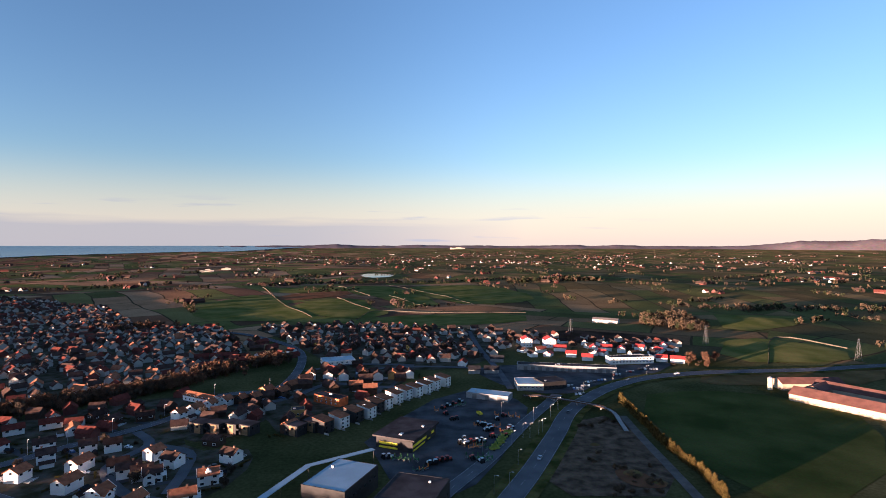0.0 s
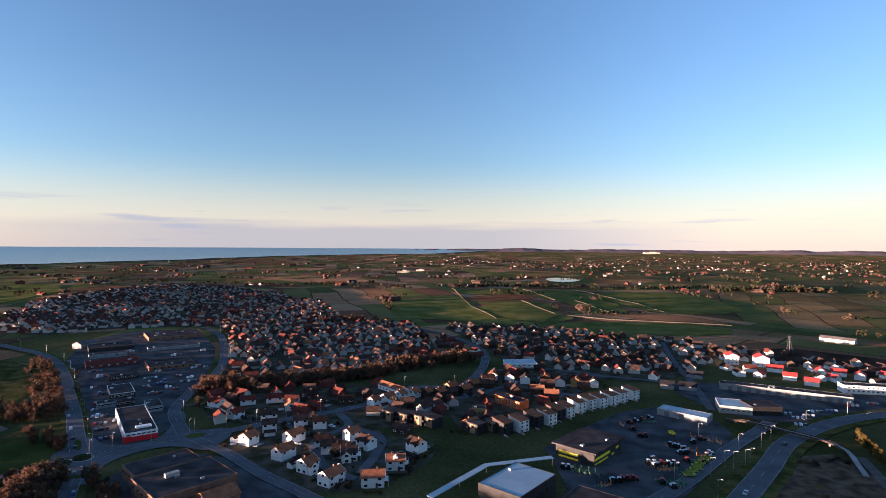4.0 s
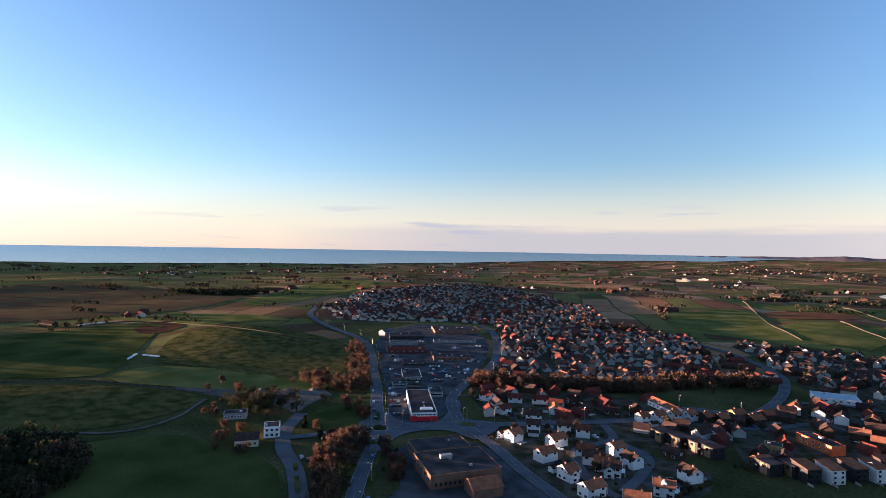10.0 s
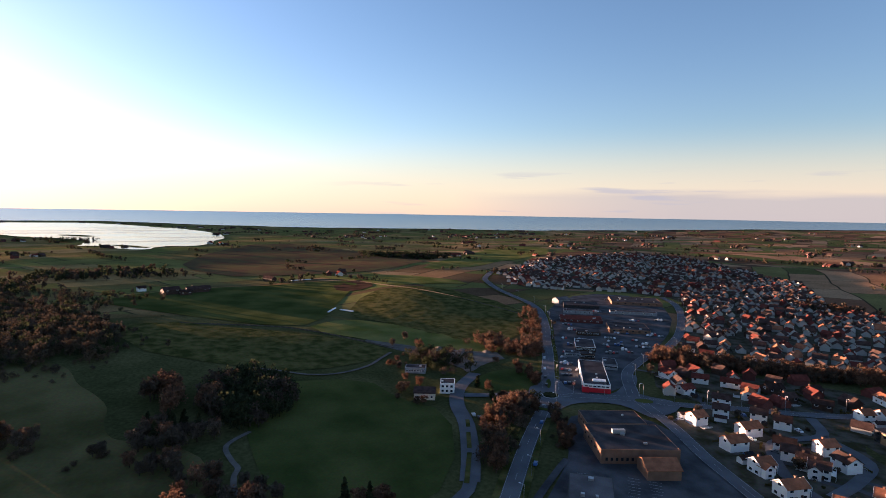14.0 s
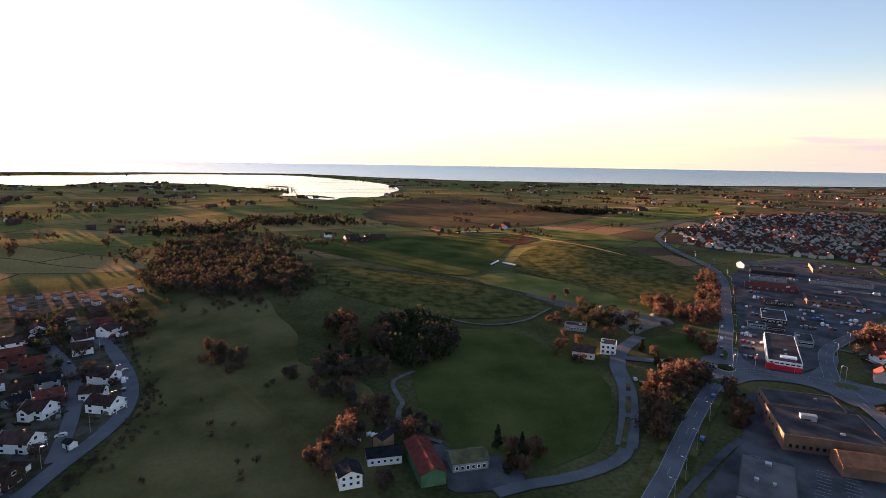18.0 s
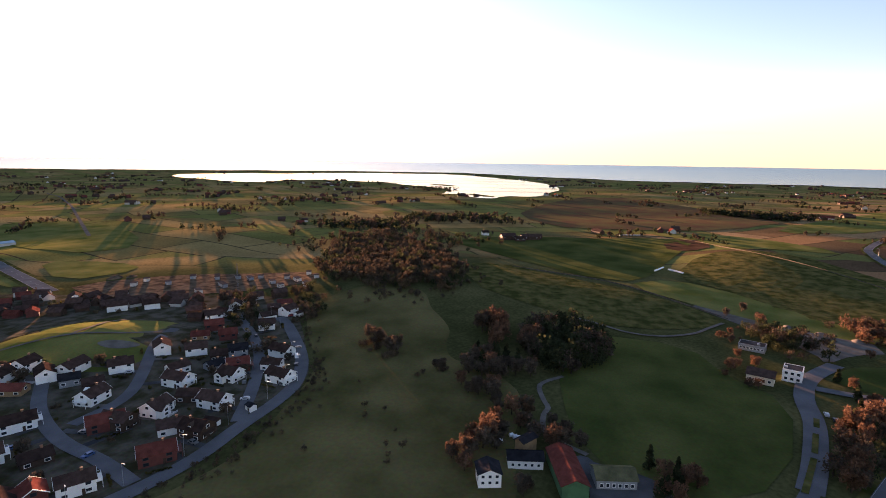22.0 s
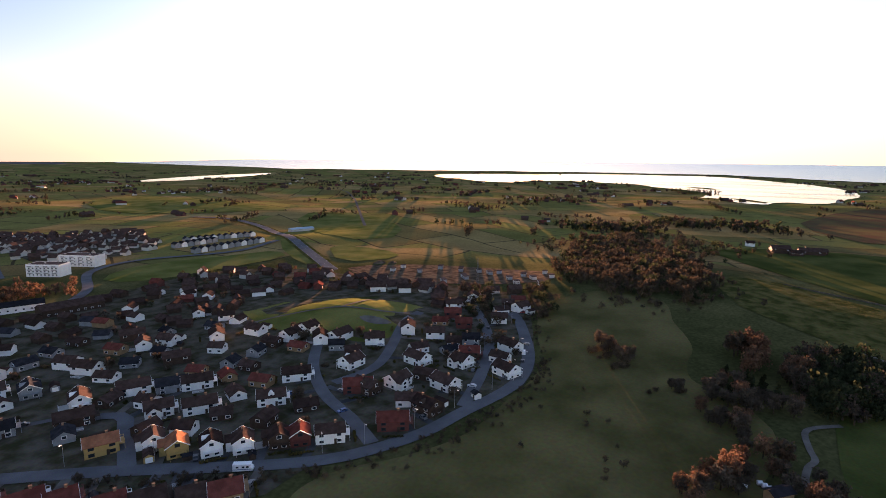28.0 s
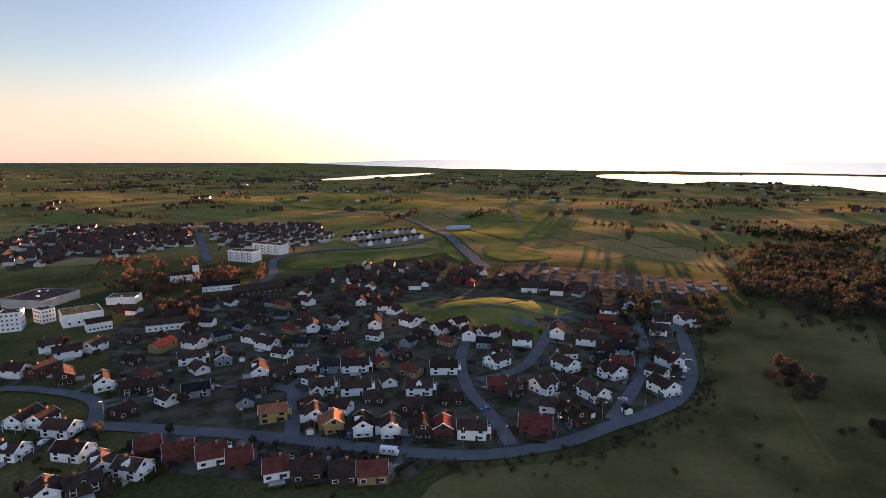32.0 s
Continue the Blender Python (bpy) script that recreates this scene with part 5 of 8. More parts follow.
def build_house(style, l, w, eave, detail, variant=0):
    wall, roof, label = STYLES[style]
    ridge = eave + w / 2 * math.tan(radians(31))
    h = thing("house", label, "house")
    part("wall", gable(l, w, eave, ridge), wall, h)
    part("roof", pitched(l, w, eave, ridge), roof, h)
    if detail >= 1:
        cx = l * (0.18 if variant % 2 else -0.22)
        part("chimney", Shape().box(cx - 0.4, -0.35, ridge - 1.2, cx + 0.4, 0.35, ridge + 0.9).box(cx - 0.5, -0.45, ridge + 0.9, cx + 0.5, 0.45, ridge + 1.05), BRICK, h, "brick chimney")
    if detail >= 1:
        two = eave > 3.7
        for d, turn in ((-1, 0), (1, 180)):
            for z in ((1.3, eave - 0.9) if two else (1.5,)):
                for x in ((-0.3, 0.3) if detail < 3 else (-0.34, 0.0, 0.34)):
                    if detail == 1 and z < 2 and two:
                        continue
                    window(h, x * l, d * (w / 2 + 0.04), z, turn, 1.6, 1.05, detail >= 3, style in "yro")
        for d, turn in ((-1, -90), (1, 90)):
            for y, z in ((-0.22, 1.4), (0.22, 1.4), (0.0, eave + 0.4)) if detail >= 2 else ((0.0, eave - 0.2),):
                window(h, d * (l / 2 + 0.04), y * w, z, turn, 1.45, 1.1, detail >= 3, style in "yro")
    if detail >= 2:
        x, y, z = l / 2 + 0.5, w / 2 + 0.5, eave - (ridge - eave) / w
        for s in (-1, 1):
            trim = Shape()
            for d in (-1, 1):
                a, b = (s * x, d * y, z), (s * x, 0, ridge + 0.03)
                trim.add([(a[0] - 0.04, a[1], a[2] - 0.05), (a[0] + 0.04, a[1], a[2] - 0.05), (b[0] + 0.04, 0, b[2] - 0.05), (b[0] - 0.04, 0, b[2] - 0.05),
                          (a[0] - 0.04, a[1], a[2] + 0.3), (a[0] + 0.04, a[1], a[2] + 0.3), (b[0] + 0.04, 0, b[2] + 0.3), (b[0] - 0.04, 0, b[2] + 0.3)],
                         [(0, 3, 2, 1), (4, 5, 6, 7), (0, 1, 5, 4), (1, 2, 6, 5), (2, 3, 7, 6), (3, 0, 4, 7)])
            part("bargeboard", trim, TRIM if style not in ("d", "o") else wall, h, "white gable boards" if style not in ("d", "o") else "")
        part("door", DOOR_LEAF, None, h, "dark front door", pose(l * 0.17, -w / 2 - 0.05, 0.1))
        x0, x1 = l / 2 - 0.2, l / 2 + 1.9
        b = Shape().box(x0, -w * 0.38, 2.55, x1, w * 0.38, 2.7)
        part("balcony", b, wall, h, "wooden balcony")
        rail = Shape()
        for k in range(9):
            y = -w * 0.38 + w * 0.76 * k / 8
            rail.box(x1 - 0.08, y - 0.04, 2.7, x1, y + 0.04, 3.6)
        rail.box(x1 - 0.1, -w * 0.38, 3.55, x1 + 0.02, w * 0.38, 3.65)
        for s in (-1, 1):
            rail.box(x0, s * w * 0.38 - 0.04, 3.55, x1, s * w * 0.38 + 0.04, 3.65)
        part("balcony_rail", rail, TRIM if style[0] == "w" else wall, h, "thin balcony rail")
        for s in (-1, 1):
            part("balcony_post", Shape().box(x1 - 0.14, s * w * 0.36 - 0.07, -1.0, x1, s * w * 0.36 + 0.07, 2.55), wall, h)
        if variant % 3 == 2:
            wx, wl, ww, up = -l * 0.18, 4.2, w * 0.62, eave - 0.5
            top = up + ww / 2 * math.tan(radians(36))
            part("wing", gable(wl, ww, up, top), wall, h, at=pose(wx, -w / 2 - 0.2, 0, 0, 0, 90))
            part("wing_roof", pitched(wl, ww, up, top, 0.4), roof, h, at=pose(wx, -w / 2 - 0.2, 0, 0, 0, 90))
            for z in (1.5, up - 0.4):
                window(h, wx, -w / 2 - 0.2 - wl / 2 - 0.04, z, 0, 1.7, 1.1, False, style in "yro")
        if variant % 3 == 0:
            dm = Shape().add([(-1.3, -w / 2 + 0.6, eave - 0.2), (1.3, -w / 2 + 0.6, eave - 0.2), (1.3, -w / 2 + 0.6, eave + 1.3), (0, -w / 2 + 0.6, eave + 2.3), (-1.3, -w / 2 + 0.6, eave + 1.3),
                              (-1.3, 0, eave - 0.2), (1.3, 0, eave - 0.2), (1.3, 0, eave + 1.3), (0, 0, eave + 2.3), (-1.3, 0, eave + 1.3)],
                             [(0, 1, 2, 3, 4), (1, 6, 7, 2), (5, 0, 4, 9), (2, 7, 8, 3), (4, 3, 8, 9)])
            d = part("dormer", dm, wall, h)
            window(d, 0, -w / 2 + 0.54, eave + 0.6, 0, 1.0, 0.9, False, style in "yro")
    return h


def put_house(x, y, angle, style, l=10.0, w=8.0, eave=4.9, detail=2, variant=0, group=""):
    key = (style, l, w, eave, detail, variant)
    m = pose(x, y, gz(x, y) + 0.1, 0, 0, angle)
    if key not in PROTO:
        PROTO[key] = build_house(*key)
        ob = PROTO[key]
        ob.matrix_basis = m
    else:
        ob = copy_thing(PROTO[key], m)
    if group:
        ob["group"] = group
    TAKEN.append((x, y, max(l, w) * 0.6))
    return ob


TAKEN = []
VAR = random.Random(5)
for houses, size, group in ((WHITE_HOUSES, (9.0, 7.4, 4.9), "white houses by the hall street"), (LINKED_HOUSES[:6], (6.8, 7.2, 4.6), "linked houses"), (LINKED_HOUSES[6:], (10.0, 7.2, 3.8), "linked houses"), (DETACHED, (8.5, 7.8, 4.8), "houses above the terrace"),
                            (RED_ROWS, (12.5, 7.0, 3.2), "dark red row houses"), (HILL_LOW[:8], (8.4, 9.4, 3.4), "houses along the hill street"), (HILL_LOW[8:], (9.5, 7.4, 4.6), "houses along the hill street"), (HILL_MID, (12.0, 8.2, 4.2), "houses on the hill"), (HILL_EAST, (11.0, 8.4, 4.4), "houses on the hill"),
                            (HILL_WEST, (11.5, 8.2, 4.2), "houses on the hill"), (HILL_FRONT, (10.0, 7.4, 3.8), "houses on the hill"), (NORTH_RED, (11.0, 8.0, 3.6), "houses with red roofs")):
    for x, y, a, st in houses:
        far = math.hypot(x, y)
        l, w, e = size
        k = VAR.choice((0, 1, 2))
        put_house(x, y, a, st, l + (0, 1.5, -1.0)[k], w, e, 3 if far < 120 else 2 if far < 290 else 1 if far < 420 else 0, (k + 1 if k == 0 and far < 260 and houses[0][3] in "r" else k), group)


def modern_box(x, y, a):
    """A flat-roofed dark house with a warm wooden front."""
    key = "modern"
    m = pose(x, y, gz(x, y) + 0.1, 0, 0, a)
    TAKEN.append((x, y, 7))
    if key in PROTO:
        return copy_thing(PROTO[key], m)
    h = PROTO[key] = thing("house", "black flat-roofed house with a yellow wooden front", "house", "flat-roofed houses")
    h.matrix_basis = m
    part("wall", Shape().box(-4, -5, -1.5, 4, 5, 6.0), DARK_WALL, h)
    part("roof", Shape().box(-4.4, -5.4, 6.0, 4.4, 5.4, 6.3), ROOF_FELT, h)
    part("front_panel", Shape().box(-4.12, -3.2, 0.2, -3.9, 1.2, 5.6), TAN_WALL, h, "yellow-brown board panel")
    for y0, z in ((3.0, 1.5), (3.0, 4.3), (-1.0, 4.3)):
        window(h, -4.14, y0, z, -90, 1.5, 1.2, True, True)
    for x0 in (-2, 2):
        window(h, x0, -5.05, 4.2, 0, 1.3, 1.2, True, True)
    part("balcony", Shape().box(-5.6, 1.6, 2.8, -4.0, 4.8, 2.95).box(-5.6, 1.6, 2.95, -5.5, 4.8, 3.9), DARK_WALL, h, "dark balcony")
    return h


for x, y, a, st in MODERN_BOXES:
    modern_box(x, y, a)


def terrace_unit(x, y, a, white, drop):
    """One stepped unit of the three-storey terrace, with an orange mono-pitched roof."""
    key = ("terrace", white)
    m = pose(x, y, gz(x, y) + 0.1 + drop, 0, 0, a)
    TAKEN.append((x, y, 8))
    if key in PROTO:
        return copy_thing(PROTO[key], m)
    wall = WHITE if white else DARK_WALL
    h = PROTO[key] = thing("terraced_house", ("white" if white else "black") + " three-storey terraced house with an orange roof", "terraced house", "terrace on the slope")
    h.matrix_basis = m
    part("wall", Shape().add([(-3.8, -5, -4), (3.8, -5, -4), (3.8, 5, -4), (-3.8, 5, -4), (-3.8, -5, 6.9), (3.8, -5, 6.9), (3.8, 5, 8.2), (-3.8, 5, 8.2)],
                             [(0, 1, 5, 4), (1, 2, 6, 5), (2, 3, 7, 6), (3, 0, 4, 7), (4, 5, 6, 7)]), wall, h)
    part("roof", Shape().add([(-4.1, -5.5, 6.87), (4.1, -5.5, 6.87), (4.1, 5.4, 8.3), (-4.1, 5.4, 8.3), (-4.1, -5.5, 7.1), (4.1, -5.5, 7.1), (4.1, 5.4, 8.53), (-4.1, 5.4, 8.53)],
                             [(0, 3, 2, 1), (4, 5, 6, 7), (0, 1, 5, 4), (1, 2, 6, 5), (2, 3, 7, 6), (3, 0, 4, 7)]), ROOF_ORANGE, h)
    for z in (1.1, 3.5, 5.7):
        for q in (-2.0, 2.0):
            window(h, q, -5.04, z, 0, 1.3, 1.1, False, not white)
    for z in (1.1, 3.5, 5.9):
        for q in (-2.6, 2.2):
            window(h, 3.84, q, z, 90, 1.0, 1.0, False, not white)
    for z in (2.3, 4.6):
        part("balcony", Shape().box(-3.6, -6.4, z, 0.2, -5.0, z + 0.15).box(-3.6, -6.4, z + 0.15, 0.2, -6.32, z + 1.1), wall, h, "narrow balcony")
    part("garden_wall", Shape().box(-3.8, -8.5, -3, -3.6, -5, 1.0), CONCRETE, h, "pale garden wall")
    return h


for i, (x, y) in enumerate(TERRACE):
    terrace_unit(x, y, 56, i not in (0, 2, 4), 0.0)


GREY_GATE = material("grey_gate", (0.12, 0.125, 0.13), 0.6, 0.1, 3.0)


def hall(name, label, key, high, wall, roof, shape="flat", windows=(), rim=0.2, category="building", doors=0, group="", edge=None):
    """A large building over a rectangle: middle, length, depth, turn. windows: (side, height, count, width, tall)."""
    cx, cy, l, w, a = HALLS[key]
    b = thing(name, label, category, group)
    b.matrix_basis = pose(cx, cy, gz(cx, cy) + 0.1, 0, 0, a)
    TAKEN.append((cx, cy, max(l, w) * 0.5 + 3))
    if shape == "flat":
        part("wall", Shape().box(-l / 2, -w / 2, -2, l / 2, w / 2, high), wall, b)
        part("roof", Shape().box(-l / 2 + 0.35, -w / 2 + 0.35, high, l / 2 - 0.35, w / 2 - 0.35, high + 0.12), roof, b)
        p = Shape()
        for x0, y0, x1, y1 in ((-l / 2, -w / 2, l / 2, -w / 2 + 0.35), (-l / 2, w / 2 - 0.35, l / 2, w / 2), (-l / 2, -w / 2 + 0.35, -l / 2 + 0.35, w / 2 - 0.35), (l / 2 - 0.35, -w / 2 + 0.35, l / 2, w / 2 - 0.35)):
            p.box(x0 - 0.02, y0 - 0.02, high - 0.1, x1 + 0.02, y1 + 0.02, high + rim)
        part("parapet", p, edge or wall, b)
        for i in range(max(1, int(l * w / 320))):
            q = random.Random(hash((i, int(cx))) % 9999)
            x, y, s = q.uniform(-l * 0.4, l * 0.4), q.uniform(-w * 0.35, w * 0.35), q.uniform(0.5, 1.2)
            part("roof_vent", Shape().box(x - s, y - s * 0.7, high + 0.1, x + s, y + s * 0.7, high + 0.9), METAL, b, "small grey roof vent")
    else:
        flip = w > l
        ll, ww = (w, l) if flip else (l, w)
        ridge = high + ww / 2 * math.tan(radians(24))
        turn = pose(0, 0, 0, 0, 0, 90 if flip else 0)
        part("wall", gable(ll, ww, high, ridge), wall, b, at=turn)
        part("roof", pitched(ll, ww, high, ridge), roof, b, at=turn)
    for side, z, count, wide, tall in windows:
        n, d, t = ((l, -w / 2 - 0.04, 0), (w, l / 2 + 0.04, 90), (l, w / 2 + 0.04, 180), (w, -l / 2 - 0.04, -90))[side]
        for i in range(count):
            q = (i + 0.5) / count * n * 0.92 - n * 0.46
            x, y = (q, d) if side % 2 == 0 else (d, q)
            window(b, x, y, z, t, wide, tall, False, wall in (DARK_WALL, BRICK))
    for i in range(doors):
        q = (i + 0.5) / doors * l * 0.9 - l * 0.45
        # the gate colour is greyed in place of the shade over it
        part("gate", Shape().box(q - 1.6, -w / 2 - 0.1, -0.1, q + 1.6, -w / 2 + 0.02, 3.4), GREY_GATE, b, "grey roller gate")
    return b, l, w


b, l, w = hall("factory_hall", "brown brick hall with a dark flat roof", "brick_hall", 6.5, BRICK, ROOF_FELT, windows=((0, 2.2, 14, 0.9, 1.2), (3, 4.0, 5, 1.2, 0.9)))
part("roof_container", Shape().box(-7, 3, 6.6, -1, 5.4, 8.3), CONCRETE, b, "pale ventilation unit")
hall("factory_wing", "lower brick wing with a dark flat roof", "brick_wing", 6.0, BRICK, ROOF_FELT, windows=((3, 4.0, 4, 1.2, 0.9),))
b, l, w = hall("flat_hall", "pale flat-roofed hall with a dark roof edge", "flat_hall", 5.0, GREY_WALL, ROOF_GREY, windows=((3, 2.4, 4, 1.4, 0.9),), edge=DARK_TRIM)
part("roof_duct", Shape().box(-l / 2 + 3, -1.0, 5.1, -l / 2 + 5, 1.0, 6.0).box(2, -4, 5.1, 3.4, -2.6, 6.2), METAL, b, "pale ventilation duct")
hall("brown_hall", "small hall with a brown pitched roof", "brown_hall", 4.5, BRICK, ROOF_ORANGE, "gable")
b, l, w = hall("shop", "white flat-roofed shop with a red ground floor", "shop", 5.2, WHITE, ROOF_FELT, windows=((0, 4.1, 6, 1.9, 0.7), (3, 3.9, 12, 1.6, 0.6)))
part("sign_band", Shape().box(-l / 2 - 0.15, -w / 2 - 0.15, -1, l / 2 + 0.15, -w / 2 + 1.0, 3.0), RED_SIGN, b, "red shop front")
part("entrance", Shape().box(-l / 2 - 0.6, -w / 2 - 1.2, -1, -l / 2 + 3.5, -w / 2 + 3, 3.5), RED_SIGN, b, "red entrance box")
part("roof_room", Shape().box(-2, -w / 2 + 6, 5.2, 6, -w / 2 + 10, 6.1), TRIM, b, "white plant room")
# several store walls are darkened in colour in place of the shade on them
for nm, key, h, wl, rf, lab in (
        ("store", "store_a", 4, BROWN_WALL, ROOF_FELT, "grey store with a white roof edge"), ("store", "store_b", 3.6, BROWN_WALL, ROOF_FELT, "brown store with a white roof edge"),
        ("store", "red_store", 3.6, RED_WALL, ROOF_RED, "long dark red store with a red roof"), ("store", "store_c", 4, GREY_WALL, ROOF_FELT, "low grey flat-roofed store"),
        ("store", "store_d", 3.6, BRICK, ROOF_FELT, "grey store with a dark flat roof"), ("store", "store_e", 4, DARK_WALL, ROOF_FELT, "grey warehouse with a dark flat roof"),
        ("store", "store_f", 3.4, GREY_WALL, ROOF_FELT, "low grey store with a flat roof"), ("store", "store_g", 4, BRICK, ROOF_FELT, "brick store with a flat roof"),
        ("store", "low_store", 3.5, GREY_WALL, ROOF_FELT, "low grey flat-roofed store"), ("store", "link_store", 4, BROWN_WALL, ROOF_FELT, "dark flat-roofed link building"), ("store", "annex", 4, GREY_WALL, ROOF_FELT, "grey flat-roofed shop annex"), ("store", "sports_hall", 4, WHITE, ROOF_PALE, "long white flat-roofed hall"), ("store", "grey_hall", 5, CONCRETE, ROOF_PALE, "concrete store with a pale grey roof"), ("store", "black_hall", 6, DARK_WALL, ROOF_FELT, "tall black flat-roofed store")):
    hall(nm, lab, key, h, wl, rf, windows=((0, 2.4, 6, 1.6, 0.9), (3, 2.4, 4, 1.4, 0.9)), group="stores", edge=TRIM if key == "store_a" else None)
hall("hall", "grey hall with a grey roof", "white_hall", 5, GREY_WALL, ROOF_GREY, "gable")
b, l, w = hall("machine_showroom", "black showroom with yellow bands and a wide flat roof", "yellow_hall", 7.0, DARK_WALL, ROOF_FELT, rim=0.3)
part("roof_edge", Shape().box(-l / 2 - 1.6, -w / 2 - 1.6, 6.6, l / 2 + 1.6, w / 2 + 1.6, 7.35), ROOF_FELT, b, "wide dark roof edge")
for x0, x1, z0, z1 in ((-l / 2 + 0.5, 0, 0.6, 1.5), (-l / 2 + 0.5, 2, 2.7, 4.0), (l * 0.3, l / 2 - 3, 2.7, 4.0), (4, 7, 0.8, 1.6)):
    part("yellow_band", Shape().box(x0, -w / 2 - 0.2, z0, x1, -w / 2 + 0.05, z1), YELLOW_SIGN, b, "yellow panel")
for y0, y1, z0, z1 in ((-w / 2 + 9, w * 0.42, 0.6, 1.6), (-w / 2 + 9, w * 0.42, 2.7, 4.0)):
    part("yellow_band", Shape().box(-l / 2 - 0.2, y0, z0, -l / 2 + 0.05, y1, z1), YELLOW_SIGN, b, "yellow panel")
b, l, w = hall("blue_hall", "low hall with a pale blue sheet roof", "blue_hall", 4.2, GREY_WALL, ROOF_PALE, doors=3)
# both large halls get black walls in place of the shade on them
hall("large_hall", "large hall with a pale blue sheet roof", "roof_hall", 10.0, DARK_WALL, ROOF_PALE, windows=((1, 6.0, 6, 1.5, 1.0),))
hall("large_hall", "large hall with a dark flat roof and white edge", "dark_hall", 10.0, DARK_WALL, ROOF_FELT, windows=((1, 5.0, 6, 1.5, 1.0), (2, 5.0, 6, 1.5, 1.0)))
hall("depot", "long low depot with a row of pale gates", "warehouse", 5.0, GREY_WALL, ROOF_FELT, doors=12)
hall("office_block", "long white office with a rounded front", "curved_hall", 6.0, WHITE, ROOF_FELT, windows=((0, 2.0, 12, 1.4, 1.0), (0, 4.6, 12, 1.4, 1.0)))
for key in ("red_block", "red_block2"):
    hall("house", "tall white house with a bright red roof", key, 8.0, WHITE, ROOF_BRIGHT, "gable", ((0, 2.0, 3, 1.0, 1.0), (0, 5.0, 3, 1.0, 1.0)), category="house", group="houses with red roofs")
b, l, w = hall("barn", "long sand-coloured barn with a faded red roof", "barn_long", 5.0, SAND_WALL, ROOF_FADED, "gable", ((0, 2.0, 16, 0.9, 0.7),), category="barn")
hall("barn", "long sand-coloured barn with a faded red roof", "barn_back", 5.0, SAND_WALL, ROOF_FADED, "gable", category="barn")
hall("barn", "sand-coloured barn with a faded red roof behind the long barn", "barn_mid", 6.0, SAND_WALL, ROOF_FADED, "gable", category="barn")
hall("barn", "cross-gabled sand-coloured barn with a faded red roof", "barn_cross", 6.5, SAND_WALL, ROOF_FADED, "gable", ((0, 2.0, 4, 0.9, 0.7),), category="barn")
hall("barn", "long white barn behind a brown field", "barn_white", 4.5, FAR_WHITE, ROOF_GREY, "gable", category="barn")
silo = thing("silo", "pale round farm silo beside a barn", "silo")
cx, cy = 252.0, 418.0
silo.matrix_basis = pose(cx, cy, gz(cx, cy))
part("body", Shape().tube((0, 0, -1), (0, 0, 9), 1.8, 1.8, 20), CREAM, silo)
part("cap", Shape().tube((0, 0, 9), (0, 0, 10), 1.9, 0.3, 20), METAL, silo, "domed metal cap")
hall("barn", "grey open barn with a mossy roof", "farm_barn", 3.6, GREY_WALL, ROOF_MOSS, "gable", ((0, 1.6, 6, 1.0, 1.2),), category="barn")
hall("barn", "long farm building with a red tiled roof", "farm_long", 4.6, PLASTIC_GREEN, ROOF_RED, "gable", category="barn")
hall("farmhouse", "white farmhouse with a dark slate roof", "farm_house", 5.0, WHITE, ROOF_BLACK, "gable", ((3, 2.0, 2, 0.9, 1.0), (3, 4.6, 2, 0.8, 0.9), (0, 2.0, 3, 1.0, 1.0), (0, 4.2, 3, 1.0, 1.0)), category="house")
hall("farm_wing", "low white farm wing with a dark roof", "farm_mid", 3.4, WHITE, ROOF_BLACK, "gable", ((0, 1.6, 5, 0.9, 0.9),), category="house")
hall("farm_shed", "old timber shed with a dark roof", "farm_tower", 6.0, TAN_WALL, ROOF_BLACK, "gable", category="shed")
hall("bungalow", "low grey bungalow with a flat roof", "flat_low", 3.6, GREY_WALL, ROOF_FELT, windows=((0, 1.8, 7, 1.3, 0.9),), category="house")
hall("house", "white two-storey flat-roofed house with dark glass", "flat_two", 6.2, WHITE, ROOF_FELT, windows=((0, 1.7, 3, 1.4, 1.3), (0, 4.5, 3, 1.4, 1.3), (3, 4.5, 3, 1.4, 1.2)), category="house")
hall("villa", "villa with a brown hipped roof and pale walls", "villa", 4.0, CREAM, ROOF_BROWN, "gable", ((0, 1.8, 4, 1.2, 1.2),), category="house")
hall("house", "small house with a brown roof among trees", "lot_house", 4.0, CREAM, ROOF_BROWN, "gable", ((0, 1.8, 3, 1.0, 1.0),), category="house")
for key in ("block_a", "block_b"):
    b, l, w = hall("apartment_block", "white apartment block with rows of balconies", key, 11.0, WHITE, ROOF_FELT, windows=tuple((0, z, 8, 1.3, 1.1) for z in (1.8, 4.8, 7.8)) + tuple((3, z, 3, 1.2, 1.0) for z in (1.8, 4.8, 7.8)))
    for z in (3.0, 6.0, 9.0):
        for i in range(4):
            x = -l * 0.36 + l * 0.24 * i
            part("balcony", Shape().box(x - 1.9, -w / 2 - 1.6, z, x + 1.9, -w / 2, z + 0.2).box(x - 1.9, -w / 2 - 1.6, z + 0.2, x + 1.9, -w / 2 - 1.5, z + 1.1), CONCRETE, b)
for key, h, rows in (("school_a", 12.0, (1.8, 4.6, 7.4, 10.2)), ("school_b", 9.0, (1.8, 4.6, 7.4))):
    hall("school_block", "white concrete block with rows of windows", key, h, WHITE, ROOF_FELT, windows=tuple((0, z, 4, 0.9, 1.1) for z in rows) + tuple((1, z, 5, 0.9, 1.1) for z in rows) + tuple((3, z, 5, 0.9, 1.1) for z in rows))
hall("school", "large flat-roofed school with many roof lights", "school_roof", 6.0, CONCRETE, ROOF_FELT)
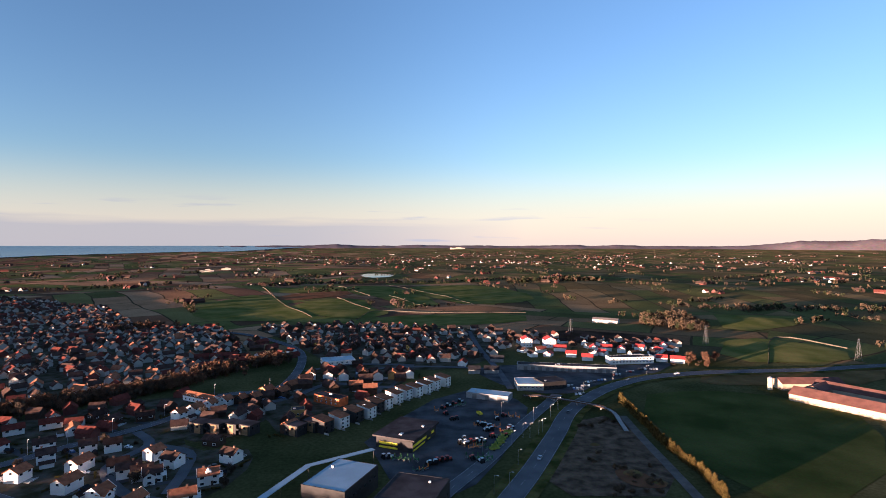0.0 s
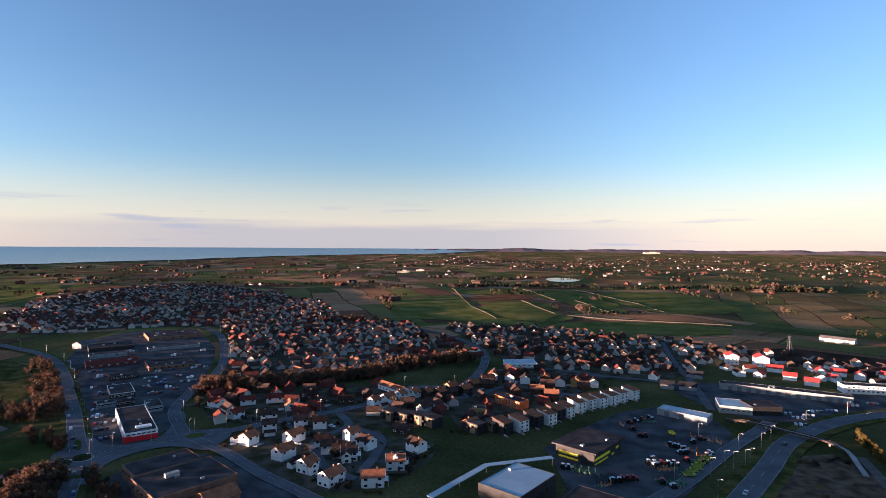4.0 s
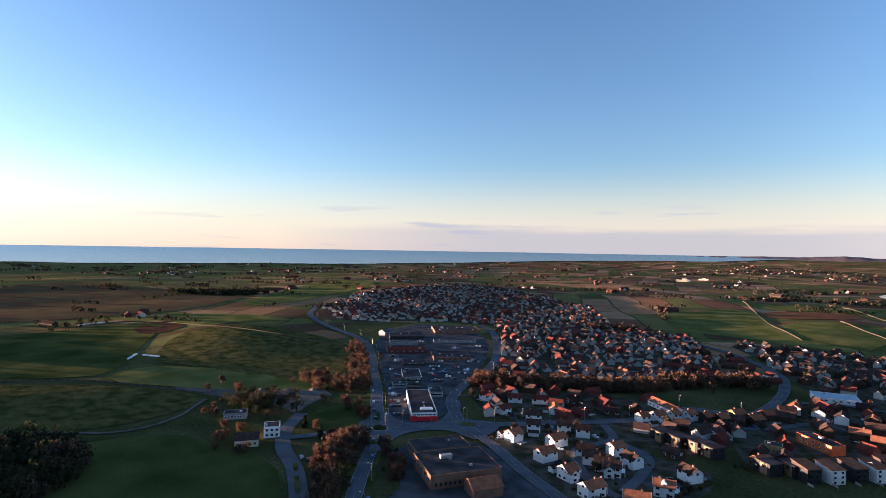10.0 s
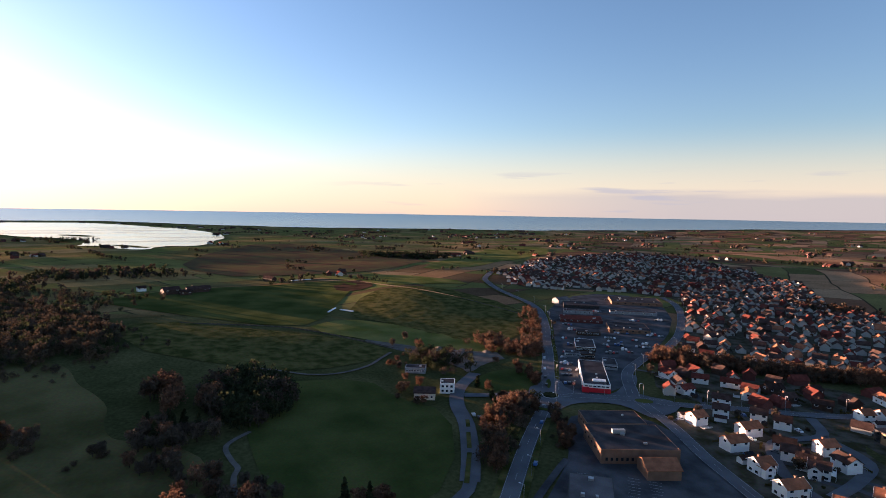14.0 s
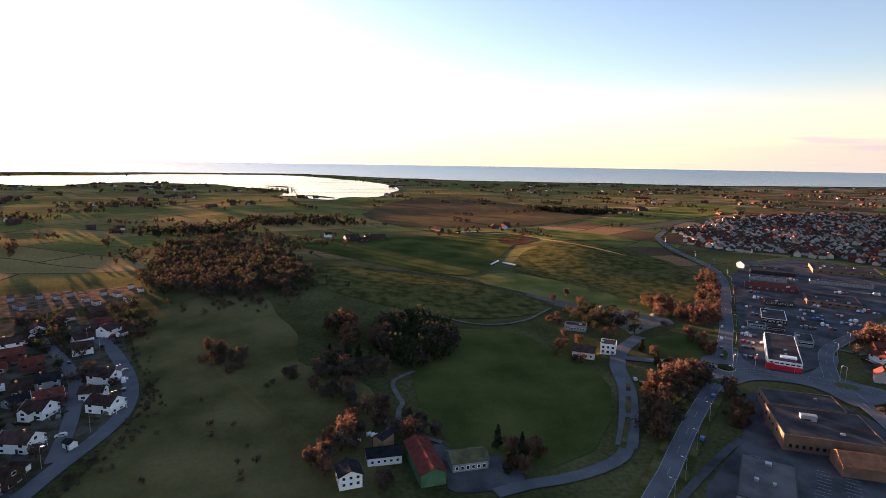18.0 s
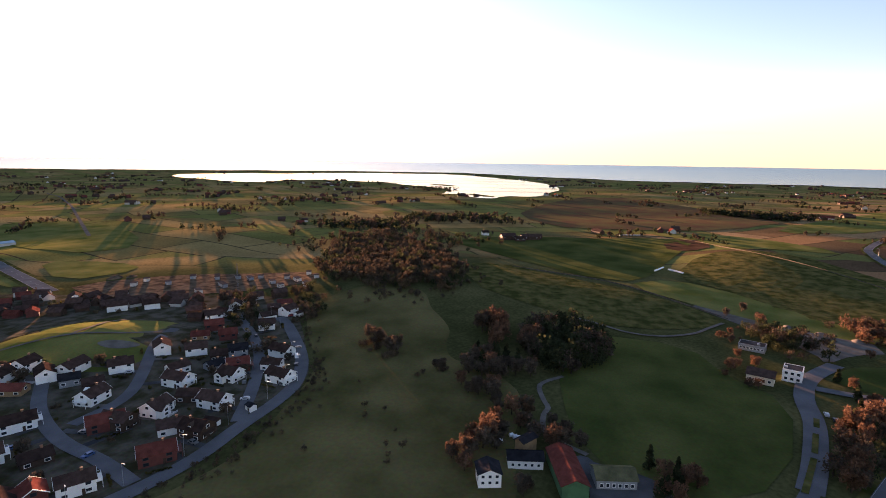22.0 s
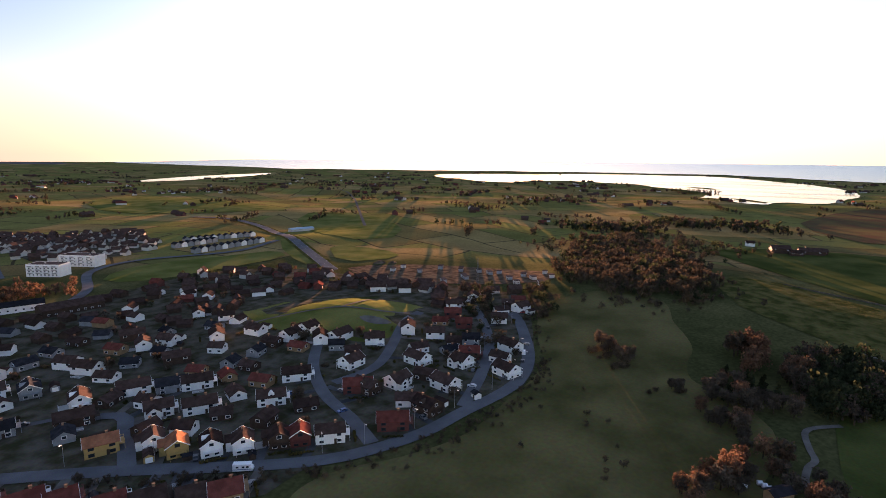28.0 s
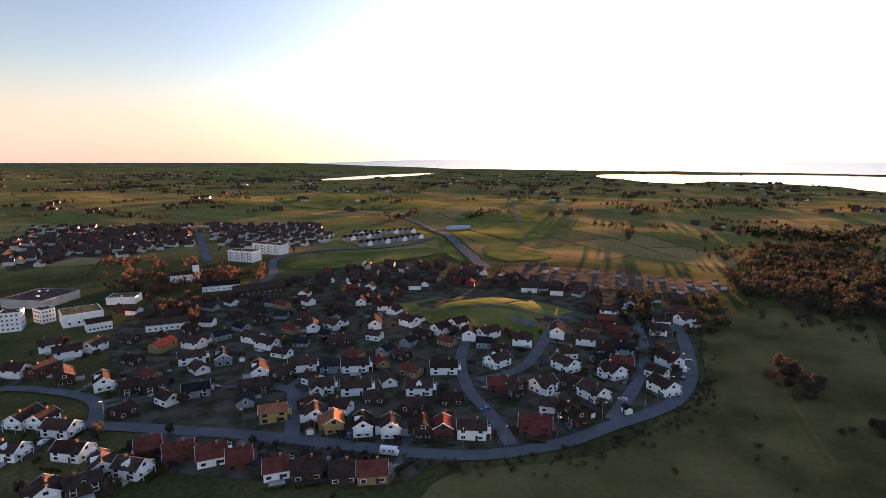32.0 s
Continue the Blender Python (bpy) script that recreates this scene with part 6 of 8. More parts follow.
hall("community_hall", "white hall with a mossy flat roof", "meeting_hall", 8.0, WHITE, ROOF_MOSS, windows=((0, 2.4, 4, 1.2, 1.4),))
hall("row_house", "low white row with dark windows", "chapel_row", 5.5, WHITE, ROOF_BROWN, "gable", ((0, 1.8, 6, 1.2, 1.0),))
hall("villa", "long white house with gables and dark roof", "white_villa", 4.4, WHITE, ROOF_BROWN, "gable", ((0, 1.8, 7, 1.1, 1.1),), category="house")
hall("hall", "white hall with a mossy flat roof", "long_white", 5.0, WHITE, ROOF_MOSS)
b, l, w = hall("church", "white wooden church with a square tower", "church", 6.5, WHITE, ROOF_BROWN, "gable", ((0, 3.4, 4, 0.8, 1.8),), category="church")
part("tower", Shape().box(l / 2 - 1, -2.6, -1, l / 2 + 4.2, 2.6, 14), WHITE, b, "square white tower")
part("spire", Shape().add([(l / 2 - 1.3, -2.9, 14), (l / 2 + 4.5, -2.9, 14), (l / 2 + 4.5, 2.9, 14), (l / 2 - 1.3, 2.9, 14), (l / 2 + 1.6, 0, 18)], [(0, 1, 4), (1, 2, 4), (2, 3, 4), (3, 0, 4)]), ROOF_BROWN, b)
hall("row_house", "long dark row house", "brown_long", 5.0, BROWN_WALL, ROOF_BROWN, "gable", ((0, 1.8, 8, 1.2, 1.0),))
hall("row_house", "white building beside the road with a dark roof", "road_house", 4.5, WHITE, ROOF_BLACK, "gable", ((0, 1.8, 6, 1.2, 1.0),))
hall("row_house", "white row house with a long orange roof", "town_long", 4.0, WHITE, ROOF_ORANGE, "gable", ((0, 1.8, 6, 1.1, 1.0), (0, 4.2, 6, 1.1, 1.0)))
hall("row_house", "orange wooden row house with flat roof", "orange_long", 5.5, ORANGE_WALL, ROOF_FELT, windows=((0, 1.8, 5, 1.2, 1.0), (0, 4.2, 5, 1.2, 1.0)))
hall("house", "small yellow house with a flat roof", "yellow_box", 4.5, YELLOW, ROOF_FELT, windows=((0, 1.8, 3, 1.1, 1.0),), category="house")
for key in ("row_0", "row_1", "row_2"):
    cx, cy, l, w, a = HALLS[key]
    for i in range(int(l / 8.5)):
        u = -l / 2 + 8.5 * (i + 0.5)
        put_house(cx + u * math.cos(radians(a)), cy + u * math.sin(radians(a)), a + 90, ("g", "wb", "g")[i % 3], 8.5, 7.2, 4.6, 0, 0, "grey terraces")


def clear(x, y, r, gap=0.0):
    """Whether a spot keeps off the roads and the things already there."""
    for line, half in ROADS:
        if np.min((line[:, 0] - x) ** 2 + (line[:, 1] - y) ** 2) < (half + r + gap) ** 2:
            return False
    return all((x - a) ** 2 + (y - b) ** 2 > (r + c) ** 2 for a, b, c in TAKEN)


FAR_WALLS = {"white": Shape(), "brown": Shape(), "red": Shape()}
FAR_ROOFS = {"brown": Shape(), "red": Shape(), "orange": Shape()}


def far_house(x, y, a, l, w, eave, wall, roof):
    """A house in the distance: walls and roof join the far towns."""
    k = shrink(x, y)
    l, w, eave = l * k, w * k, eave * k
    ridge = eave + w / 2 * math.tan(radians(38))
    c, s, z0 = math.cos(radians(a)), math.sin(radians(a)), gz(x, y)
    for shape, target in ((gable(l, w, eave, ridge), FAR_WALLS[wall]), (pitched(l, w, eave, ridge), FAR_ROOFS[roof])):
        target.add([(x + p * c - q * s, y + p * s + q * c, z0 + r) for p, q, r in shape.v], shape.f)


def fill_town(poly, turn, seed, styles, near, group, dx=17.0, dy=25.0):
    """Streets of houses inside an outline."""
    q = random.Random(seed)
    cx, cy = sum(p[0] for p in poly) / len(poly), sum(p[1] for p in poly) / len(poly)
    rad = max(math.hypot(p[0] - cx, p[1] - cy) for p in poly)
    c, s = math.cos(radians(turn)), math.sin(radians(turn))
    n, m = int(rad / dx) + 1, int(rad / dy) + 1
    for j in range(-m, m + 1):
        for i in range(-n, n + 1):
            bend = 14 * math.sin(i * 0.21 + j * 0.5 + seed) + 9 * math.sin(i * 0.53 + seed * 2)
            u, v = i * dx + q.uniform(-4, 4), j * dy + bend + q.uniform(-4.5, 4.5)
            x, y = cx + u * c - v * s, cy + u * s + v * c
            if not inside(poly, x, y) or inside(GREEN_HILL, x, y) or q.random() < 0.1 or not clear(x, y, 4.0):
                continue
            st, a = q.choice(styles), turn + q.choice((0, 90, 90, 90, 60, -60)) + q.uniform(-14, 14)
            if math.hypot(x, y) < near:
                put_house(x, y, a, st, q.choice((8.5, 10.0)), 7.2, q.choice((2.8, 3.5)), 1 if math.hypot(x, y) < 350 else 0, 0, group)
            else:
                far_house(x, y, a, q.uniform(7.6, 10.5), q.uniform(6.4, 7.8), q.choice((3.0, 3.6, 4.4)), {"w": "white", "r": "red"}.get(st[0], "brown"),
                          {"wo": "orange", "wr": "red", "r": "red"}.get(st, "brown"))


fill_town(TOWN_WEST, 40, 3, ("w", "w", "w", "w", "wb", "w", "wo", "d", "w", "r", "wr"), 440, "houses in the town", 12.6, 17.5)
fill_town(TOWN_NORTH, 12, 4, ("w", "w", "wb", "d", "w", "y", "wr", "d"), 500, "houses in the town", 13.5, 17.5)
fill_town(TOWN_NE, 10, 15, ("w", "wr", "wb", "x", "d", "w"), 620, "houses in the town", 15, 17)
fill_town(CURVE_FILL, 40, 17, ("r", "d", "wr", "r", "w"), 600, "dark red row houses", 14, 14)
fill_town(TOWN_ROW, 35, 11, ("d", "d", "w", "d"), 380, "brown houses behind the knoll", 12, 14)
fill_town(TOWN_SOUTH, 65, 5, ("w", "w", "d", "w", "t"), 0, "", 14, 18)
fill_town(LINK_LOT, 72, 31, ("d", "r", "w", "d", "wr"), 340, "houses below the tree belt", 14, 14.5)
fill_town(UPPER_LOT, 25, 33, ("d", "o", "d", "y", "r"), 340, "houses above the terrace", 14, 14.5)
fill_town(TOWN_BLOCKS, 30, 6, ("w", "g", "w"), 0, "", 16, 22)
fill_town(TOWN_ROUND_BLOCKS, 30, 36, ("w", "w", "d", "w"), 0, "", 14, 18)
fill_town(TOWN_EDGE, 65, 37, ("w", "d", "w", "d"), 0, "", 14, 18)
fill_town(HILL_FILL, 20, 14, ("d", "d", "w", "w", "g", "t", "d"), 900, "houses on the hill", 17, 19)
fill_town(TOWN_BROWN, 55, 8, ("d", "d", "w", "d", "r"), 480, "brown houses behind the knoll", 15, 19)
# farms out on the plain
q = random.Random(21)
FARMS = []
while len(FARMS) < 430:
    a, r = q.uniform(-50, 198), 800 + 3700 * q.random() ** 0.62
    x, y = polar(a, r)
    wet = any(inside(p, x, y) for p in (LAKE, LAKE_SMALL, POND))
    town = any(inside(p, x, y) for p in (TOWN_WEST, TOWN_NORTH, TOWN_SOUTH, TOWN_BLOCKS, FIELD_HEATH, FIELD_A, FIELD_F, FIELD_E, FIELD_G, FIELD_FAR, FIELD_MEADOW))
    if wet or town or r > 4400 or (r > float(np.interp(a, (15, 21, 36, 48, 56, 84, 98, 141, 185), (4700, 4250, 3950, 3500, 3250, 3230, 3700, 3800, 4200))) and a > 12) or not clear(x, y, 15.0):
        continue
    FARMS.append((x, y))
    for _ in range(q.choice((1, 2, 3, 4))):
        far_house(x + q.uniform(-32, 32) * shrink(x, y), y + q.uniform(-32, 32) * shrink(x, y), q.uniform(0, 180), q.uniform(9, 14) * (2.0 if q.random() < 0.25 else 1), q.uniform(8, 12), q.uniform(3, 5),
                  q.choice(("white", "brown", "brown", "brown", "red")), q.choice(("brown", "brown", "red")))
# villages along the far roads
for a, r, count, wide in ((-30, 3300, 60, 260), (-22, 2700, 40, 200), (-16, 3700, 90, 330), (-8, 3100, 50, 240), (-3, 3900, 90, 330), (4, 3400, 70, 260), (9, 3000, 40, 200), (14, 3600, 90, 280), (20, 3300, 60, 220),
                          (-34, 2000, 22, 110), (-12, 1800, 18, 90), (17, 1500, 24, 90), (48, 2600, 26, 130), (62, 2500, 24, 130), (75, 2300, 20, 120), (113, 1500, 26, 120), (132, 2200, 30, 160), (150, 1900, 40, 190), (160, 2600, 50, 240), (172, 2200, 40, 200), (168, 3300, 60, 280)):
    cx, cy = polar(a, r)
    for _ in range(count):
        x, y = cx + q.gauss(0, wide * 0.5), cy + q.gauss(0, wide * 0.5)
        if clear(x, y, 6.0) and not any(inside(p, x, y) for p in (LAKE, LAKE_SMALL)):
            far_house(x, y, q.choice((20, 110)) + q.uniform(-15, 15), q.uniform(8, 12), q.uniform(6.5, 8), q.uniform(3, 4.5), q.choice(("white", "brown", "brown", "red")), q.choice(("brown", "brown", "brown", "red")))
            FARMS.append((x, y)) if q.random() < 0.3 else None
towns = thing("distant_houses", "far white and brown houses of towns and farms", "houses", kind="stuff")
for nm, s, m in (("white_walls", FAR_WALLS["white"], FAR_WHITE), ("brown_walls", FAR_WALLS["brown"], BROWN_WALL), ("red_walls", FAR_WALLS["red"], RED_WALL),
                 ("brown_roofs", FAR_ROOFS["brown"], ROOF_BROWN), ("red_roofs", FAR_ROOFS["red"], ROOF_RED), ("orange_roofs", FAR_ROOFS["orange"], ROOF_ORANGE)):
    tagged(part(nm, s, m, towns), kind="stuff")

# ---- trees ----


def crown_cards(shape, q, cx, cy, cz, rx, rz, lumps, per, size):
    """A crown of small tilted sprays, gathered in uneven lumps."""
    for _ in range(lumps):
        a, k = q.uniform(0, 6.28), q.random() ** 0.5
        lx, ly, lz = cx + rx * k * 0.75 * math.cos(a), cy + rx * k * 0.75 * math.sin(a), cz + rz * q.uniform(-0.75, 0.75) * (1 - 0.4 * k)
        lr = q.uniform(0.28, 0.5) * rx
        for _ in range(per):
            d = Vector((q.gauss(0, 1), q.gauss(0, 1), q.gauss(0, 1)))
            d = d.normalized() * lr * q.uniform(0.35, 1.0)
            u = Vector((q.gauss(0, 1), q.gauss(0, 1), q.gauss(0, 1))).normalized()
            v = u.cross(Vector((q.gauss(0, 1), q.gauss(0, 1), q.gauss(0, 1)))).normalized()
            s = size * q.uniform(0.6, 1.3)
            p = Vector((lx, ly, lz)) + d
            shape.add([p - u * s - v * s * 0.5, p + u * s * 0.9 - v * s * 0.6, p + u * s + v * s * 0.5, p - u * s * 0.7 + v * s * 0.6], [(0, 1, 2, 3)])


def build_tree(kind, seed):
    q = random.Random(seed)
    label, mat, h, rx = {"rust": ("bare rust-brown deciduous tree", TWIGS, 8.5, 3.4), "grey": ("bare grey-brown deciduous tree", TWIGS_GREY, 8.0, 3.2),
                         "pine": ("dark evergreen conifer in a copse", NEEDLES, 9.0, 2.6), "shrub": ("small olive garden shrub", SHRUB_LEAF, 2.4, 1.4), "hedge": ("clipped ochre conifer in a hedge", HEDGE_LEAF, 4.6, 1.7),
                         "bush": ("low bare brown bush", THICKET, 3.2, 2.3)}[kind]
    t = Shape().tube((0, 0, -0.6), (0, 0, h * 0.45), 0.03 * h, 0.02 * h).tube((0, 0, h * 0.45), (q.uniform(-0.3, 0.3), q.uniform(-0.3, 0.3), h * 0.92), 0.02 * h, 0.004 * h)
    for i in range(6 if h > 4.7 else 3):
        a, z = q.uniform(0, 6.28), h * q.uniform(0.28, 0.6)
        t.tube((0, 0, z), (rx * 0.7 * math.cos(a), rx * 0.7 * math.sin(a), z + h * q.uniform(0.12, 0.3)), 0.011 * h, 0.003 * h, 5)
    s = Shape()
    if kind in ("pine", "hedge"):
        for i in range(9):
            k = i / 8
            crown_cards(s, q, 0, 0, h * (0.14 + 0.8 * k), rx * (1.05 - 0.85 * k), h * 0.07, 6, 20 if kind == "pine" else 16, 0.32 if kind == "pine" else 0.24)
    elif h < 4:
        crown_cards(s, q, 0, 0, h * 0.42, rx, h * 0.42, 13, 34, 0.22)
    else:
        crown_cards(s, q, 0, 0, h * 0.52, rx, h * 0.44, 22, 46, 0.28)
    if h < 4.7:
        return solid("bush", label, "bush", "", ((t, BARK), (s, mat)))
    tr = thing("tree", label, "tree")
    part("trunk", t, BARK, tr)
    part("crown", s, mat, tr)
    return tr


TREES = {}


def plant(x, y, kind, size, q):
    key = (kind, q.randrange(3))
    m = pose(x, y, gz(x, y) + 0.05, 0, 0, q.uniform(0, 360)) @ Matrix.Diagonal((size, size, size * q.uniform(0.85, 1.2), 1))
    if key not in TREES:
        TREES[key] = build_tree(kind, hash(key[1]) + len(kind) * 17)
        TREES[key].matrix_basis = m
        return
    o = copy_thing(TREES[key], pose(x, y, gz(x, y) + 0.05))
    o.matrix_basis = m


WOOD = {"rust": Shape(), "grey": Shape(), "pine": Shape(), "thick": Shape()}


def far_crowns(lumps, per, size, seed):
    """A few different crowns about one metre in scale, as vertex arrays."""
    made = []
    for i in range(7):
        s, q = Shape(), random.Random(seed + i)
        s.tube((0, 0, -0.5), (0, 0, 4), 0.3, 0.1, 4)
        crown_cards(s, q, 0, 0, 3.9, 3.6, 3.8, lumps, per, size)
        made.append((np.array(s.v), s.f))
    return made


FULL_CROWNS, LIGHT_CROWNS, THIN_CROWNS, FAINT_CROWNS = far_crowns(13, 23, 0.35, 40), far_crowns(9, 13, 0.53, 60), far_crowns(6, 7, 0.95, 80), far_crowns(4, 4, 1.5, 90)


def far_tree(x, y, kind, size, q):
    far = math.hypot(x, y)
    v, f = q.choice(FULL_CROWNS if far < 480 else LIGHT_CROWNS if far < 850 else THIN_CROWNS if far < 1600 else FAINT_CROWNS)
    a, size = q.uniform(0, 6.28), size * shrink(x, y)
    c, s = math.cos(a) * size, math.sin(a) * size
    up = size * q.uniform(0.8, 1.25)
    WOOD[kind].add(np.stack((x + c * v[:, 0] - s * v[:, 1], y + s * v[:, 0] + c * v[:, 1], gz(x, y) + up * v[:, 2]), 1).tolist(), f)


def belt(points, count, spread, kinds, lo, hi, seed, single=True):
    q = random.Random(seed)
    done = tries = 0
    while done < count and tries < count * 6:
        tries += 1
        i = q.randrange(len(points) - 1)
        s = q.random()
        x = points[i][0] * (1 - s) + points[i + 1][0] * s + q.gauss(0, spread)
        y = points[i][1] * (1 - s) + points[i + 1][1] * s + q.gauss(0, spread)
        if not clear(x, y, 1.5):
            continue
        done += 1
        (plant if single else far_tree)(x, y, q.choice(kinds), q.uniform(lo, hi), q)


def grove(poly, gap, kinds, lo, hi, seed, single=False, ragged=6.0):
    """A close stand of trees inside an outline, about one to every gap metres."""
    q = random.Random(seed)
    xs, ys = [p[0] for p in poly], [p[1] for p in poly]
    x = min(xs)
    while x < max(xs):
        y = min(ys)
        while y < max(ys):
            px, py = x + q.uniform(-0.5, 0.5) * gap, y + q.uniform(-0.5, 0.5) * gap
            ex, ey = ragged * noise.noise((px * 0.03, py * 0.03, 1.0)), ragged * noise.noise((px * 0.03, py * 0.03, 7.0))
            if inside(poly, px + ex, py + ey) and clear(px, py, 0.5):
                (plant if single else far_tree)(px, py, q.choice(kinds), q.uniform(lo, hi), q)
            y += gap
        x += gap


TAKEN += [(-263.5, 206, 16), (-235, 252, 12), (-250, 232, 10)]
belt(BELT_TOWN, 420, 6.5, ("rust", "rust", "rust", "grey"), 0.9, 1.4, 1, False)
belt(BELT_MAIN, 190, 7.5, ("rust", "rust", "grey"), 0.8, 1.3, 2, False)
belt(BELT_MAIN2, 14, 4.0, ("rust",), 0.6, 1.0, 3)
belt(BELT_LOT, 16, 6.0, ("rust", "grey", "pine"), 0.7, 1.1, 4)
belt(BELT_LOT2, 34, 5.0, ("rust", "rust", "grey"), 0.9, 1.4, 5)
belt(BELT_LOT2, 40, 6.0, ("rust", "grey", "pine"), 0.8, 1.2, 51, False)
belt([(-226, 187), (-214, 179), (-204, 173), (-196, 169)], 26, 2.4, ("rust", "bush", "rust", "grey"), 0.5, 0.9, 6)
belt(BELT_WOOD, 16, 6.0, ("rust", "rust", "grey"), 1.5, 2.0, 7)
grove(GROVE_DARK, 5.5, ("pine", "pine", "pine", "grey"), 1.3, 1.9, 71)
grove(GROVE_FRONT, 6.5, ("grey", "rust", "pine", "grey"), 0.9, 1.4, 72, True)
belt(HEDGE_LANE, 12, 2.0, ("bush", "grey"), 0.6, 0.9, 73)
plant(-270, -27, "grey", 0.8, random.Random(4))
grove(GROVE_HILL, 7.0, ("thick", "thick", "grey", "pine", "thick"), 0.7, 1.7, 8, ragged=45.0)
belt([(-395, -130), (-398, -90), (-400, -60), (-440, -35), (-520, -45)], 60, 11.0, ("thick", "grey"), 0.35, 0.8, 81, False)
belt(BELT_WOOD3, 300, 30.0, ("thick", "pine", "grey"), 0.6, 1.25, 9, False)
belt(BELT_FARM, 34, 4.5, ("rust", "grey", "rust"), 0.8, 1.35, 10)
belt([(-171, 17), (-171, 28)], 5, 1.5, ("rust", "grey"), 0.7, 0.9, 101)
belt([(-214, 27), (-204, 34), (-199, 40)], 9, 1.5, ("grey",), 0.7, 1.0, 102)
belt(BELT_BARN, 14, 3.5, ("rust", "rust", "pine"), 0.8, 1.1, 11)
belt(BELT_SLOPE, 18, 4.5, ("bush", "grey", "bush"), 0.8, 1.5, 12)
belt(BELT_FLAT, 46, 9.0, ("pine", "pine", "grey"), 0.9, 1.4, 13, False)
belt(BELT_HUT, 24, 5.0, ("rust", "bush", "grey"), 0.6, 1.0, 14)
belt(BELT_FIELDS, 110, 18.0, ("rust", "grey"), 0.7, 1.2, 15, False)
belt([(-60, -182), (-96, -142), (-124, -112), (-160, -90), (-210, -84), (-246, -86), (-290, -108), (-340, -142)], 230, 3.5, ("thick", "grey", "thick"), 0.18, 0.42, 163, False)
belt([(-150, -70), (-200, -62), (-240, -66), (-200, -40), (-175, -30)], 12, 9.0, ("thick", "grey"), 0.25, 0.5, 164, False)
grove(GROVE_EAST, 7.5, ("thick", "grey", "thick", "pine"), 1.1, 1.7, 16)
belt([(195, 1560), (330, 1590), (460, 1610)], 150, 8.0, ("pine", "thick"), 1.2, 1.8, 161, False)
belt([(420, 1000), (560, 960), (700, 900), (820, 960)], 120, 22.0, ("thick", "grey", "pine"), 0.9, 1.5, 162, False)
belt(BELT_ROW, 12, 5.0, ("rust", "bush"), 0.8, 1.2, 17)
belt(BELT_PIT, 30, 5.0, ("bush",), 0.5, 0.9, 18)
belt([(84, 330), (104, 345), (114, 330)], 9, 3.0, ("bush",), 0.5, 0.9, 181)
belt(BELT_CHURCH, 130, 12.0, ("rust", "rust", "grey"), 0.8, 1.4, 19, False)
belt(BELT_STRIPS, 260, 10.0, ("pine", "grey"), 1.0, 1.5, 20, False)
belt(BELT_FARWOOD, 260, 16.0, ("pine", "pine", "grey"), 1.2, 1.8, 21, False)
belt(BELT_FARWOOD2, 280, 26.0, ("pine", "grey"), 1.2, 1.8, 22, False)
# bare trees added along the housing area's upper edge to block the low sun
q = random.Random(63)
for x, y in [(-323, -169), (-348, -186), (-377, -206), (-344, -131), (-369, -148), (-398, -167), (-273, -139), (-298, -156), (-327, -175), (-356, -195)]:
    for _ in range(9):
        tx, ty = x + q.uniform(-11, 11), y + q.uniform(-11, 11)
        if clear(tx, ty, 0.5):
            far_tree(tx, ty, q.choice(("thick", "grey", "pine")), q.uniform(0.9, 1.3), q)
for i, p in enumerate(curve(HEDGE, 2.0)):
    q = random.Random(300 + i)
    plant(p[0] + q.uniform(-0.7, 0.7), p[1], "hedge", q.uniform(0.95, 1.35), q)
# shrubs and small trees in the gardens
q = random.Random(77)
for houses, n in ((HILL_LOW, 2), (HILL_MID, 2), (HILL_EAST, 2), (HILL_WEST, 2), (HILL_FRONT, 2), (WHITE_HOUSES, 2), (LINKED_HOUSES, 1), (DETACHED, 1)):
    for x, y, a, st in houses:
        for _ in range(n):
            px, py = x + q.choice((-1, 1)) * q.uniform(6, 10), y + q.choice((-1, 1)) * q.uniform(6, 10)
            if clear(px, py, 0.5):
                plant(px, py, q.choice(("shrub", "shrub", "bush", "grey")), q.uniform(0.5, 1.0), q)
# farm copses and hedgerows on the plain, and trees in the far streets
for x, y in FARMS:
    for _ in range(q.choice((2, 4, 7))):
        far_tree(x + q.gauss(0, 28), y + q.gauss(0, 28), q.choice(("thick", "grey", "pine", "pine")), q.uniform(0.8, 1.4), q)
for _ in range(800):
    a, r = q.uniform(-48, 195), 680 + 3800 * q.random() ** 0.8
    x, y = polar(a, r)
    if any(inside(p, x, y) for p in (LAKE, LAKE_SMALL, TOWN_WEST, FIELD_A, FIELD_E, FIELD_F, FIELD_G)) or (a > 12 and r > float(np.interp(a, (15, 21, 36, 48, 56, 84, 98, 141, 185), (4700, 4250, 3950, 3500, 3250, 3230, 3700, 3800, 4200)))):
        continue
    t = radians(28 + q.choice((0, 90)) + q.uniform(-10, 10))
    for k in range(q.randrange(4, 16)):
        e = 8 * shrink(x, y)
        far_tree(x + k * e * math.cos(t) + q.gauss(0, e / 3), y + k * e * math.sin(t) + q.gauss(0, e / 3), q.choice(("grey", "thick", "thick", "pine", "pine")), q.uniform(0.7, 1.5), q)
for poly, n in ((TOWN_WEST, 420), (TOWN_NORTH, 60), (TOWN_SOUTH, 60), (TOWN_BROWN, 50)):
    xs, ys = [p[0] for p in poly], [p[1] for p in poly]
    for _ in range(n * 2):
        x, y = q.uniform(min(xs), max(xs)), q.uniform(min(ys), max(ys))
        if inside(poly, x, y) and clear(x, y, 1.0):
            far_tree(x, y, q.choice(("rust", "grey", "grey", "pine")), q.uniform(0.5, 0.95), q)
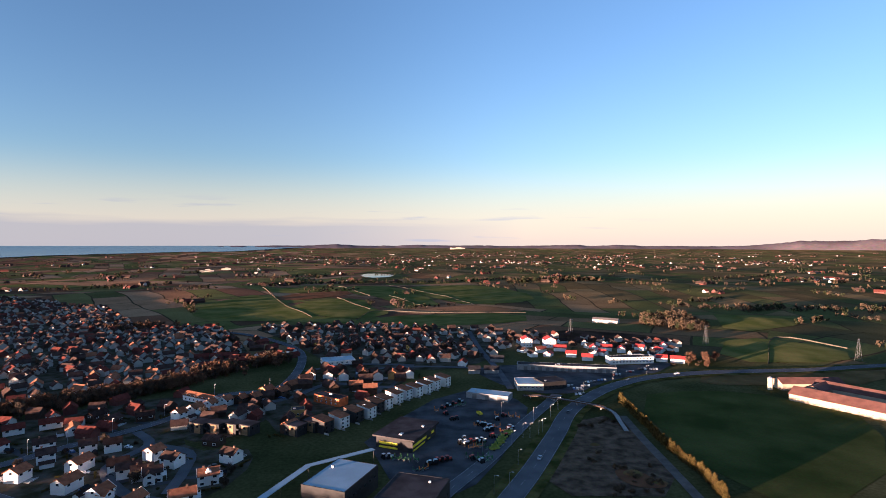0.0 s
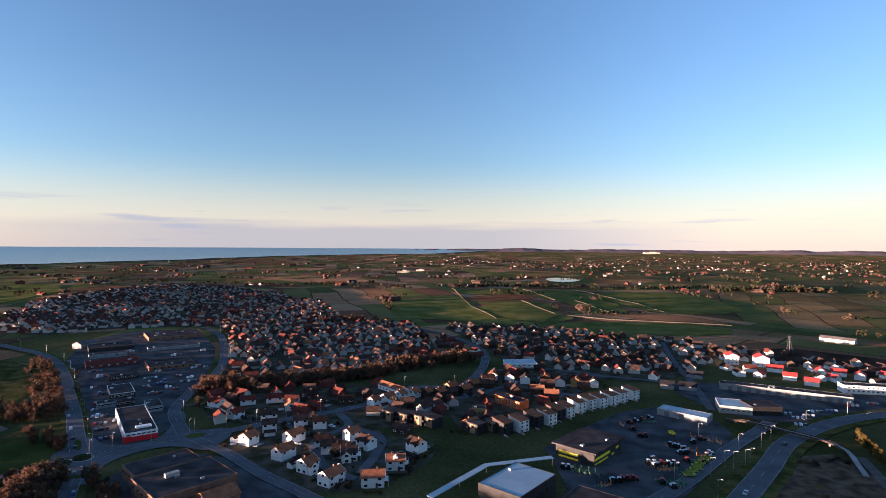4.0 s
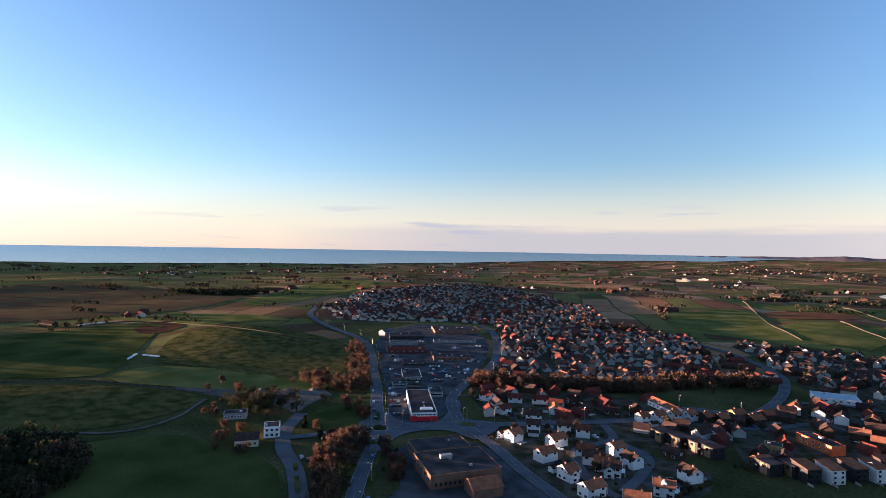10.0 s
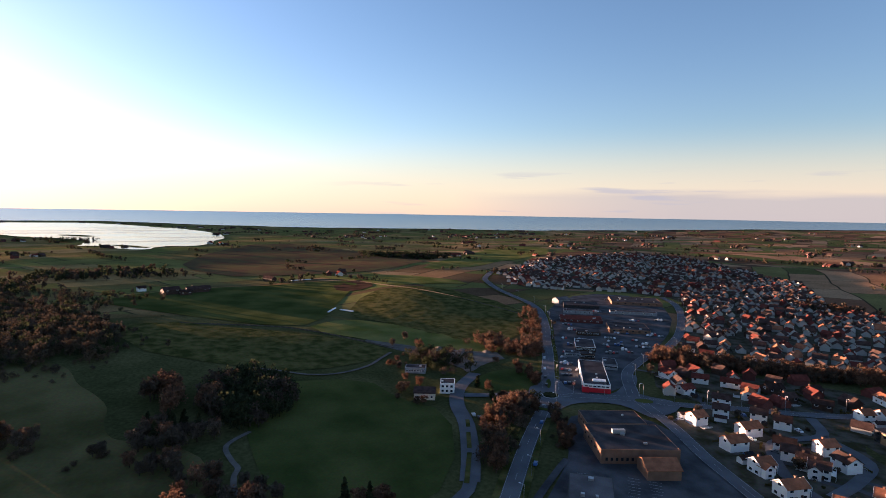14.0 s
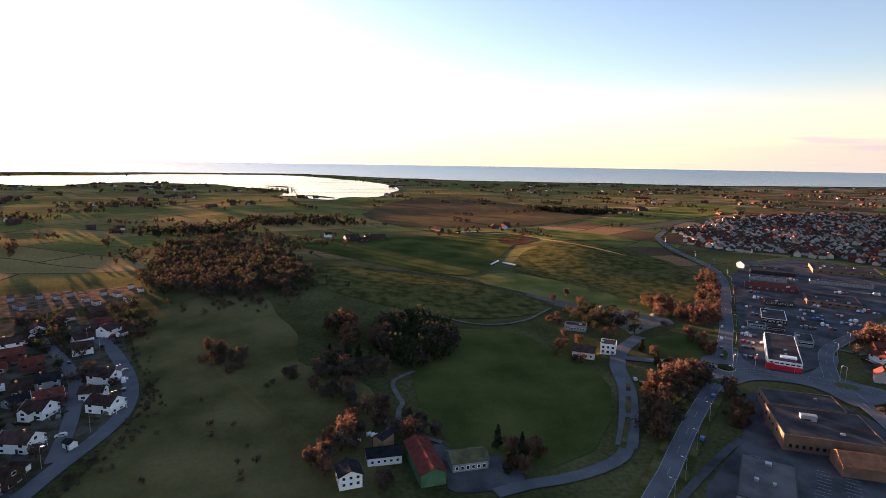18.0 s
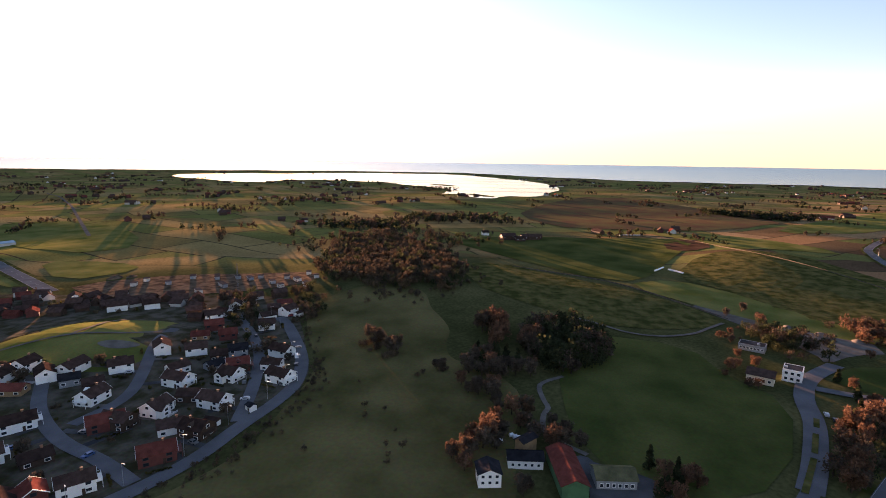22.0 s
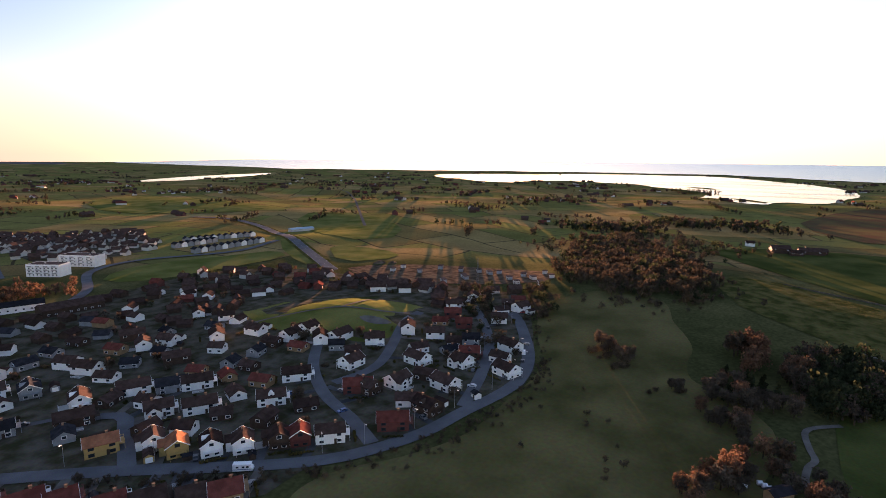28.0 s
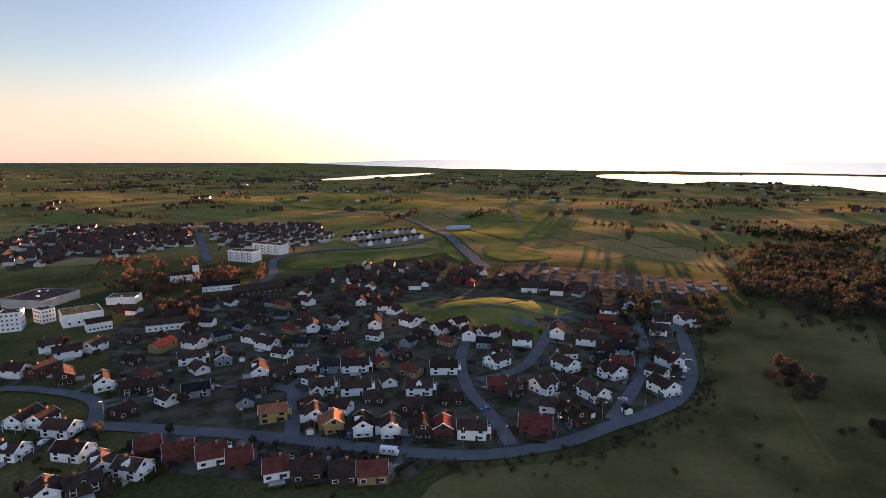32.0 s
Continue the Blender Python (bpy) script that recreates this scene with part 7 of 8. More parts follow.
woods = thing("woodland", "far bare copses, hedgerows and dark conifers", "woods", kind="stuff")
for kind, m in (("rust", TWIGS), ("grey", TWIGS_GREY), ("pine", NEEDLES), ("thick", THICKET)):
    tagged(part(kind + "_trees", WOOD[kind], m, woods), kind="stuff")

# ---- vehicles ----


def build_car(i, van=False):
    paint = CAR_PAINTS[i % len(CAR_PAINTS)]
    word = ("white", "silver", "black", "blue", "red", "grey")[i % 6]
    c = thing("van" if van else "car", f"{word} {'delivery van' if van else 'parked car'} on asphalt", "van" if van else "car", "vehicles")
    l, w, h = (5.4, 2.0, 2.3) if van else (4.3, 1.8, 1.45)
    x = l / 2
    side = [(-x, 0.3), (x, 0.3), (x, h * 0.5), (x * 0.92, h * 0.58), (x * 0.5, h * 0.66), (x * 0.2, h * 0.98), (-x * 0.62 if not van else -x * 0.96, h), (-x * 0.97, h * 0.66)]
    n = len(side)
    v = [(p, -w / 2 + (0.12 if z > h * 0.7 else 0), z) for p, z in side] + [(p, w / 2 - (0.12 if z > h * 0.7 else 0), z) for p, z in side]
    part("body", Shape().add(v, [tuple(range(n)), tuple(range(2 * n - 1, n - 1, -1))] + [(i, n + i, n + (i + 1) % n, (i + 1) % n) for i in range(n)]), paint, c)
    part("glazing", Shape().box(-x * 0.55, -w / 2 - 0.01, h * 0.68, x * 0.25, w / 2 + 0.01, h * 0.9).add([(x * 0.49 + 0.04, -w * 0.4, h * 0.68 + 0.03), (x * 0.49 + 0.04, w * 0.4, h * 0.68 + 0.03), (x * 0.23 + 0.04, w * 0.36, h * 0.96 + 0.03), (x * 0.23 + 0.04, -w * 0.36, h * 0.96 + 0.03)], [(0, 1, 2, 3)]), GLASS, c)
    for px in (-x * 0.62, x * 0.62):
        for py in (-w / 2 + 0.08, w / 2 - 0.08):
            part("wheel", Shape().tube((px, py - 0.11, 0.32), (px, py + 0.11, 0.32), 0.32, 0.32, 12), TYRE, c)
    return c


CARS = {}


def park(x, y, a, i, van=False, up=0.35):
    m = pose(x, y, gz(x, y) + up, 0, 0, a)
    if (i, van) in CARS:
        return copy_thing(CARS[i, van], m)
    CARS[i, van] = build_car(i, van)
    CARS[i, van].matrix_basis = m
    return CARS[i, van]


def along(x, y):
    """The heading of the road nearest to a spot."""
    best = min(ROADS, key=lambda r: float(np.min((r[0][:, 0] - x) ** 2 + (r[0][:, 1] - y) ** 2)))[0]
    i = int(np.argmin((best[:, 0] - x) ** 2 + (best[:, 1] - y) ** 2))
    d = best[min(i + 1, len(best) - 1)] - best[max(i - 1, 0)]
    return math.degrees(math.atan2(d[1], d[0]))


q = random.Random(9)
for x, y in PARKED_HILL:
    park(x, y, along(x, y) + q.choice((0, 90)), q.choice((0, 1, 2, 5, 3)), q.random() < 0.15, 0.25)
for x, y in PARKED_SHOP:
    for k in range(q.choice((1, 2, 3))):
        park(x + 2.7 * k * 0.8, y + 2.7 * k * 0.6, 125 + q.uniform(-4, 4), q.randrange(6), q.random() < 0.2, 0.3)
for x, y in LOT_ROWS:
    for k in range(q.choice((2, 3, 4))):
        park(x + 2.7 * k * 0.57, y + 2.7 * k * 0.82, 145 + q.uniform(-4, 4), q.randrange(6), q.random() < 0.1, 0.3)
for x, y in ROAD_CARS + HIGHWAY_CARS:
    a = along(x, y)
    park(x - 2.1 * math.sin(radians(a)), y + 2.1 * math.cos(radians(a)), a + 180, q.choice((0, 1, 2, 3, 5)), False, 0.45)
for x, y in NORTH_CARS:
    for k in range(3):
        park(x + 2.8 * k, y + 0.6 * k, 80 + q.uniform(-5, 5), q.randrange(6), False, 0.35)
camper = thing("camper_van", "white camper van parked beside the street", "camper van")
camper.matrix_basis = pose(-109, -135, gz(-109, -135) + 0.4, 0, 0, along(-109, -135))
part("body", Shape().add([(-3.4, -1.15, 0.4), (3.4, -1.15, 0.4), (3.4, -1.15, 1.3), (2.5, -1.15, 1.9), (2.9, -1.15, 2.8), (-3.4, -1.15, 2.9),
                          (-3.4, 1.15, 0.4), (3.4, 1.15, 0.4), (3.4, 1.15, 1.3), (2.5, 1.15, 1.9), (2.9, 1.15, 2.8), (-3.4, 1.15, 2.9)],
                         [(0, 1, 2, 3, 4, 5), (11, 10, 9, 8, 7, 6)] + [(i, 6 + i, 6 + (i + 1) % 6, (i + 1) % 6) for i in range(6)]), CAR_PAINTS[0], camper)
for k in (-1.8, 0.2, 1.6):
    part("side_glass", Shape().box(k - 0.45, -1.17, 1.6, k + 0.45, 1.17, 2.2), GLASS, camper)
part("stripe", Shape().box(-3.3, -1.175, 1.0, 2.6, 1.175, 1.2), CAR_PAINTS[3], camper, "blue stripe")
for px in (-2.2, 2.2):
    for py in (-1.0, 1.0):
        part("wheel", Shape().tube((px, py - 0.12, 0.38), (px, py + 0.12, 0.38), 0.38, 0.38, 12), TYRE, camper)


def machine(x, y, a, i):
    """A piece of farm machinery for sale: tractor, trailer or tanker."""
    key, kind = ("machine", i), i % 3
    m = pose(x, y, gz(x, y) + 0.25, 0, 0, a)
    if key in PROTO:
        return copy_thing(PROTO[key], m)
    paint = MACHINE_PAINTS[i]
    word = ("red", "yellow", "orange", "pale blue", "lime", "green")[i]
    t = PROTO[key] = thing(("tractor", "trailer", "harrow")[kind], f"{word} {('tractor', 'farm trailer', 'folded harrow')[kind]} in the machine yard", "farm machine", "machines in the yard")
    t.matrix_basis = m
    if kind == 0:
        part("bonnet", Shape().box(0.1, -0.5, 0.8, 2.1, 0.5, 1.7), paint, t)
        part("cab", Shape().add([(-1.2, -0.75, 1.0), (0.2, -0.75, 1.0), (0.2, 0.75, 1.0), (-1.2, 0.75, 1.0), (-1.1, -0.65, 2.6), (0.05, -0.65, 2.6), (0.05, 0.65, 2.6), (-1.1, 0.65, 2.6)],
                                [(0, 3, 2, 1), (4, 5, 6, 7), (0, 1, 5, 4), (1, 2, 6, 5), (2, 3, 7, 6), (3, 0, 4, 7)]), GLASS, t)
        part("cab_roof", Shape().box(-1.25, -0.8, 2.6, 0.2, 0.8, 2.8), paint, t)
        for px, r in ((-0.9, 0.85), (1.6, 0.55)):
            for py in (-0.9, 0.9):
                part("wheel", Shape().tube((px, py - 0.22, r), (px, py + 0.22, r), r, r, 14), TYRE, t)
    elif kind == 1:
        part("bed", Shape().box(-2.6, -1.2, 0.9, 2.6, 1.2, 1.05).box(-2.6, -1.2, 1.05, 2.6, -1.1, 1.9).box(-2.6, 1.1, 1.05, 2.6, 1.2, 1.9).box(-2.6, -1.1, 1.05, -2.5, 1.1, 1.9).box(2.5, -1.1, 1.05, 2.6, 1.1, 1.9), paint, t)
        part("drawbar", Shape().tube((2.6, 0, 0.9), (4.2, 0, 0.6), 0.09, 0.07), METAL, t)
        for py in (-1.05, 1.05):
            part("wheel", Shape().tube((-0.8, py - 0.18, 0.5), (-0.8, py + 0.18, 0.5), 0.5, 0.5, 12), TYRE, t)
    else:
        part("beam", Shape().box(-0.15, -2.8, 0.8, 0.15, 2.8, 1.05).box(-1.4, -0.15, 0.7, 1.4, 0.15, 0.95), paint, t)
        for k in range(9):
            part("tine", Shape().tube((-0.1, -2.6 + 0.65 * k, 0.9), (-0.5, -2.6 + 0.65 * k, 0.0), 0.07, 0.04, 5), METAL, t)
        part("folded_wing", Shape().box(-0.2, -2.8, 1.0, 0.2, -2.5, 2.6).box(-0.2, 2.5, 1.0, 0.2, 2.8, 2.6), paint, t)
    return t


for x, y in YARD_MACHINES:
    i = q.choice((0, 0, 2, 3, 3, 5, 5))
    for k in range(q.choice((1, 2))):
        machine(x + k * 3.0 + q.uniform(-0.4, 0.4), y + k * 1.4, 118 + q.uniform(-12, 12), i if q.random() < 0.7 else q.choice((0, 3, 3, 1, 5)))

# rows of new machines along the edge of the yard
for (ax, ay), (bx, by), count, kinds in (((27, 290), (42, 328), 9, (4, 1, 4, 3)), ((21, 333), (30, 327), 4, (3,)), ((33, 350), (50, 346), 4, (0, 2)), ((8, 300), (24, 304), 5, (3, 5, 0)),
                                         ((13, 280), (26, 281), 5, (5, 4)), ((-32, 281), (-12, 277), 6, (5, 0, 3)), ((-6, 357), (14, 381), 5, (2, 0, 3)), ((-4, 275), (4, 278), 3, (0,))):
    for k in range(count):
        u = (k + 0.5) / count
        machine(ax + (bx - ax) * u + q.uniform(-0.5, 0.5), ay + (by - ay) * u + q.uniform(-0.5, 0.5), 28 + q.uniform(-10, 10), q.choice(kinds))

# ---- masts, lamps, bridge and bales ----


def lamp_post(x, y, a):
    m = pose(x, y, gz(x, y) + 0.1, 0, 0, a)
    if "lamp" in PROTO:
        return copy_thing(PROTO["lamp"], m)
    t = PROTO["lamp"] = thing("street_lamp", "galvanised street lamp beside the road", "street lamp", "street lamps")
    t.matrix_basis = m
    part("pole", Shape().tube((0, 0, -0.5), (0, 0, 8.5), 0.10, 0.06, 8), METAL, t)
    part("arm", Shape().tube((0, 0, 8.4), (1.5, 0, 8.8), 0.05, 0.04, 6), METAL, t)
    part("lamp_head", Shape().box(1.3, -0.14, 8.72, 2.1, 0.14, 8.9), TRIM, t)
    return t


for x, y in LAMPS_A:
    lamp_post(x, y, -25)
for pts, off in ((MAIN_ROAD[2:], 6.0), (MAIN_SOUTH, 6.0), (EAST_ROAD, 5.5), (HILL_STREET, 5.2), (SHOP_ROAD, 5.5), (HIGHWAY[:7], 8.0)):
    line = curve(pts, 34.0)
    for p, nrm in zip(line, normals(line)):
        s = p + nrm * off
        lamp_post(s[0], s[1], math.degrees(math.atan2(-nrm[1], -nrm[0])))


def pylon(x, y, a, h):
    t = thing("power_pylon", "grey steel lattice power pylon", "pylon", "power pylons")
    t.matrix_basis = pose(x, y, gz(x, y), 0, 0, a)
    b = h * 0.11
    for sx in (-1, 1):
        for sy in (-1, 1):
            part("leg", Shape().tube((sx * b, sy * b, -1), (sx * b * 0.16, sy * b * 0.16, h), 0.10, 0.06, 5), GREY_GATE, t)
    brace = Shape()
    for i in range(8):
        z0, z1 = h * i / 8, h * (i + 1) / 8
        r0, r1 = b * (1 - 0.84 * i / 8), b * (1 - 0.84 * (i + 1) / 8)
        for c0, c1 in (((-1, -1), (1, -1)), ((1, -1), (1, 1)), ((1, 1), (-1, 1)), ((-1, 1), (-1, -1))):
            brace.tube((c0[0] * r0, c0[1] * r0, z0), (c1[0] * r1, c1[1] * r1, z1), 0.04, 0.04, 4)
    part("bracing", brace, GREY_GATE, t)
    for z in (0.7, 0.83, 0.95):
        part("cross_arm", Shape().tube((-h * 0.16, 0, h * z), (h * 0.16, 0, h * z), 0.08, 0.08, 5), METAL, t)


for x, y in PYLONS:
    pylon(x, y, 30, 21)

bridge = thing("footbridge", "timber footbridge with a long ramp over the highway", "bridge")
line = curve(FOOT_BRIDGE, 5.0)
high = [2.6 * min(1, max(0, (len(line) - 1 - i) / (len(line) * 0.55))) ** 0.8 * min(1, 0.35 + i * 0.25) + 0.3 for i in range(len(line))]
deck, rail_a, rail_b = Shape(), Shape(), Shape()
nn = normals(line)
for i in range(len(line) - 1):
    a, c, n0, n1 = line[i], line[i + 1], nn[i], nn[i + 1]
    for s, o0, o1, u0, u1 in ((deck, -1.5, 1.5, -0.4, 0.0), (rail_a, -1.6, -1.5, -0.35, 0.5), (rail_b, 1.5, 1.6, -0.35, 0.5)):
        v = []
        for p, m, h in ((a, n0, high[i]), (c, n1, high[i + 1])):
            for o, u in ((o0, u0), (o1, u0), (o1, u1), (o0, u1)):
                e = p + m * o
                v.append((e[0], e[1], h + u))
        s.add(v, [(0, 1, 5, 4), (1, 2, 6, 5), (2, 3, 7, 6), (3, 0, 4, 7), (3, 2, 1, 0), (4, 5, 6, 7)])
part("deck", deck, CONCRETE, bridge)
part("side_panel", rail_a, BROWN_WALL, bridge, "timber side panel")
part("side_panel", rail_b, BROWN_WALL, bridge, "timber side panel")
for i in range(1, len(line) - 1, 3):
    part("pier", Shape().box(line[i][0] - 0.4, line[i][1] - 0.4, -1, line[i][0] + 0.4, line[i][1] + 0.4, high[i] - 0.45), CONCRETE, bridge)


def bale_row(a, b):
    """A row of wrapped silage bales."""
    n = max(2, int(math.dist(a, b) / 1.5))
    r = thing("bale_row", "row of white plastic-wrapped silage bales", "bales", "wrapped bales")
    z = gz(*a)
    r.matrix_basis = pose(a[0], a[1], z)
    for i in range(n):
        x, y = (b[0] - a[0]) * i / n, (b[1] - a[1]) * i / n
        me = PROTO.get("bale") or PROTO.setdefault("bale", Shape().tube((0, -0.62, 0.62), (0, 0.62, 0.62), 0.62, 0.62, 12).mesh("bale", FILM))
        part("bale", me, None, r, at=pose(x, y, gz(a[0] + x, a[1] + y) - z + 0.35, 0, 0, 30) @ Matrix.Diagonal((1.3, 1.3, 1.3, 1)))


for a, b in zip(BALES[::2], BALES[1::2]):
    bale_row(a, b)
bale_row((-203, 7), (-199, 9))
bale_row((-206, 12), (-203, 18))
cabin = thing("transformer_cabin", "small white transformer cabin at the corner", "cabin")
cabin.matrix_basis = pose(-207, -101, gz(-207, -101), 0, 0, 60)
part("wall", gable(4.2, 3.2, 2.6, 3.4), WHITE, cabin)
part("roof", pitched(4.2, 3.2, 2.6, 3.4, 0.3, 0.15), ROOF_BLACK, cabin)
part("door", DOOR_LEAF, None, cabin, at=pose(0.5, -1.62, 0.1))


def garage(x, y, a, mat):
    key = ("garage", mat.name)
    m = pose(x, y, gz(x, y) + 0.1, 0, 0, a)
    if key in PROTO:
        return copy_thing(PROTO[key], m)
    t = PROTO[key] = thing("garage", "small wooden garage beside a house", "garage", "garages")
    t.matrix_basis = m
    part("wall", gable(6.0, 3.6, 2.4, 3.4), mat, t)
    part("roof", pitched(6.0, 3.6, 2.4, 3.4, 0.35, 0.15), ROOF_BROWN, t)
    part("garage_door", Shape().box(3.0, -1.2, 0, 3.08, 1.2, 2.1), TRIM, t, "white garage door")
    return t


q = random.Random(31)
for houses in (HILL_LOW[8:], HILL_MID, HILL_EAST[:12], HILL_WEST, WHITE_HOUSES, LINKED_HOUSES[:6]):
    for x, y, a, st in houses[::2]:
        for s in (1, -1):
            gx, gy = x - 9.2 * s * math.sin(radians(a)), y + 9.2 * s * math.cos(radians(a))
            if clear(gx, gy, 2.2):
                garage(gx, gy, a, STYLES[st][0])
                TAKEN.append((gx, gy, 3))
                break
# the working farm out in the meadows, and the factory on the plain
for (x, y), (l, w, e, st) in zip(FARM2, ((20, 12, 6, "d"), (13, 9, 4, "d"), (26, 12, 4.5, "d"), (10, 8, 4.5, "w"), (14, 9, 4, "d"))):
    put_house(x, y, 95 + e * 3, st, float(l), float(w), float(e), 1, 0, "farm in the meadows")
for (x, y), l, w, h in zip(FACTORY, (50, 36, 120), (26, 20, 40), (8, 6, 10)):
    f = thing("factory", "large pale factory far out on the plain", "factory")
    f.matrix_basis = pose(x, y, gz(x, y), 0, 0, 20)
    part("wall", Shape().box(-l / 2, -w / 2, -3, l / 2, w / 2, h).box(-l * 0.1, -w * 0.3, h, l * 0.25, w * 0.3, h * 1.5), CREAM, f)
    part("roof", Shape().box(-l / 2 - 0.3, -w / 2 - 0.3, h, -l * 0.1, w / 2 + 0.3, h + 0.5), ROOF_FELT, f)

# ---- the far hills on the horizon ----


def far_hills(start, stop, height, peaks, n=260):
    """Low hills between two bearings, where the plain meets the sky. peaks: bearing, height and half-width of the taller ones."""
    s, verts = Shape(), []
    for i in range(n + 1):
        a = start + (stop - start) * i / n
        fade = min(1.0, (a - start) / 12, (stop - a) / 16)
        up = height * max(0.0, fade) * (1 + 0.85 * noise.noise((a * 0.22, 1.0, 0.0)) + 0.55 * noise.noise((a * 0.9, 4.0, 0.0)) + 0.25 * noise.noise((a * 3.1, 2.0, 0.0)))
        up += sum(h * math.exp(-((a - c) / w) ** 2) * (1 + 0.25 * noise.noise((a * 1.3, c, 0.0))) for c, h, w in peaks)
        for r, k in ((4700, 0.0), (4780, 0.55), (4880, 1.0), (4930, 0.9)):
            x, y = polar(a, r)
            verts.append((x, y, gz(x, y) - 2 + max(0.0, up) * k * (1 + 0.12 * noise.noise((a * 1.7, k * 3, 0.0)))))
    s.add(verts, [(4 * i + j, 4 * i + j + 1, 4 * i + 5 + j, 4 * i + 4 + j) for i in range(n) for j in range(3)])
    return structure("backdrop_hills", s.mesh("backdrop_hills", HILLS, True), "low hazy hills along the horizon", "hills")


# the purple-grey of distant haze is put into the hills' colour
HILLS = material("haze_tinted_hills", (0.125, 0.105, 0.115), 0.95, 0.2, 160.0, 20.0)
far_hills(-62, 30, 12, ((-34.0, 44, 3.2), (-39.5, 50, 3.0), (-47, 60, 5), (-56, 80, 6), (11, 9, 1.2), (-13.5, 8, 1.5), (-18, 10, 1.2)))
far_hills(150, 204, 3, (), 160)

# ---- the white canopy edge beside the large halls ----
canopy = thing("canopy", "long white canopy roof beside the hall", "canopy")
line = [np.array(p, float) for p in ((-76.5, 214.0), (-69.8, 234.0), (-63.0, 254.0), (-49.0, 264.3), (-35.0, 274.6))]
nn = normals(line)
s = Shape()
for i in range(len(line) - 1):
    v = []
    for p, m in ((line[i], nn[i]), (line[i + 1], nn[i + 1])):
        for o, z in ((-1.7, 7.2), (1.7, 7.2), (1.7, 7.45), (-1.7, 7.45)):
            e = p + m * o
            v.append((e[0], e[1], z))
    s.add(v, [(0, 1, 5, 4), (1, 2, 6, 5), (2, 3, 7, 6), (3, 0, 4, 7), (3, 2, 1, 0), (4, 5, 6, 7)])
part("roof", s, ROOF_PALE, canopy)
for i in range(0, len(line)):
    part("post", Shape().tube((line[i][0], line[i][1], -0.5), (line[i][0], line[i][1], 7.2), 0.12, 0.12, 8), DARK_TRIM, canopy)

# ---- field walls and the building site ----


def stone_wall(points, high=0.6, wide=0.7):
    line = curve(points, 14.0)
    s, nn = Shape(), normals(line)
    q = random.Random(len(points) * 13 + int(points[0][0]))
    for i in range(len(line) - 1):
        v = []
        for p, m in ((line[i], nn[i]), (line[i + 1], nn[i + 1])):
            for o, u in ((-wide / 2, -0.6), (wide / 2, -0.6), (wide / 2 - 0.2, high), (-wide / 2 + 0.2, high)):
                e = p + m * o
                v.append((e[0], e[1], gz(*e) + lift(e[0], e[1]) + u * (q.uniform(0.8, 1.2) if u > 0 else 1)))
        s.add(v, [(0, 1, 5, 4), (1, 2, 6, 5), (2, 3, 7, 6), (3, 0, 4, 7), (3, 2, 1, 0), (4, 5, 6, 7)])
    tagged(new("stone_wall", s.mesh("stone_wall", FIELDSTONE)), "low pale stone wall between fields", "wall", "field walls", "structure")


FIELDSTONE = material("pale_field_stone", (0.100, 0.085, 0.064), 0.95, 0.3, 3.0, 0.5)
for pts in (WALL_A, WALL_B, WALL_C, WALL_D, WALL_E, WALL_F, WALL_G, WALL_H, WALL_I):
    stone_wall(pts)


def site_shed(x, y, a, l, white):
    key = ("site", l, white)
    m = pose(x, y, gz(x, y) + 0.1, 0, 0, a)
    if key in PROTO:
        return copy_thing(PROTO[key], m)
    t = PROTO[key] = thing("site_cabin", ("white" if white else "grey") + " site cabin on the gravel site", "cabin", "site cabins")
    t.matrix_basis = m
    part("wall", Shape().box(-l / 2, -2.2, -0.5, l / 2, 2.2, 3.0), FAR_WHITE if white else GREY_WALL, t)
    part("roof", Shape().box(-l / 2 - 0.2, -2.4, 3.0, l / 2 + 0.2, 2.4, 3.2), ROOF_FELT, t)
    for k in range(int(l / 3)):
        window(t, -l / 2 + 1.5 + 3 * k, -2.24, 1.7, 0, 1.0, 0.8, False)
    part("door", DOOR_LEAF, None, t, at=pose(l / 2 - 0.8, -2.22, 0))
    return t


mast = thing("lattice_mast", "slim grey lattice mast on the building site", "mast")
mast.matrix_basis = pose(-397, -218, gz(-397, -218))
for sx, sy in ((-1, -1), (1, -1), (1, 1), (-1, 1)):
    part("leg", Shape().tube((sx * 0.7, sy * 0.7, -0.5), (sx * 0.25, sy * 0.25, 24.0), 0.07, 0.05, 5), GREY_GATE, mast)
brace = Shape()
for k in range(12):
    r0, r1 = 0.7 - 0.45 * k / 12, 0.7 - 0.45 * (k + 1) / 12
    brace.tube((-r0, -r0, 2.0 * k), (r1, -r1, 2.0 * k + 2), 0.04, 0.04, 4).tube((r0, r0, 2.0 * k), (-r1, r1, 2.0 * k + 2), 0.04, 0.04, 4)
part("bracing", brace, GREY_GATE, mast)
far_hall = thing("long_hall", "long low white hall beside the far highway", "hall")
far_hall.matrix_basis = pose(-553, -629, gz(-553, -629), 0, 0, 166)
part("wall", gable(37.0, 12.0, 3.6, 5.6), FAR_WHITE, far_hall)
part("roof", pitched(37.0, 12.0, 3.6, 5.6, 0.4), ROOF_PALE, far_hall)
q = random.Random(55)
for x, y in SITE_SHEDS:
    site_shed(x, y, 35 + q.uniform(-15, 15), q.choice((6.0, 9.0, 14.0)), q.random() < 0.35)


# ---- drives, hedges and sheds round the houses ----


def nearest_road(x, y):
    best, place, line_at = 1e9, None, 0
    for line, half in ROADS:
        d = (line[:, 0] - x) ** 2 + (line[:, 1] - y) ** 2
        i = int(np.argmin(d))
        if d[i] < best:
            best, place = d[i], line[i]
    return math.sqrt(best), place


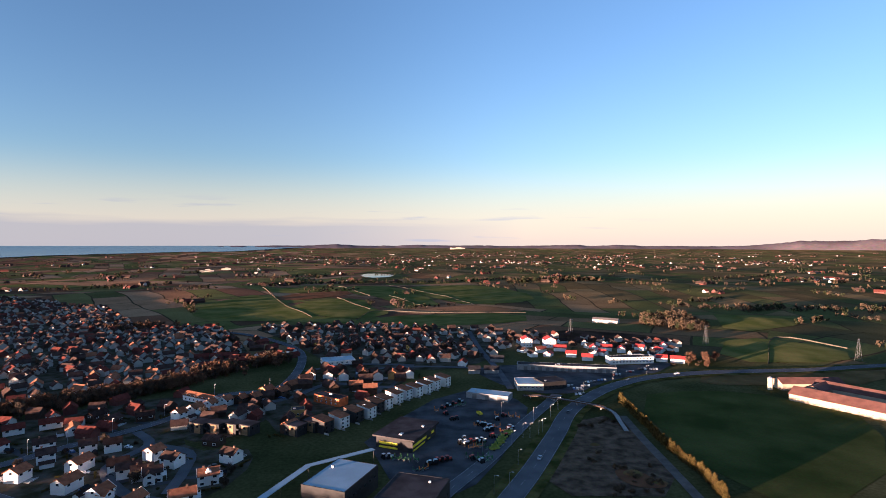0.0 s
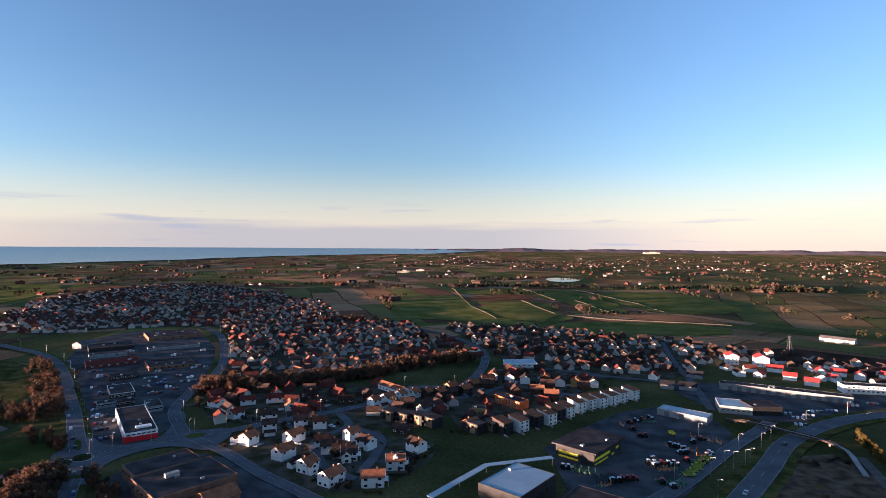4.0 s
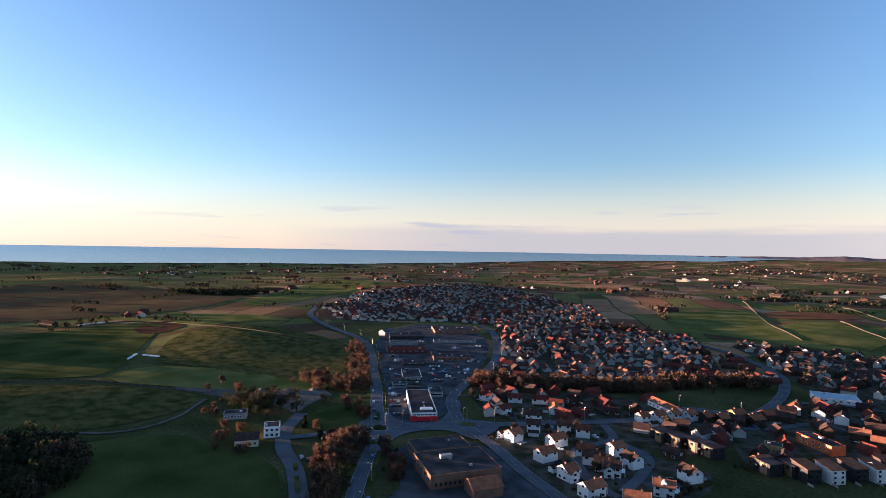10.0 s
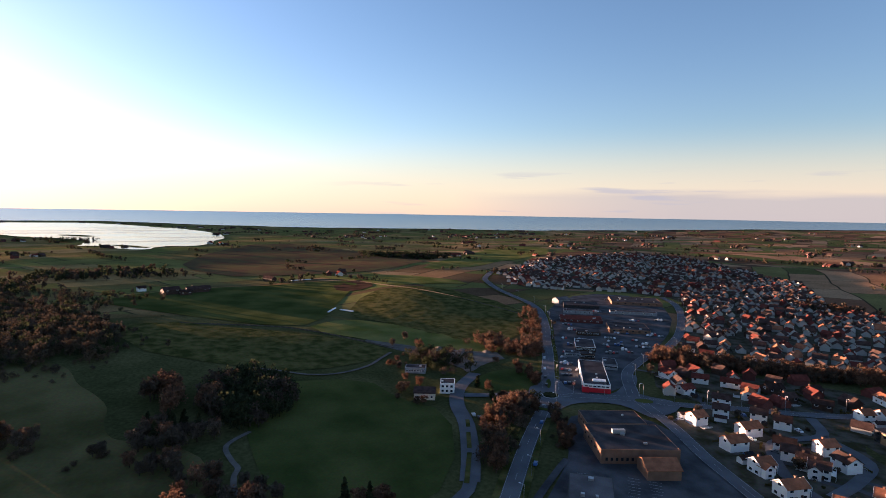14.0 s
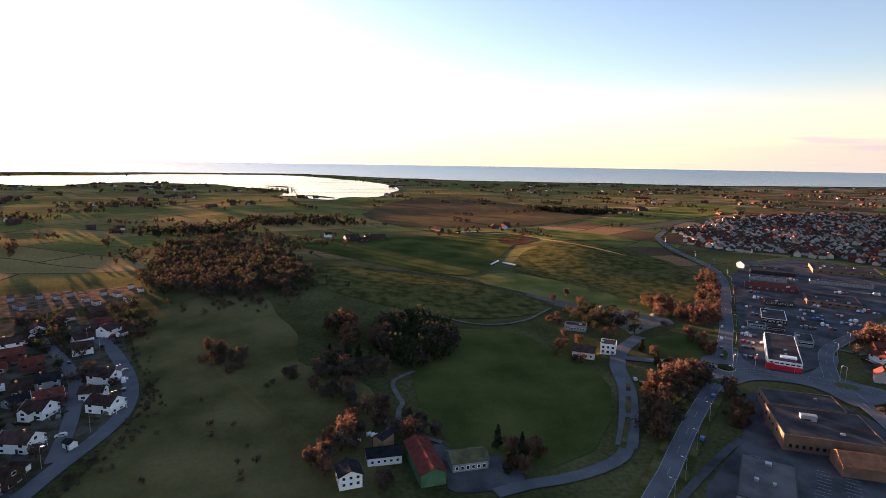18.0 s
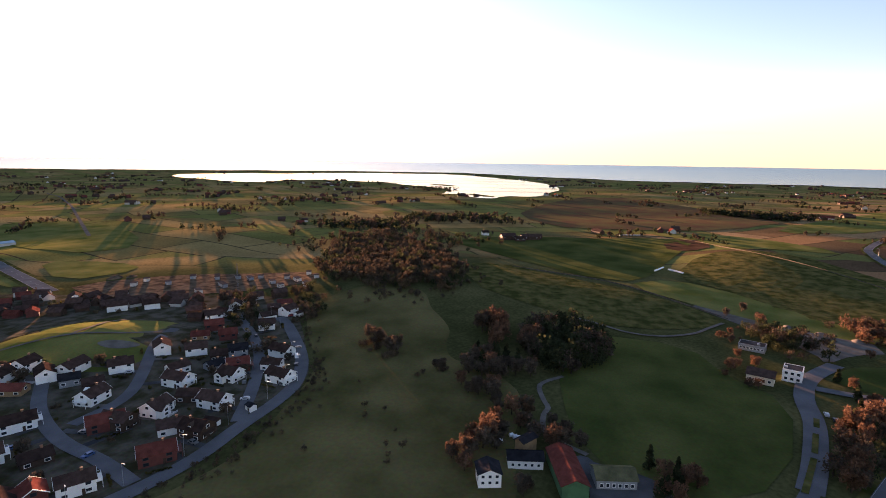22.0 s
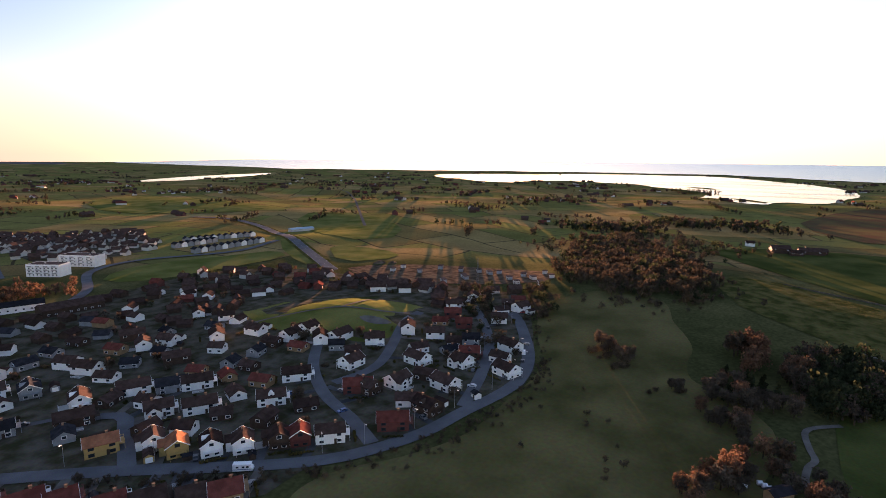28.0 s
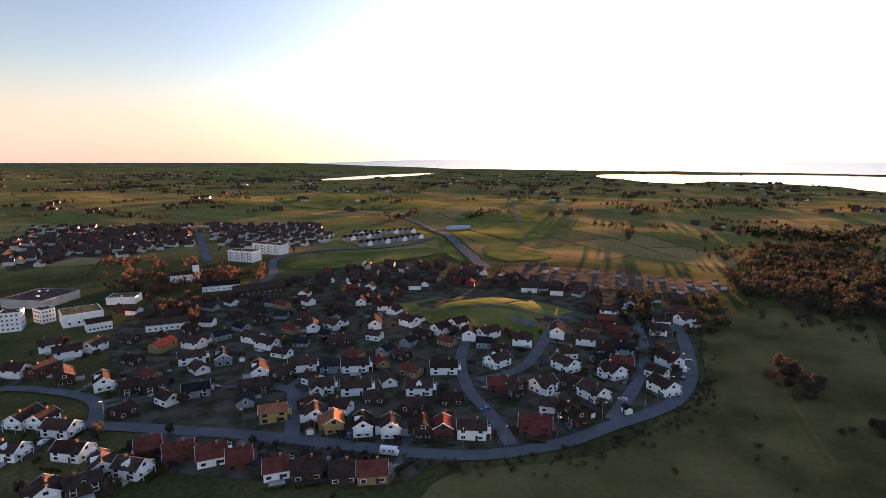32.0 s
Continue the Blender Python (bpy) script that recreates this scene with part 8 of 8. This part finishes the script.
def hedge_row(x, y, a, kind):
    """A clipped hedge, some eight metres long."""
    key = ("hedge_row", kind)
    m = pose(x, y, gz(x, y) + 0.1, 0, 0, a)
    if key in PROTO:
        return copy_thing(PROTO[key], m)
    q = random.Random(kind)
    s, stems = Shape(), Shape()
    for k in range(11):
        crown_cards(s, q, -4 + 0.8 * k, 0, 0.75, 0.6, 0.7, 5, 8, 0.22)
        stems.tube((-4 + 0.8 * k, 0, -0.3), (-4 + 0.8 * k, 0, 0.9), 0.04, 0.02, 4)
    t = PROTO[key] = solid("hedge", "low clipped garden hedge along a plot", "hedge", "garden hedges", ((stems, BARK), (s, SHRUB_LEAF if kind % 2 else HEDGE_LEAF)))
    t.matrix_basis = m
    return t


def garden_shed(x, y, a):
    m = pose(x, y, gz(x, y) + 0.1, 0, 0, a)
    if "shed" in PROTO:
        return copy_thing(PROTO["shed"], m)
    t = PROTO["shed"] = thing("garden_shed", "small dark wooden garden shed", "shed", "garden sheds")
    t.matrix_basis = m
    part("wall", gable(3.2, 2.4, 1.9, 2.6), BROWN_WALL, t)
    part("roof", pitched(3.2, 2.4, 1.9, 2.6, 0.25, 0.1), ROOF_BLACK, t)
    part("door", DOOR_LEAF, None, t, at=pose(0.3, -1.22, 0) @ Matrix.Diagonal((0.9, 1, 0.85, 1)))
    return t


def patio(x, y, a, w):
    """A boarded terrace in front of a house, with a low rail."""
    m = pose(x, y, gz(x, y) + 0.1, 0, 0, a)
    if "patio" in PROTO:
        return copy_thing(PROTO["patio"], m)
    t = PROTO["patio"] = thing("garden_terrace", "pale boarded garden terrace with a rail", "terrace", "garden terraces")
    t.matrix_basis = m
    deck = Shape().box(-2.6, -1.82, -0.4, 2.6, 1.84, 0.35)
    part("deck", deck, CONCRETE, t)
    part("rail", Shape().box(-2.6, -1.95, 0.95, 2.6, -1.87, 1.05).box(-2.6, -1.95, 0.35, -2.5, -1.85, 1.0).box(2.5, -1.95, 0.35, 2.6, -1.85, 1.0).box(-0.05, -1.95, 0.35, 0.05, -1.85, 1.0), TRIM, t, "white rail")
    return t


q = random.Random(91)
for n, houses in enumerate((HILL_LOW, HILL_MID, HILL_EAST, HILL_WEST, HILL_FRONT, WHITE_HOUSES, LINKED_HOUSES, DETACHED)):
    for x, y, a, st in houses:
        d, road_at = nearest_road(x, y)
        if d < 34:
            u = np.array([road_at[0] - x, road_at[1] - y]) / d
            off = np.array([-u[1], u[0]]) * q.choice((-5.6, 5.6))
            start, stop = np.array([x, y]) + off - u * 2.0, np.array(road_at) + off * 0.8
            if np.linalg.norm(stop - start) > 3:
                s = ribbon(Shape(), curve([start, (start + stop) / 2, stop], 3.0), -1.7, 1.7, 1.5)
                structure("driveway", s.mesh("driveway", ASPHALT_OLD if q.random() < 0.6 else GRAVEL), "narrow drive from the street to a house", "driveway")
                if q.random() < 0.5:
                    spot = start * 0.55 + stop * 0.45
                    park(spot[0], spot[1], math.degrees(math.atan2(u[1], u[0])), q.choice((0, 1, 2, 3, 5, 4)), False, 0.25)
        for k in range(2):
            b = a + q.choice((0, 90))
            e = q.choice((-1, 1)) * q.uniform(7.5, 10)
            hx, hy = x + e * math.cos(radians(b + 90)), y + e * math.sin(radians(b + 90))
            if clear(hx, hy, 1.0, -1.0):
                hedge_row(hx, hy, b, q.randrange(2))
        if q.random() < 0.4:
            b = q.uniform(0, 360)
            sx, sy = x + 8.5 * math.cos(radians(b)), y + 8.5 * math.sin(radians(b))
            if clear(sx, sy, 1.8):
                garden_shed(sx, sy, a + q.choice((0, 90)))
        if q.random() < 0.5:
            b = a + q.choice((90, -90))
            tx, ty = x + 6.0 * math.cos(radians(b)), y + 6.0 * math.sin(radians(b))
            patio(tx, ty, a + (0 if b < a else 180), 5)

# ---- mounds of earth on the bare plot, and a sandy bank ----
drape("earth_bank", PIT_MOUND, STUBBLE, "sandy earth bank with dry grass", "ground", 8.0, 2.2, 2)
for x, y, h in ((92, 262, 2.6), (101, 252, 2.0), (84, 300, 1.6), (-380, 205, 3.0), (-372, 222, 2.4), (-395, 190, 2.2), (-424, -354, 3.4), (-430, -342, 2.6)):
    s, n = Shape(), 16
    qq = random.Random(int(x))
    rings = [[(x + r * h * (2.2 + 0.3 * qq.random()) * math.cos(6.283 * i / n), y + r * h * (1.6 + 0.3 * qq.random()) * math.sin(6.283 * i / n),
               gz(x, y) - 0.3 + h * (1 - r ** 1.6) * (0.9 + 0.2 * qq.random())) for i in range(n)] for r in (1.0, 0.75, 0.5, 0.25)]
    s.add([p for ring_ in rings for p in ring_], [(k * n + i, k * n + (i + 1) % n, (k + 1) * n + (i + 1) % n, (k + 1) * n + i) for k in range(3) for i in range(n)] + [tuple(range(3 * n, 4 * n))])
    tagged(new("earth_mound", s.mesh("earth_mound", GRASS_DRY if x > 0 else EARTH if y < 0 else GRAVEL, True)), "heaped brown earth mound on bare ground", "mound", "earth mounds")
